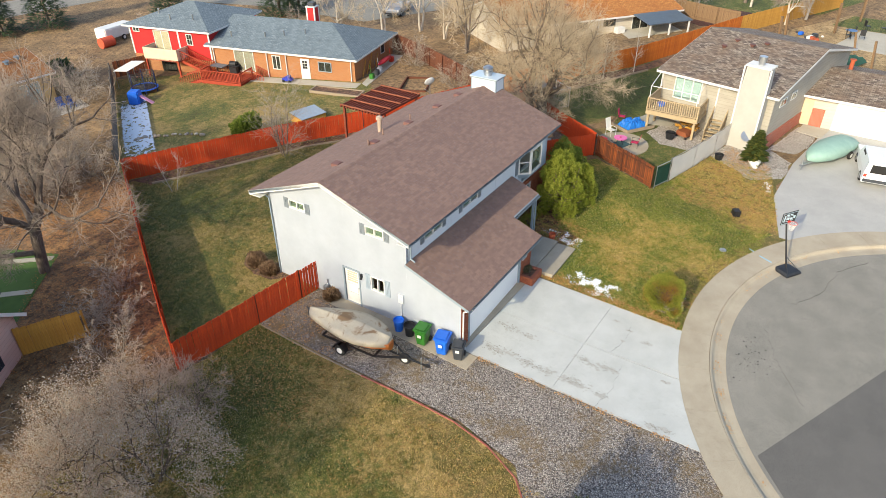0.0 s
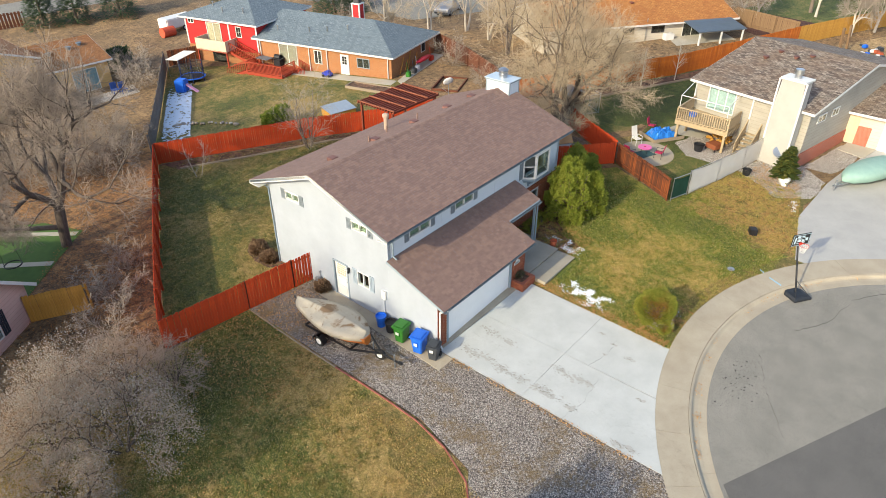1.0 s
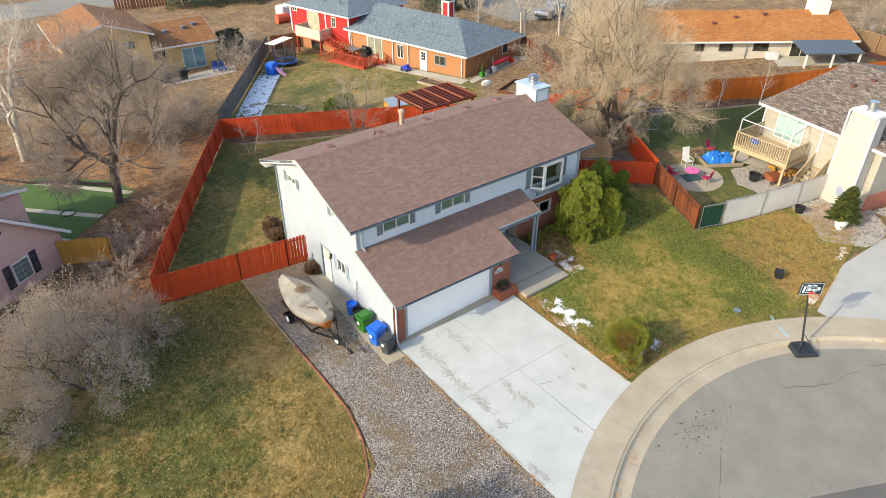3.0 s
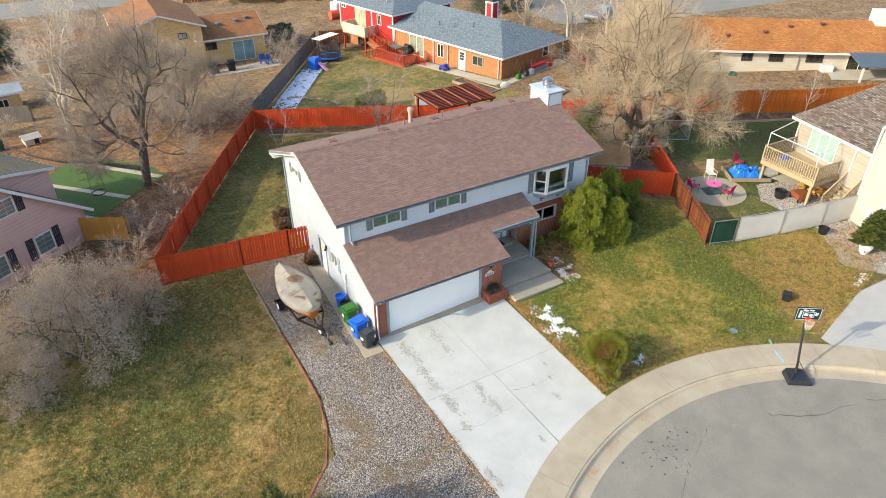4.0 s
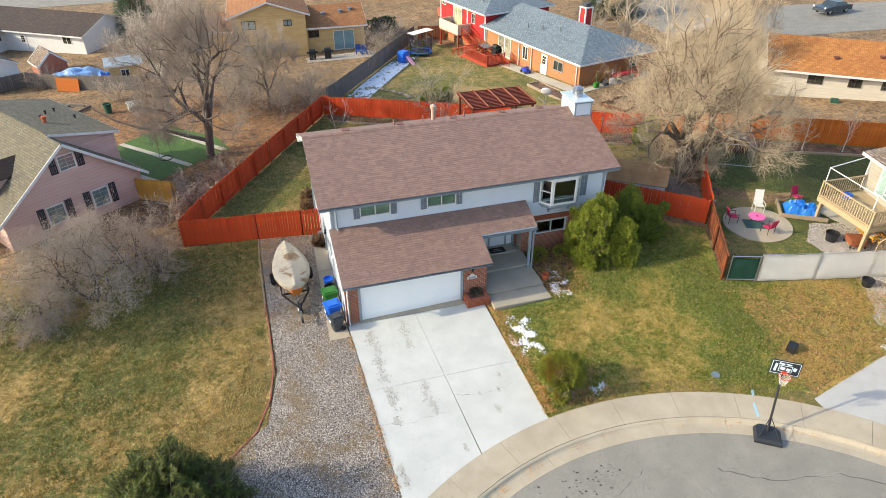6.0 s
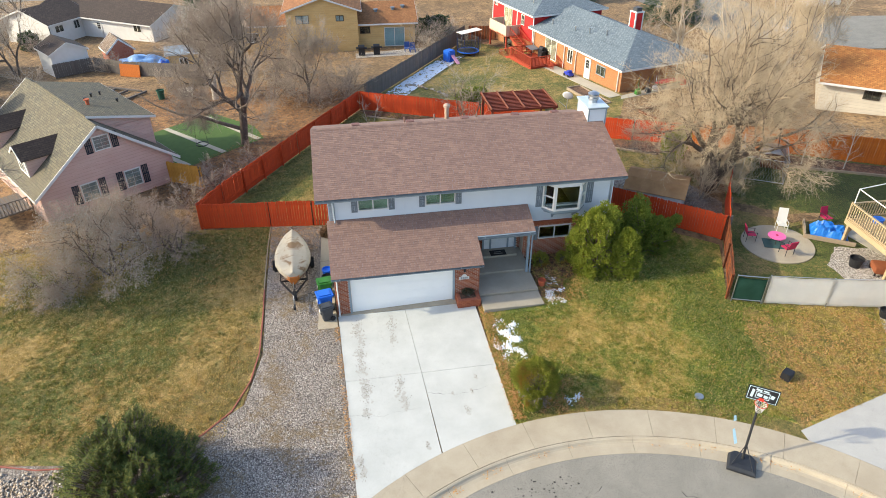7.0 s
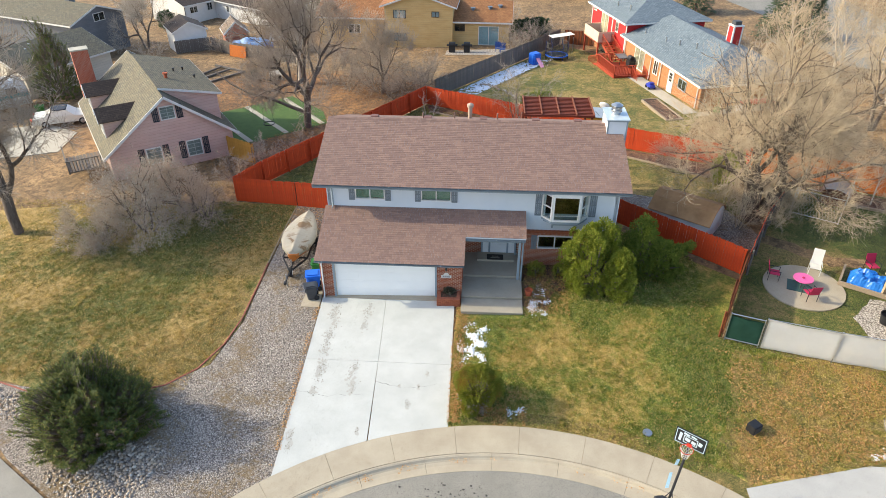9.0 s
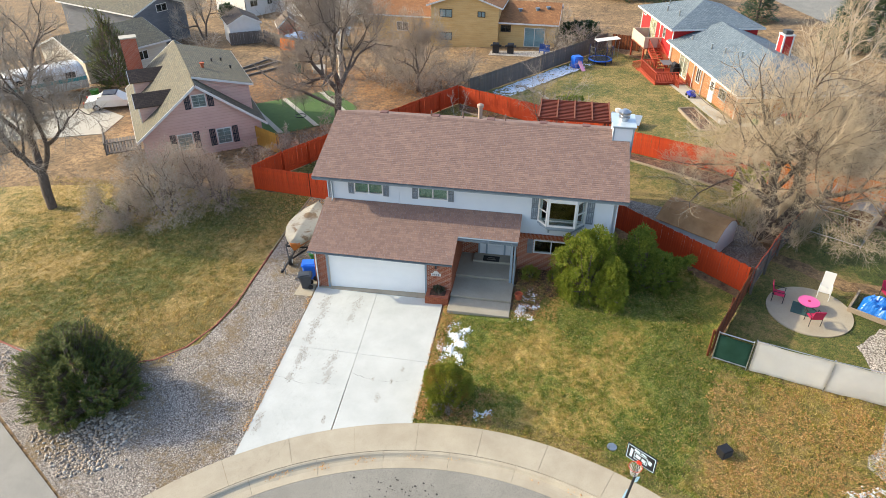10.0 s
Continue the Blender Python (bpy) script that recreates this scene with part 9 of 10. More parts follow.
# the main block stands at a slight angle to its low wing
AT = Vector((31.6, 1.45, 0))
TILT_TAN = Matrix.Translation(AT) @ Matrix.Rotation(radians(-10), 4, "Z") @ Matrix.Translation(-AT)
for o in th.children:
    o.matrix_basis = TILT_TAN @ o.matrix_basis
block(th, 37.0, -21.0, 46.0, -8.4, -0.5, 2.3, 0.2, "y", M_CREAM, M_SHIN_TAN, 0.5)
bm = bmesh.new(); box(bm, 36.93, -9.9, -0.4, 37.02, -9.0, 1.2); uv_planar(part("brick_base", bm, M_BRICKR, th))
bm = bmesh.new(); box(bm, 36.92, -20.5, -0.3, 37.0, -10.6, 2.1); part("garage_door", bm, M_DOORW, th)
door(th, (36.97, -8.5, -0.15), -90, 1.0, 2.1, plain("cream_door", "c8b090", "d4bc9c", 3))
dark_window(th, (36.97, -7.65, 0.2), -90, 0.35, 1.7, 1)
pipes(th, [(42.0, -10.4, 3.2)], M_TERRA, 0.7, 0.16)
patch("gravel_bed", rough_edge([(30.6, -7.4), (36.2, -8.5), (35.0, -9.9), (32.6, -9.8), (31.0, -9.2)], 0.4, 0.08, 19), M_GRAVEL_W, 0.016, "pale gravel bed below the brick base")
patch("door_slab", [(35.2, -8.5), (36.9, -8.7), (36.9, -10.6), (34.9, -10.3)], M_PATH, 0.05, "concrete slab before the tan house's door", 0.15, "slab")
# deck of the tan house
td = thing("deck", "tan timber deck with railing and stair beside the house", "deck", at=(0, 0, 1.02))
zd2 = 1.55
bm = bmesh.new()
for i in range(16):
    box(bm, 28.55 + i * 0.22, -2.45, zd2 - 0.04, 28.75 + i * 0.22, 1.35, zd2)
part("decking", bm, M_DECK_T, td)
bm = bmesh.new(); box(bm, 28.5, -2.5, zd2 - 0.32, 28.6, 1.4, zd2 - 0.04); box(bm, 28.6, -2.5, zd2 - 0.32, 32.1, -2.4, zd2 - 0.04); box(bm, 28.6, 1.3, zd2 - 0.32, 32.1, 1.4, zd2 - 0.04); part("joist", bm, M_DECK_T, td)
railing(td, [(32.1, 1.35), (28.55, 1.35), (28.55, -2.45), (30.6, -2.45)], zd2, 0.95, M_DECK_T)
for x, y in ((28.7, 1.2), (28.7, -2.3), (30.5, 1.2)):
    bm = bmesh.new(); box(bm, x - 0.08, y - 0.08, -0.1, x + 0.08, y + 0.08, zd2 - 0.3)
    beam(bm, (x, y, 0.7), (x + 0.55, y, zd2 - 0.3), 0.08, 0.1); part("post", bm, M_DECK_T, td)
flight(td, (28.9, -3.55, -0.05), (31.4, -3.55, zd2), (0, 1, 0), 1.0, 8, M_DECK_T)
bm = bmesh.new(); box(bm, 30.9, -4.05, zd2 - 0.06, 32.1, -2.5, zd2); part("landing", bm, M_DECK_T, td)
bm = bmesh.new()
for a, b in (((28.6, 1.3, 2.5), (28.6, 1.3, 3.4)), ((28.6, 1.3, 3.4), (31.9, 1.6, 3.7)), ((28.6, 1.3, 3.4), (28.6, -2.2, 3.35)), ((28.6, -2.2, 3.35), (31.9, -2.0, 3.6)), ((28.6, -2.2, 2.5), (28.6, -2.2, 3.35))):
    rod(bm, a, b, 0.03)
part("awning_frame", bm, M_WHITE, td)
bl = thing("tub", "blue tub on the deck", "tub", at=(29.9, 0.7, zd2)); bm = bmesh.new(); rod(bm, (0, 0, 0), (0, 0, 0.25), 0.25, 0.3, 16); part("body", bm, M_BLUEP, bl)

# orange-roofed house
oh = thing("orange_roof_house", "low cream house with orange-brown shingle roof", "house", at=(39.3, 20.2, 0), turn=-33.5)
block(oh, 0, 0, 21.5, 9.0, -1.2, 2.05, 0.34, "x", M_CREAM, M_SHIN_ORANGE, 0.55)
for x, w in ((3.6, 1.2), (6.6, 1.0), (9.2, 1.3), (12.6, 1.5)):
    dark_window(oh, (x, -0.03, 0.85), 0, w, 0.75, 2, plain("dark_frame", "3a3430", "48423c", 4))
dark_window(oh, (16.6, -0.03, 0.0), 0, 2.2, 2.0, 2)
pipes(oh, [(5, 1.6, 2.6), (8.5, 2.2, 2.8), (11, 3.2, 3.1), (14, 3.6, 3.3)], plain("dark_vent", "5a2c22", "6a382c", 4), 0.15, 0.16)
bm = bmesh.new(); box(bm, 18.8, 3.6, 2.6, 20.4, 5.2, 4.6); part("chimney", bm, M_WHITE, oh)
bm = bmesh.new(); slice_solid(bm, [(15.2, -0.5, 2.0), (20.8, -0.5, 2.0), (20.8, -3.4, 1.55), (15.2, -3.4, 1.55)], 0.08); part("awning", bm, plain("slate_metal", "4a5560", "56626c", 2, 0.5), oh, "slate-coloured metal awning")
for x in (15.5, 18.0, 20.5):
    bm = bmesh.new(); box(bm, x - 0.07, -3.3, -0.6, x + 0.07, -3.16, 1.5); part("awning_post", bm, M_WHITE, oh)
bm = bmesh.new(); box(bm, 13.2, -0.8, -0.1, 14.2, -0.1, 0.8, bevel=0.04); part("air_conditioner", bm, M_WHITE, oh)
bm = bmesh.new(); box(bm, 12.8, -1.2, -0.6, 14.6, -0.2, -0.1); part("plinth", bm, M_GREYP, oh)
bm = bmesh.new(); box(bm, 5.0, -1.3, -0.6, 5.6, -0.8, 0.1, bevel=0.03); part("utility_cabinet", bm, M_TARP_G, oh)
bm = bmesh.new(); rod(bm, (11.2, -0.1, -0.4), (11.2, -0.1, 2.4), 0.04); part("conduit", bm, M_METAL, oh)
patch("bare_yard", [(28.8, 17.4), (30.2, 13.5), (41.4, 7.3), (57, 1.7), (60, 8), (46, 16), (38.6, 19.8), (35.2, 27)], M_EARTH2, -0.004, "bare tan yard behind the orange fence")
patch("patio", [(49.0, 10.6), (54.8, 6.8), (56.5, 9.0), (51, 12.6)], M_PATH, 0.03, "concrete patio under the metal awning", 0.1, "patio")

patch("tilled_bed", [(57.5, 5.8), (60.5, 11.0), (66.5, 10.5), (66.0, 2.0), (60.0, 1.6)], M_TILL, 0.01, "dark red-brown tilled bed behind the fences")
patch("far_lawn", [(66.0, 2.0), (66.5, 10.5), (84, 6), (80, -8), (70, -4.5)], M_LAWN_T, 0.01, "green lawn beyond the pale fence")
patch("sandy_yard", [(55.5, 0.2), (72, -7.4), (72, -13), (52, -13), (49, -8.5), (50, -2)], M_SAND, 0.0, "sandy tan yard with scattered garden things")
patch("far_patio", [(59.5, -7.6), (66.5, -9.2), (66.5, -13), (59, -12.4)], M_PATH, 0.02, "concrete patio in the sandy yard", 0.06, "patio")
patch("far_lawn", [(66.6, -6.2), (72, -7.8), (72, -13), (66.7, -12)], M_LAWN_T, 0.012, "small green lawn beside the patio")
for i, (x, y, h) in enumerate(((63.5, -1.9, 5.5), (67.0, -3.4, 6.0), (61.5, 9.0, 5.0), (64.0, 8.0, 5.0), (68.5, 3.0, 7.0))):
    bare_tree("thin bare tree in the far yards", (x, y, 0), h, 2.2, 140 + i, AFAR, r=0.16, bark=M_TWIG_P)
for x, y, h, a in ((57.8, -2.4, 2.2, 8), (58.4, -2.9, 2.4, 10), (63.3, -6.9, 3.0, -6), (57.4, -9.6, 1.9, 14), (52.6, -11.6, 2.6, 12), (69.5, -8.6, 3.2, 5)):
    lg = thing("timber_post", "weathered timber post standing in the sandy yard", "post", at=(x, y, 0), turn=a * 7)
    bm = bmesh.new(); beam(bm, (0, 0, -0.1), (0.03 * a, 0, h), 0.2, 0.2); part("post", bm, M_FENCE_T, lg)
rnd = random.Random(61)
for i in range(16):
    x, y = rnd.uniform(57.5, 61.5), rnd.uniform(-6.2, -3.6)
    q = thing("garden_clutter", "small heap of coloured odds and ends on the sand", "clutter", at=(x, y, 0), turn=rnd.uniform(0, 180))
    bm = bmesh.new(); u = rnd.uniform(0.12, 0.3); box(bm, -u, -u * 0.8, 0, u, u * 0.8, u * 1.2, bevel=u * 0.25); part("body", bm, rnd.choice((M_BLUEP, M_WHITE, M_GREYP, M_TARP_W, M_BLUEP, M_TERRA)), q)
for i, (x, y, a) in enumerate(((61.6, -8.4, 10), (62.9, -8.6, 190), (62.2, -9.6, 95), (66.0, -9.6, 30), (66.2, -11.2, 200))):
    c = thing("garden_chair", "dark metal garden chair on the far patio", "chair", at=(x, y, 0.02), turn=a)
    bm = bmesh.new(); box(bm, -0.26, -0.25, 0.4, 0.26, 0.25, 0.44, bevel=0.01); part("seat", bm, M_BLACK, c)
    bm = bmesh.new(); box(bm, -0.26, 0.22, 0.44, 0.26, 0.26, 1.0); part("backrest", bm, M_BLACK, c)
    for lx in (-0.24, 0.24):
        for ly in (-0.23, 0.23):
            bm = bmesh.new(); rod(bm, (lx, ly, 0), (lx, ly, 0.42), 0.02); part("leg", bm, M_BLACK, c)
tb = thing("garden_table", "blue-topped garden table on the far patio", "table", at=(62.2, -8.5, 0.02))
bm = bmesh.new(); rod(bm, (0, 0, 0.7), (0, 0, 0.74), 0.55, None, 20); part("tabletop", bm, plain("blue_top", "4a6a94", "5c7ca6", 3), tb)
bm = bmesh.new(); rod(bm, (0, 0, 0), (0, 0, 0.7), 0.06); part("leg", bm, M_BLACK, tb)
gc = thing("tarpaulin_heap", "low heap under a dark green tarpaulin", "tarpaulin", at=(53.4, -9.6, 0), turn=-20)
bm = bmesh.new()
bmesh.ops.create_grid(bm, x_segments=18, y_segments=10, size=1)
for v in bm.verts:
    e = min(1 - abs(v.co.x), 1 - abs(v.co.y))
    v.co = Vector((v.co.x * 1.9, v.co.y * 0.9, 0.02 + min(1, e * 3) * (0.5 + 0.2 * noise.noise(Vector((v.co.x * 3, v.co.y * 3, 2))))))
part("sheet", bm, M_TARP_G, gc)

# yellow house
yh = thing("yellow_house", "yellow-sided house with orange-brown shingle roof", "house", at=(-0.3, 1.8, 1.0))
block(yh, 2.6, 49.6, 9.4, 57.5, -3.0, 0.72, 0.34, "x", M_YELLOW, M_SHIN_CEDAR, 0.5)
block(yh, -5.2, 48.8, 2.8, 59.0, -3.0, 2.4, 0.34, "y", M_YELLOW, M_SHIN_CEDAR, 0.5)
block(yh, -14.0, 52.0, -5.2, 59.0, -3.2, 0.3, 0.34, "x", M_YELLOW, M_SHIN_CEDAR, 0.5)
for x, z, w, h in ((-3.4, 0.9, 1.5, 0.95), (0.8, 1.1, 0.9, 0.65), (-3.4, -1.7, 1.5, 0.9)):
    dark_window(yh, (x, 48.77, z), 0, w, h, 2, plain("brown_frame", "3c3026", "4a3c30", 4), plain("grey_blind", "8a98a0", "9aa8b0", 3))
dark_window(yh, (3.6, 49.57, -0.6), 0, 1.2, 0.8, 2, plain("brown_frame2", "3c3026", "4a3c30", 4))
dark_window(yh, (7.0, 49.57, -2.15), 0, 2.4, 2.2, 2, None, plain("blue_curtain", "7a98a8", "8aa8b8", 3))
dark_window(yh, (-9.6, 51.97, -1.8), 0, 1.5, 1.1, 2)
pipes(yh, [(5.0, 51.5, 1.5), (7.0, 51.8, 1.6), (8.2, 52.2, 1.7)], plain("blue_vent", "5a6a78", "6a7a88", 4), 0.12, 0.18)
for i, (x, y) in enumerate(((2.7, 48.0), (4.4, 47.9), (7.9, 48.3), (8.5, 47.8))):
    f = thing("garden_chair" if i > 1 else "barbecue", "blue garden chair on the gravel patio" if i > 1 else "black barbecue by the yellow house", "chair" if i > 1 else "barbecue", at=(x, y, fall(x, y)))
    if i > 1:
        paint = plain("blue_paint%d" % i, "2c4a86", "365696", 4)
        bm = bmesh.new(); box(bm, -0.3, -0.3, 0.38, 0.3, 0.3, 0.44); part("seat", bm, paint, f)
        bm = bmesh.new(); box(bm, -0.3, 0.25, 0.44, 0.3, 0.32, 1.05); part("backrest", bm, paint, f)
        for sx, sy in ((-0.26, -0.26), (-0.26, 0.26), (0.26, -0.26), (0.26, 0.26)):
            bm = bmesh.new(); box(bm, sx - 0.03, sy - 0.03, 0, sx + 0.03, sy + 0.03, 0.38); part("leg", bm, paint, f)
    else:
        bm = bmesh.new(); box(bm, -0.35, -0.25, 0.08, 0.35, 0.25, 0.8); part("cabinet", bm, M_BLACK, f)
        bm = bmesh.new(); box(bm, -0.6, -0.3, 0.8, 0.6, 0.3, 0.88); part("side_shelf", bm, M_BLACK, f)
        bm = bmesh.new(); rod(bm, (-0.35, 0, 0.95), (0.35, 0, 0.95), 0.27, None, 12); part("hood", bm, M_BLACK, f)
patch("gravel_patio", [(2, 49), (2, 47), (9.5, 46.6), (10.2, 49.5)], M_GRAVEL_W, 0.01, "pale gravel patio by the yellow house")

# pink house: x along the gable, outside is -y
pk = thing("pink_house", "pink-sided house with steep mossy shingle roof and dormers", "house", at=(-14.75, 14.65, 0), turn=37.7)
block(pk, -4.35, 0, 4.35, 12.4, -0.8, 1.95, 0.77, "y", M_PINK, M_SHIN_PINK, 0.4)
def pink_window(x, z, w, h):
    dark_window(pk, (x, -0.03, z), 0, w, h, 1, None, plain("pale_curtain", "8a8e90", "a0a4a6", 3), 4)
    for s in (-1, 1):
        shutter(pk, (x + s * (w / 2 + 0.3), -0.005, z - 0.04), 0, 0.42, h + 0.08, plain("navy_shutter", "20242e", "2c313c", 4))
pink_window(0.1, 3.55, 1.05, 1.0)
pink_window(1.45, 0.45, 1.1, 1.25)
pink_window(-1.4, 0.45, 1.1, 1.25)
for y in (3.0, 9.2):
    bm = bmesh.new(); box(bm, -4.0, y - 0.95, 2.2, -1.6, y + 0.95, 3.55); part("dormer_wall", bm, M_PINK, pk)
    bm = bmesh.new(); box(bm, -4.06, y - 0.9, 2.2, -3.98, y + 0.9, 3.5); part("dormer_front", bm, M_WHITE, pk)
    dark_window(pk, (-4.08, y, 2.45), -90, 1.0, 0.85, 2)
    for s in (-1, 1):
        bm = bmesh.new(); slice_solid(bm, [(-4.3, y + s * 1.15, 3.5), (-1.2, y + s * 1.15, 3.5), (-0.7, y, 4.25), (-4.3, y, 4.25)], 0.08); uv_planar(part("dormer_roof", bm, M_SHIN_DARK, pk))
    bm = bmesh.new(); beam(bm, (-4.3, y - 1.15, 3.42), (-4.3, y, 4.17), 0.04, 0.14); beam(bm, (-4.3, y + 1.15, 3.42), (-4.3, y, 4.17), 0.04, 0.14); part("dormer_fascia", bm, M_WHITE, pk)
bm = bmesh.new(); box(bm, 0.1, 1.6, 2.2, 4.1, 10.6, 4.25); part("rear_dormer", bm, M_PINK, pk)
bm = bmesh.new(); slice_solid(bm, [(0.0, 1.3, 5.5), (4.4, 1.3, 4.35), (4.4, 10.9, 4.35), (0.0, 10.9, 5.5)], 0.1); uv_planar(part("rear_dormer_roof", bm, M_SHIN_PINK, pk))
gable = bmesh.new(); lo = [(0.1, 1.6, 4.2), (4.1, 1.6, 4.2), (0.1, 1.6, 5.38)]
vs = [gable.verts.new(p) for p in lo] + [gable.verts.new((x, y + 0.1, z)) for x, y, z in lo]
gable.faces.new(vs[:3]); gable.faces.new(vs[3:][::-1])
part("dormer_gable", gable, M_PINK, pk)
bm = bmesh.new(); beam(bm, (0, 1.3, 5.41), (4.4, 1.3, 4.26), 0.04, 0.16); beam(bm, (4.4, 1.3, 4.26), (4.4, 10.9, 4.26), 0.04, 0.16); part("fascia", bm, M_WHITE, pk)
pipes(pk, [(1.4, 5.2, 5.1), (2.2, 6.4, 4.9), (3.0, 7.0, 4.7), (3.4, 5.0, 4.58)], M_BLACK, 0.2, 0.06)
pipes(pk, [(1.2, 4.2, 5.15)], M_TERRA, 0.35, 0.12)
bm = bmesh.new(); box(bm, -4.2, 12.45, -1.0, -2.95, 13.4, 5.9); uv_planar(part("chimney", bm, M_BRICKR, pk, "tall red brick chimney"))
bm = bmesh.new(); box(bm, -4.26, 12.39, 5.9, -2.89, 13.46, 6.0); part("chimney_cap", bm, M_PATH, pk)
porch2 = thing("porch", "weathered grey timber porch of the pink house", "porch", at=(-14.75, 14.65, 0), turn=37.7)
bm = bmesh.new()
for i in range(10):
    box(bm, -7.0 + i * 0.24, 1.6, 0.4, -6.8 + i * 0.24, 4.6, 0.45)
part("decking", bm, M_FENCE_G, porch2)
railing(porch2, [(-4.6, 1.6), (-7.0, 1.6), (-7.0, 4.6)], 0.4, 0.9, M_FENCE_G, 0.2)

# grey houses and sheds beyond
gh = thing("grey_house", "slate-grey sided house with grey shingle roof", "house", at=(-38.5, 52.0, 0), turn=161)
block(gh, 0, 0, 15, 7.4, -4, 2.0, 0.36, "x", M_GREYW, M_SHIN_PINK, 0.5)
dark_window(gh, (-0.03, 3.5, 1.5), -90, 1.6, 0.95, 2)
bm = bmesh.new(); box(bm, 4.5, 2.6, 2.6, 5.3, 3.4, 4.2); part("chimney", bm, M_GREYW, gh)
gh2 = thing("grey_house", "tan house with dark grey shingle roof", "house", at=(-37.2, 30.4, 0), turn=66.9)
block(gh2, 0, 0, 9.6, 8.6, -3, 1.5, 0.36, "x", M_CREAM, M_SHIN_PINK, 0.5)
dark_window(gh2, (6.5, -0.03, -0.2), 0, 1.2, 1.0, 2)
pipes(gh2, [(2.4, 2.6, 2.4), (3.2, 3.2, 2.6)])
wh = thing("white_house", "cream L-shaped house with a dark brown roof", "house", at=(-33.7, 68.0, 0), turn=-30.5)
block(wh, -8, 0, 12, 8.5, -5, -0.4, 0.34, "x", M_WHITE, M_SHIN_DARK, 0.5)
block(wh, -8, -5.1, 0, 1.5, -5, -0.4, 0.34, "y", M_WHITE, M_SHIN_DARK, 0.5)
dark_window(wh, (0.03, -3.6, -1.8), 90, 1.3, 0.9, 2)
dark_window(wh, (0.03, -0.9, -1.9), 90, 0.9, 1.1, 2)
door(wh, (3.0, -0.03, -3.0), 0, 0.95, 2.05, M_WHITE, lights=True)
dark_window(wh, (9.6, -0.03, -1.7), 0, 1.3, 0.9, 2)
bm = bmesh.new(); rod(bm, (0.06, -5.05, -0.5), (0.06, -5.05, -3.1), 0.05); part("downpipe", bm, M_GREYP, wh)
bush("dark green evergreen beside the cream house", (-38.4, 62.2, fall(-38.4, 62.2)), [((0, 0, 1.0), (1.1, 1.1, 1.2), 1.0)], 1500, 0.25, M_SPRUCE, 44, 0.7)
ws = thing("garden_shed", "white garden shed with a dark brown roof", "shed", at=(-30.2, 50.8, 0), turn=38)
block(ws, -1.9, -2.1, 1.9, 2.1, -2.6, 0.3, 0.5, "y", M_WHITE, M_SHIN_DARK, 0.2, (0, 0), None, 0.15)
door(ws, (0, -2.13, -2.3), 0, 1.3, 1.7, M_WHITE)
rs = thing("garden_shed", "red barn-shaped shed with tan roof", "shed", at=(-25.8, 55.0, 0), turn=30)
block(rs, -1.4, -1.6, 1.4, 1.6, -3.0, -1.2, 0.9, "y", M_BRICKR, M_SHIN_TAN, 0.2, (0, 0), None, 0.1)
ys = thing("garden_shed", "small tan shed beside the tarpaulin", "shed", at=(-17.0, 49.2, 0), turn=10)
block(ys, -1.5, -1.4, 1.5, 1.4, -2.6, -0.4, 0.3, "x", M_YELLOW, plain("pale_roof", "8a98a2", "9aa8b2", 3, 0.5), 0.2)
dark_window(ys, (0, -1.43, -1.7), 0, 0.9, 0.8, 2)
for (x, y, sx, sy, h), nm in (((-22.2, 51.0, 2.6, 1.6, 1.1), "heap under a pale blue tarpaulin"), ((-18.9, 47.6, 1.0, 0.9, 1.2), "bright blue tarpaulin heap by the shed")):
    tp = thing("tarpaulin_heap", nm, "tarpaulin", at=(x, y, fall(x, y)))
    bm = bmesh.new()
    bmesh.ops.create_icosphere(bm, subdivisions=4, radius=1)
    for v in bm.verts:
        v.co = Vector((v.co.x * sx, v.co.y * sy, max(0, v.co.z) * h)) * (1 + 0.25 * noise.noise(v.co * 2.2)) + Vector((0, 0, 0.1 * noise.noise(v.co * 6)))
    part("sheet", bm, plain("tarp_" + nm[:5], "6a94c4" if sx > 2 else "1a5fc4", "86aad2" if sx > 2 else "2a6fd0", 1.5, 0.4), tp)
dg = thing("dog_house", "small pale dog house with dark doorway", "dog house", at=(-14.6, 37.3, -1.5), turn=20)
bm = bmesh.new(); box(bm, -0.6, -0.4, 0, 0.6, 0.4, 0.6); part("wall", bm, M_CREAM, dg)
for s in (-1, 1):
    bm = bmesh.new(); slice_solid(bm, [(-0.7, s * 0.55, 0.55), (0.7, s * 0.55, 0.55), (0.7, 0, 0.9), (-0.7, 0, 0.9)], 0.04); part("roof", bm, M_CREAM, dg)
# no opening: a dark panel on the wall stands in for the shade within
bm = bmesh.new(); box(bm, 0.1, -0.42, 0.05, 0.45, -0.4, 0.5); part("doorway", bm, M_DARK, dg)
tub("dark green plastic bin in the leafy yard", (-16.9, 37.2, -1.5), 0.35, 0.9, M_TARP_G, None)
for i, (x, y, l, a) in enumerate(((-23.2, 39.3, 4.6, 69), (-20.5, 37.3, 5.8, 57), (-22.1, 38.4, 5.0, 63), (-21.4, 41.2, 4.0, -25))):
    lg = thing("timber_beam", "weathered timber beam on the leafy ground", "timber", at=(x, y, fall(x, y)), turn=a)
    bm = bmesh.new(); box(bm, -l / 2, -0.1, 0, l / 2, 0.1, 0.2, bevel=0.02); part("beam", bm, M_FENCE_G, lg)
bdp = thing("plywood_sheet", "orange plywood sheet leaning on the fence", "board", at=(-22.2, 46.2, fall(-22.2, 46.2)), turn=-20)
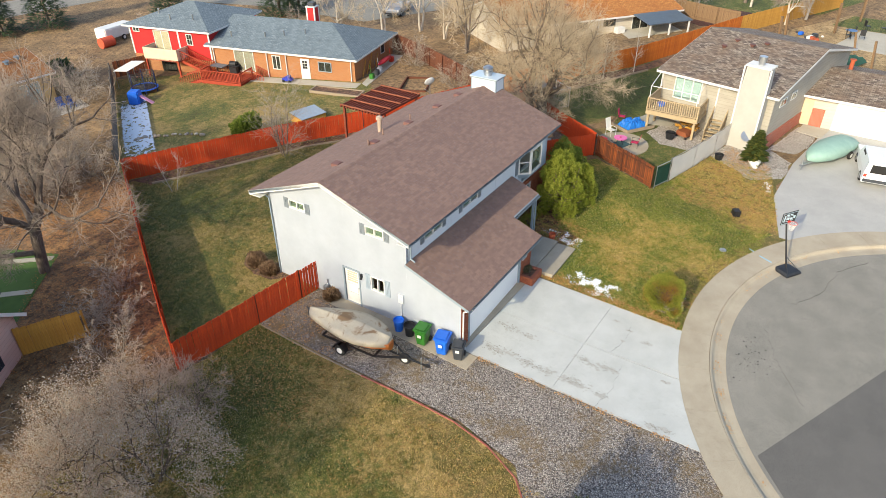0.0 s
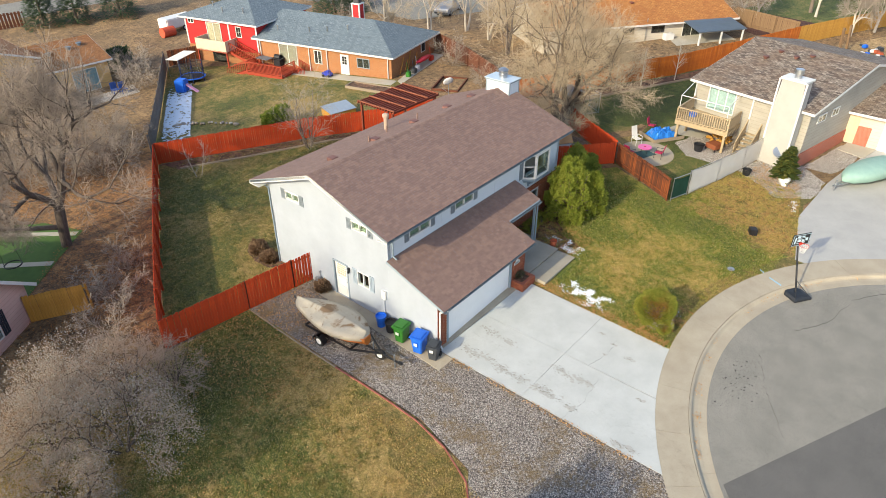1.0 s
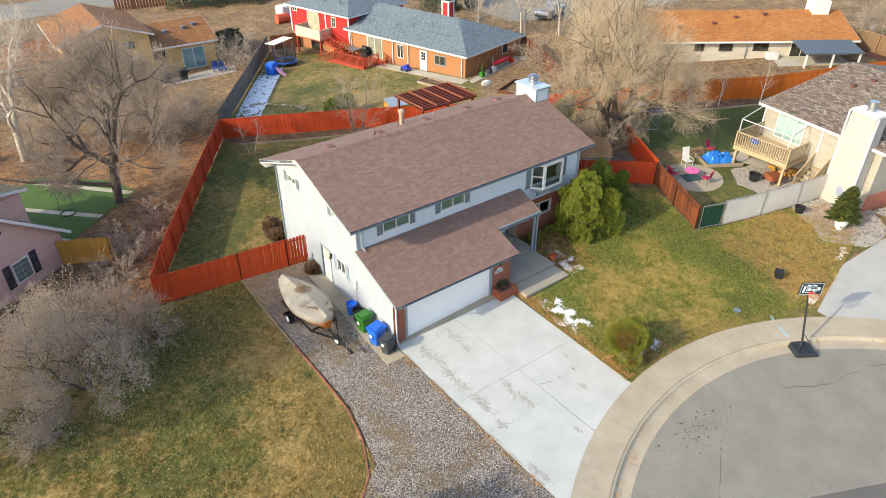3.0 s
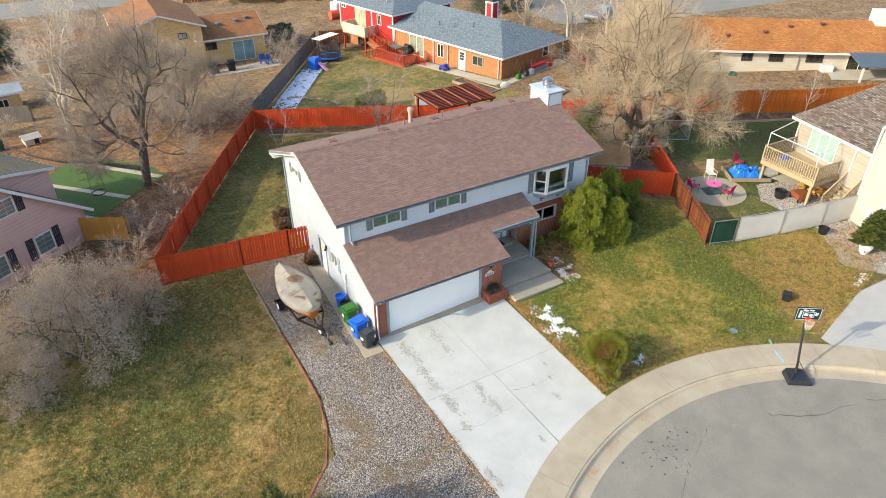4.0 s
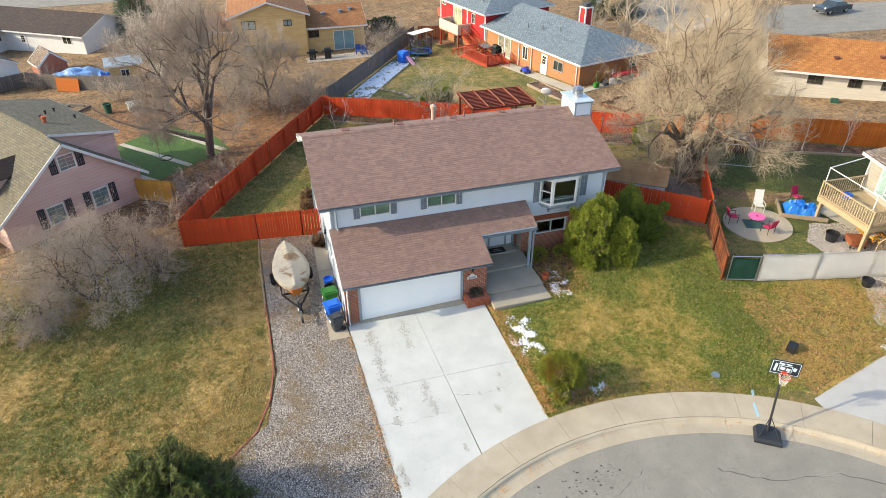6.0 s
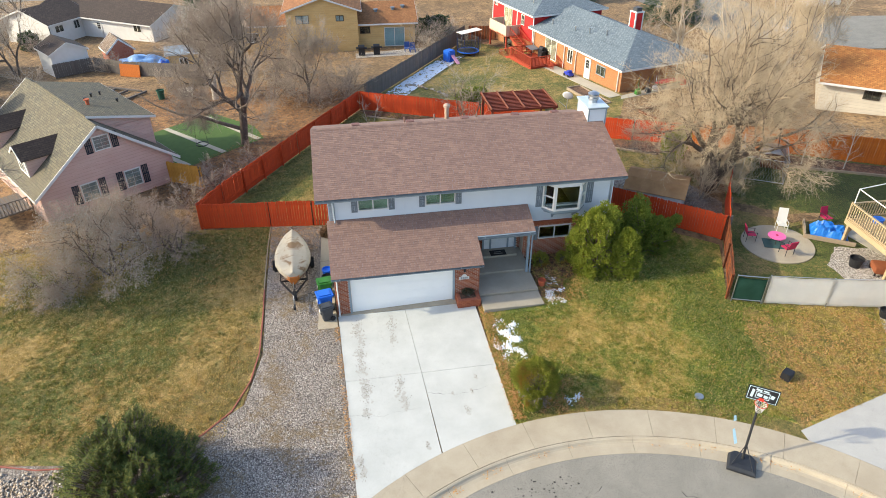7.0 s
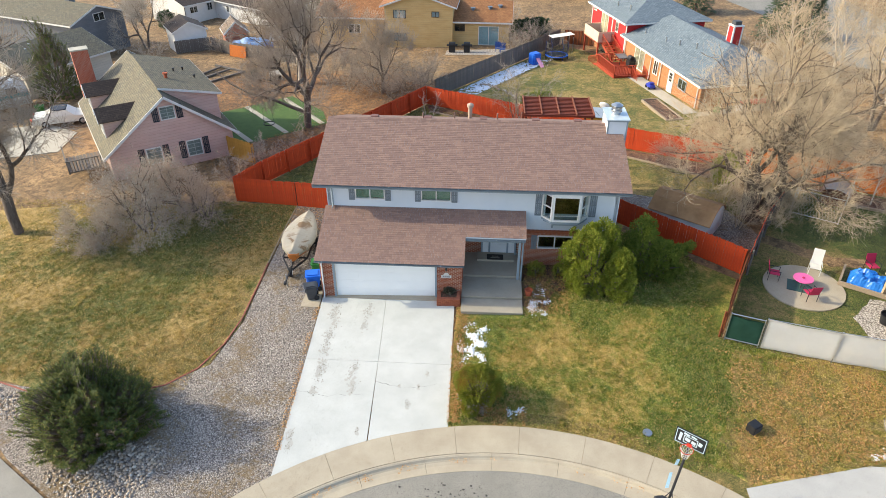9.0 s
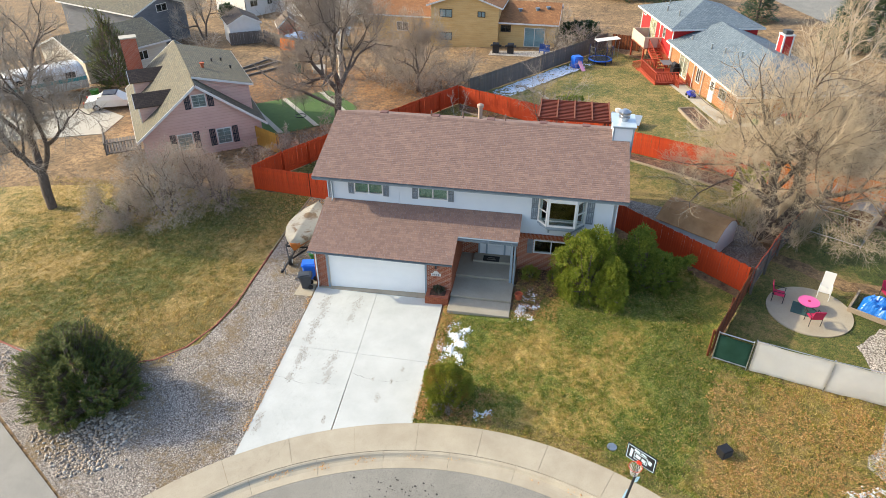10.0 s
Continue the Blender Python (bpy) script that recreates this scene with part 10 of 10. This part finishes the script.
bm = bmesh.new(); box(bm, -1.2, -0.03, 0, 1.2, 0.03, 1.3, pose(0, 0, 0, -12, 0, 0)); part("sheet", bm, M_FENCE_O, bdp)

# turf strips, swing
for (ax, ay), (bx, by) in (((-11.8, 30.9), (-6.3, 24.1)), ((-14.6, 28.4), (-8.7, 21.8)), ((-16.4, 25.6), (-11.0, 19.7))):
    d = Vector((bx - ax, by - ay)).normalized() * 0.22
    patch("turf_border", [(ax - d.y, ay + d.x), (ax + d.y, ay - d.x), (bx + d.y, by - d.x), (bx - d.y, by + d.x)], M_PATH, 0.03, "pale concrete strip across the artificial turf", 0.05, "border")
sw = thing("swing", "dark round swing hanging from a low limb", "swing", at=(-10.4, 22.6, -0.6))
bm = bmesh.new()
for i in range(16):
    a, b = 2 * math.pi * i / 16, 2 * math.pi * (i + 1) / 16
    rod(bm, (0.45 * math.cos(a), 0.45 * math.sin(a), 0.5), (0.45 * math.cos(b), 0.45 * math.sin(b), 0.5), 0.04, None, 6)
part("seat", bm, M_BLACK, sw)
for s in (-1, 1):
    bm = bmesh.new(); rod(bm, (0.45 * s, 0, 0.5), (0.3 * s, 0, 2.75), 0.012, None, 5); part("rope", bm, M_BLACK, sw)
bm = bmesh.new(); V, F = [], []
pts = [Vector((3.1, 0.7, 1.3)), Vector((1.6, 0.6, 1.9)), Vector((0.4, 0.1, 2.65)), Vector((-1.4, 0.2, 3.0)), Vector((-3.0, 0.6, 3.6)), Vector((-4.4, 1.2, 4.4))]
bm.free()
lt = [(p, q) for p, q in zip(pts, pts[1:])]
for i, (p, q) in enumerate(lt):
    tube(V, F, p, q, 0.17 - i * 0.025, 0.17 - (i + 1) * 0.025, 8)
raw("limb", V, F, M_BARK, sw, smooth=True)

# garden shed beside the house
gs = thing("garden_shed", "low white shed with a worn brown roof", "shed", at=(20.2, 7.6, 0), turn=-33)
bm = bmesh.new(); box(bm, -1.75, -1.3, 0, 1.75, 1.3, 1.25); part("wall", bm, M_WHITE, gs)
gable_bm = bmesh.new(); gable_wall(gable_bm, -1.75, 1.75, [(-1.3, 1.25), (1.3, 1.25), (0.7, 1.75), (0, 1.95), (-0.7, 1.75)]); part("gable", gable_bm, M_WHITE, gs)
M_WORN = plain("worn_brown_roof", "7c5a3a", "b08a60", 0.9, 0.9)
prof = [(-1.42, 1.2), (-0.72, 1.8), (0, 2.02), (0.72, 1.8), (1.42, 1.2)]
for (ya, za), (yb, zb) in zip(prof, prof[1:]):
    bm = bmesh.new(); slice_solid(bm, [(-1.85, ya, za), (1.85, ya, za), (1.85, yb, zb), (-1.85, yb, zb)], 0.05); part("roof", bm, M_WORN, gs)

# kennel
kn = thing("dog_run", "chain-link dog run with steel posts", "kennel", at=(0, 0, 1.2))
kp = [(26.75, 9.2), (29.1, 8.0), (31.0, 11.3), (28.6, 12.6)]
for i, (p, q) in enumerate(zip(kp, kp[1:] + kp[:1])):
    for z in (0.08, 1.6):
        bm = bmesh.new(); rod(bm, (*p, z), (*q, z), 0.022); part("rail", bm, M_METAL, kn)
    bm = bmesh.new(); rod(bm, (*p, 0), (*p, 1.7), 0.03); part("post", bm, M_METAL, kn)
    n = 16
    bm = bmesh.new()
    for j in range(n):
        a, b = Vector((*p, 0.08)).lerp(Vector((*q, 0.08)), j / n), Vector((*p, 1.6)).lerp(Vector((*q, 1.6)), min(1, (j + 3) / n))
        rod(bm, a, b, 0.006, None, 3)
        a, b = Vector((*p, 1.6)).lerp(Vector((*q, 1.6)), j / n), Vector((*p, 0.08)).lerp(Vector((*q, 0.08)), min(1, (j + 3) / n))
        rod(bm, a, b, 0.006, None, 3)
    part("mesh", bm, M_METAL, kn)
dh = thing("dog_house", "brown dog house with a curved silver roof", "dog house", at=(30.0, 11.0, 0), turn=-30)
bm = bmesh.new(); box(bm, -0.7, -0.8, 0, 0.7, 0.8, 0.7); part("wall", bm, M_FENCE_D, dh)
bm = bmesh.new()
n = 10
vs = [[bm.verts.new((0.85 * math.cos(math.pi * i / n), y, 0.65 + 0.5 * math.sin(math.pi * i / n))) for i in range(n + 1)] for y in (-0.95, 0.95)]
for i in range(n):
    bm.faces.new((vs[0][i], vs[0][i + 1], vs[1][i + 1], vs[1][i]))
bmesh.ops.solidify(bm, geom=bm.faces[:], thickness=0.03)
part("roof", bm, M_METAL, dh)

# patio furniture
M_PINKR = plain("raspberry_mesh", "b01e4a", "c02a56", 4, 0.7)
def garden_chair(label, at, turn, seat_mat, frame_mat, tall=0.55):
    c = thing("garden_chair", label, "chair", "chairs on the round patio", at=at, turn=turn)
    bm = bmesh.new(); box(bm, -0.26, -0.25, 0.4, 0.26, 0.25, 0.43, bevel=0.01); part("seat", bm, seat_mat, c)
    bm = bmesh.new(); box(bm, -0.26, 0, 0, 0.26, 0.03, tall, pose(0, 0.24, 0.43, -14, 0, 0)); part("backrest", bm, seat_mat, c)
    for x in (-0.27, 0.27):
        for y in (-0.25, 0.26):
            bm = bmesh.new(); rod(bm, (x, y, 0), (x, y, 0.62), 0.016); part("leg", bm, frame_mat, c)
        bm = bmesh.new(); rod(bm, (x, -0.27, 0.62), (x, 0.3, 0.62), 0.018); part("armrest", bm, frame_mat, c)
    return c
garden_chair("raspberry mesh garden chair with black frame on the patio", (23.75, 2.4, 0.05), 75, M_PINKR, M_BLACK)
garden_chair("raspberry mesh garden chair beside the pink table", (25.0, 0.75, 0.05), 190, M_PINKR, M_BLACK)
garden_chair("tall pale mesh reclining chair on the patio", (26.0, 3.0, 0.05), -20, M_TARP_W, M_WHITE, 0.85)
garden_chair("red garden chair beside the blue tarpaulin", (29.0, 3.3, 0.0), 10, M_PINKR, M_BLACK)
rug = thing("rug", "small dark teal mat on the patio", "mat", at=(24.9, 1.75, 0.05), turn=-20)
bm = bmesh.new(); box(bm, -0.6, -0.5, 0, 0.6, 0.5, 0.02); part("mat", bm, plain("teal_mat", "2c4a4a", "385858", 4), rug)
pt = thing("round_table", "round bright pink table on the patio", "table", at=(25.0, 1.85, 0.07))
bm = bmesh.new(); rod(bm, (0, 0, 0.42), (0, 0, 0.47), 0.48, None, 28); part("tabletop", bm, plain("hot_pink", "d65a9a", "e06aa6", 4, 0.4), pt)
bm = bmesh.new(); rod(bm, (0, 0, 0.47), (0, 0, 0.5), 0.07, None, 12); part("hub", bm, M_PINKR, pt)
for i in range(3):
    a = i * 2.1
    bm = bmesh.new(); rod(bm, (0.3 * math.cos(a), 0.3 * math.sin(a), 0), (0.1 * math.cos(a), 0.1 * math.sin(a), 0.42), 0.02); part("leg", bm, M_BLACK, pt)
bt = thing("tarpaulin_heap", "crumpled bright blue tarpaulin over a sandpit", "tarpaulin", at=(28.5, 2.2, 0.0), turn=-30)
bm = bmesh.new()
bmesh.ops.create_grid(bm, x_segments=26, y_segments=20, size=1)
for v in bm.verts:
    e = min(1 - abs(v.co.x), 1 - abs(v.co.y))
    v.co = Vector((v.co.x * 1.0, v.co.y * 0.75, 0.06 + min(1, e * 3) * (0.42 + 0.28 * noise.noise(Vector((v.co.x * 2.6, v.co.y * 2.6, 2))) + 0.15 * noise.noise(Vector((v.co.x * 7, v.co.y * 7, 3))))))
part("sheet", bm, plain("blue_tarp", "1262b8", "2a7ace", 2, 0.35), bt)
for a, b in (((-1.3, -0.95), (1.3, -0.95)), ((-1.3, -0.95), (-1.3, 0.95))):
    bm = bmesh.new(); beam(bm, (*a, 0.12), (*b, 0.12), 0.1, 0.24); part("edge_board", bm, M_EDGE_T, bt)
patch("deck_patio", [(29.2, 2.8), (32.2, 1.8), (32.2, -0.6), (30.0, -0.2)], M_PATH, 0.02, "concrete slab under the deck", 0.05, "patio")
tub("round black planter tub on the gravel", (28.0, -0.9, 0.0), 0.36, 0.5, M_BLACK, None)
fp = thing("fire_pit", "rusty square fire pit on the gravel", "fire pit", at=(28.9, -1.7, 0), turn=-20)
bm = bmesh.new(); box(bm, -0.45, -0.45, 0.15, 0.45, 0.45, 0.5, bevel=0.03); part("box", bm, plain("rust", "7a4226", "8e5232", 5), fp)
for x in (-0.4, 0.4):
    for y in (-0.4, 0.4):
        bm = bmesh.new(); box(bm, x - 0.04, y - 0.04, 0, x + 0.04, y + 0.04, 0.2); part("leg", bm, M_BLACK, fp)
wp = thing("firewood", "heap of split firewood under the deck", "firewood", at=(30.6, -1.6, 0))
rnd = random.Random(5)
for i in range(34):
    x, y = rnd.uniform(-0.8, 0.8), rnd.uniform(-0.7, 0.7)
    bm = bmesh.new(); a = rnd.uniform(0, 3.1); z = 0.08 + max(0, 0.35 - math.hypot(x, y) * 0.35) * rnd.random() * 2
    rod(bm, (x, y, z), (x + 0.4 * math.cos(a), y + 0.4 * math.sin(a), z + 0.04), 0.07, None, 6); part("log", bm, M_FENCE_Y, wp)
# planter with small fir, dish, boat, pickup at the tan house
pl = thing("planter", "white boat-shaped planter with a small fir", "planter", at=(27.9, -7.0, -0.18), turn=20)
bm = bmesh.new()
rows = []
for s, w in ((-1.05, 0.14), (-0.75, 0.36), (0, 0.44), (0.75, 0.36), (1.05, 0.14)):
    rows.append([(s, -w, 0.4), (s, -w * 0.7, 0.0), (s, w * 0.7, 0.0), (s, w, 0.4)])
loft(bm, rows); part("trough", bm, M_WHITE, pl)
conifer("small dark fir growing in the planter", (27.9, -7.0, 0.1), 2.1, 0.85, 200, M_PINE)
sd = thing("satellite_dish", "grey satellite dish on a pole by the chimney", "satellite dish", at=(29.4, -5.9, -0.15))
bm = bmesh.new(); rod(bm, (0, 0, 0), (0, 0, 0.9), 0.03); part("mast", bm, M_METAL, sd)
bm = bmesh.new(); loft(bm, [[Vector((r * math.cos(i * math.pi / 10), r * math.sin(i * math.pi / 10), r * r * 0.5)) for i in range(20)] for r in (0.02, 0.2, 0.4)]); part("reflector", bm, M_METAL, sd).matrix_basis = pose(0, 0, 1.1, 60, 0, -60)
tub("dark planter pot beside the fabric fence", (26.9, -4.85, -0.13), 0.3, 0.4, M_BLACK, None)
cbt = thing("boat", "boat under a pale green cover on its trailer", "boat", at=(31.6, -11.2, -0.24), turn=-21)
bm = bmesh.new()
loft(bm, [[(s, w * math.cos(a), 0.75 + h * math.sin(a) - (0.1 if math.sin(a) < -0.1 else 0)) for a in [k * 2 * math.pi / 14 for k in range(14)]] for s, w, h in ((-2.6, 0.1, 0.15), (-2.0, 0.6, 0.38), (-1.0, 0.95, 0.5), (0.4, 1.05, 0.62), (1.6, 1.0, 0.55), (2.3, 0.95, 0.45), (2.5, 0.7, 0.3))])
part("cover", bm, plain("pale_green_cover", "7fa096", "94b2a6", 1.5, 0.7), cbt)
bm = bmesh.new(); beam(bm, (-3.6, 0, 0.4), (2.2, 0.7, 0.4), 0.07, 0.08); beam(bm, (-3.6, 0, 0.4), (2.2, -0.7, 0.4), 0.07, 0.08); rod(bm, (-3.3, 0, 0), (-3.3, 0, 0.8), 0.04); part("trailer", bm, M_METAL, cbt)
for y in (-1.0, 1.0):
    car_wheel(cbt, (1.2, y, 0.3), 90)


def vehicle(name, label, at, turn, l, w, prof, paint, glass_from, glass_to, wheel_r=0.36, wheels=(0.2, 0.8), cat="car"):
    """Car body from a side profile (x share, z), narrowed above the waist, with windows, bumpers, wheels."""
    v = thing(name, label, cat, at=at, turn=turn)
    bm = bmesh.new()
    rows = []
    for x, z in prof:
        k = 0.86 if z > 1.2 else 1.0
        rows.append([(x * l - l / 2, -w / 2, 0.35), (x * l - l / 2, -w / 2, min(z, 0.95)), (x * l - l / 2, -w / 2 * k, z), (x * l - l / 2, w / 2 * k, z), (x * l - l / 2, w / 2, min(z, 0.95)), (x * l - l / 2, w / 2, 0.35)])
    loft(bm, rows)
    for f in bm.faces:
        f.smooth = False
    part("body", bm, paint, v)
    g0, g1 = glass_from * l - l / 2, glass_to * l - l / 2
    zt = max(z for _, z in prof)
    for s in (-1, 1):
        bm = bmesh.new(); slice_solid(bm, [(g0, s * (w / 2 * 0.97), 1.02), (g1, s * (w / 2 * 0.97), 1.02), (g1 - 0.1, s * (w / 2 * 0.88), zt - 0.12), (g0 + 0.15, s * (w / 2 * 0.88), zt - 0.12)], 0.03); part("window", bm, M_DARK, v)
    for sx, x in ((-1, -l / 2), (1, l / 2)):
        bm = bmesh.new(); box(bm, x - 0.08, -w / 2 * 0.95, 0.4, x + 0.08, w / 2 * 0.95, 0.6, bevel=0.03); part("bumper", bm, M_GREYP, v)
        for s in (-1, 1):
            bm = bmesh.new(); box(bm, x - 0.03, s * w * 0.44 - 0.09, 0.75, x + 0.03, s * w * 0.44 + 0.09, 0.95); part("headlight" if sx < 0 else "tail_light", bm, M_WHITE if sx < 0 else M_ORANGE, v)
    for k in wheels:
        for s in (-1, 1):
            car_wheel(v, (k * l - l / 2, s * (w / 2 - 0.1), wheel_r), 90, wheel_r, 0.22, M_METAL)
    return v


pick = vehicle("pickup_truck", "white pickup truck with a blue-white bed cap on concrete", (31.0, -14.2, -0.24), 190, 5.2, 1.95, [(0, 0.8), (0.02, 0.98), (0.26, 1.05), (0.36, 1.62), (0.62, 1.65), (0.64, 1.7), (0.97, 1.68), (1.0, 0.95)], plain("white_car_paint", "d8dade", "e4e6e8", 2, 0.25), 0.4, 0.95)
bm = bmesh.new(); slice_solid(bm, [(2.62, -0.65, 1.05), (2.62, 0.65, 1.05), (2.53, 0.6, 1.58), (2.53, -0.6, 1.58)], 0.02); part("rear_window", bm, M_DARK, pick)
sed = vehicle("car", "white saloon car with a dark cloth roof on the driveway", (-29.5, 23.9, fall(-29.5, 23.9)), 207, 4.9, 1.85, [(0, 0.65), (0.03, 0.8), (0.3, 0.92), (0.42, 1.38), (0.66, 1.4), (0.8, 1.0), (0.97, 0.92), (1.0, 0.6)], plain("ivory_car_paint", "d0ccc0", "dcd8cc", 2, 0.25), 0.4, 0.76, 0.33)
bm = bmesh.new(); box(bm, -0.4, -0.72, 1.36, 0.85, 0.72, 1.46, bevel=0.05); part("roof", bm, plain("navy_cloth", "1c2838", "263448", 4), sed)
vehicle("pickup_truck", "silver pickup truck parked on the far street", (48.0, 40.5, -1.7), 20, 5.2, 1.85, [(0, 0.8), (0.02, 0.98), (0.28, 1.05), (0.38, 1.62), (0.62, 1.65), (0.66, 1.0), (0.98, 1.0), (1.0, 0.8)], plain("silver_paint", "8a9098", "9aa0a8", 2, 0.3, 0.4), 0.4, 0.6)
vehicle("car", "dark car parked beside the far street", (66.0, 43.0, -1.7), 10, 4.7, 1.85, [(0, 0.65), (0.03, 0.8), (0.3, 0.92), (0.42, 1.38), (0.66, 1.4), (0.8, 1.0), (0.97, 0.92), (1.0, 0.6)], plain("dark_paint", "2c343c", "38424a", 2, 0.3), 0.4, 0.76, 0.33)
rv = thing("caravan", "white caravan with teal stripes and ribbed side", "caravan", at=(-38.7, 26.2, fall(-38.7, 26.2)), turn=49)
bm = bmesh.new(); loft(bm, [[(x, -1.2, 0.45), (x, -1.2, z - 0.15), (x, -1.0, z), (x, 1.0, z), (x, 1.2, z - 0.15), (x, 1.2, 0.45)] for x, z in ((-3.6, 1.5), (-3.5, 2.5), (-3.1, 2.75), (3.1, 2.75), (3.5, 2.5), (3.6, 1.5))])
part("body", bm, M_WHITE, rv)
bm = bmesh.new(); box(bm, -3.55, -1.23, 1.25, 3.55, -1.19, 1.6); box(bm, 3.52, -1.1, 1.25, 3.64, 1.1, 1.5); part("stripe", bm, plain("teal_stripe", "1e7a7c", "2a888a", 4), rv)
for x in (-2.2, 0.2, 2.2):
    bm = bmesh.new(); box(bm, x - 0.45, -1.24, 1.65, x + 0.45, -1.2, 2.2); part("window", bm, M_DARK, rv)
for x in (-0.5, 0.5):
    car_wheel(rv, (x, -1.05, 0.33), 90, 0.33)
tub("green plastic bin beside the caravan", (-33.4, 26.2, fall(-33.4, 26.2)), 0.4, 0.8, M_GREENP, None)
ut = thing("utility_trailer", "white covered trailer parked by the far fence", "trailer", at=(24.2, 65.0, fall(24.2, 65.0)), turn=10)
bm = bmesh.new(); box(bm, -2.2, -0.9, 0.5, 2.2, 0.9, 1.7, bevel=0.1); part("body", bm, M_WHITE, ut)
for y in (-0.9, 0.9):
    car_wheel(ut, (0.3, y, 0.33), 90, 0.33)
cn = thing("canopy", "orange-red domed cover on a frame", "canopy", at=(21.9, 63.4, fall(21.9, 63.4)), turn=5)
bm = bmesh.new(); rod(bm, (-0.8, 0, 0.5), (0.8, 0, 0.5), 0.6, None, 16); part("cover", bm, plain("red_cover", "b8462a", "c85638", 3), cn)

vehicle("pickup_truck", "white pickup truck parked on the far street", (62.8, 55.8, fall(62.8, 55.8)), 5, 5.4, 1.9, [(0, 0.8), (0.02, 0.98), (0.28, 1.05), (0.38, 1.66), (0.62, 1.68), (0.66, 1.0), (0.98, 1.0), (1.0, 0.8)], M_WHITE, 0.4, 0.6)
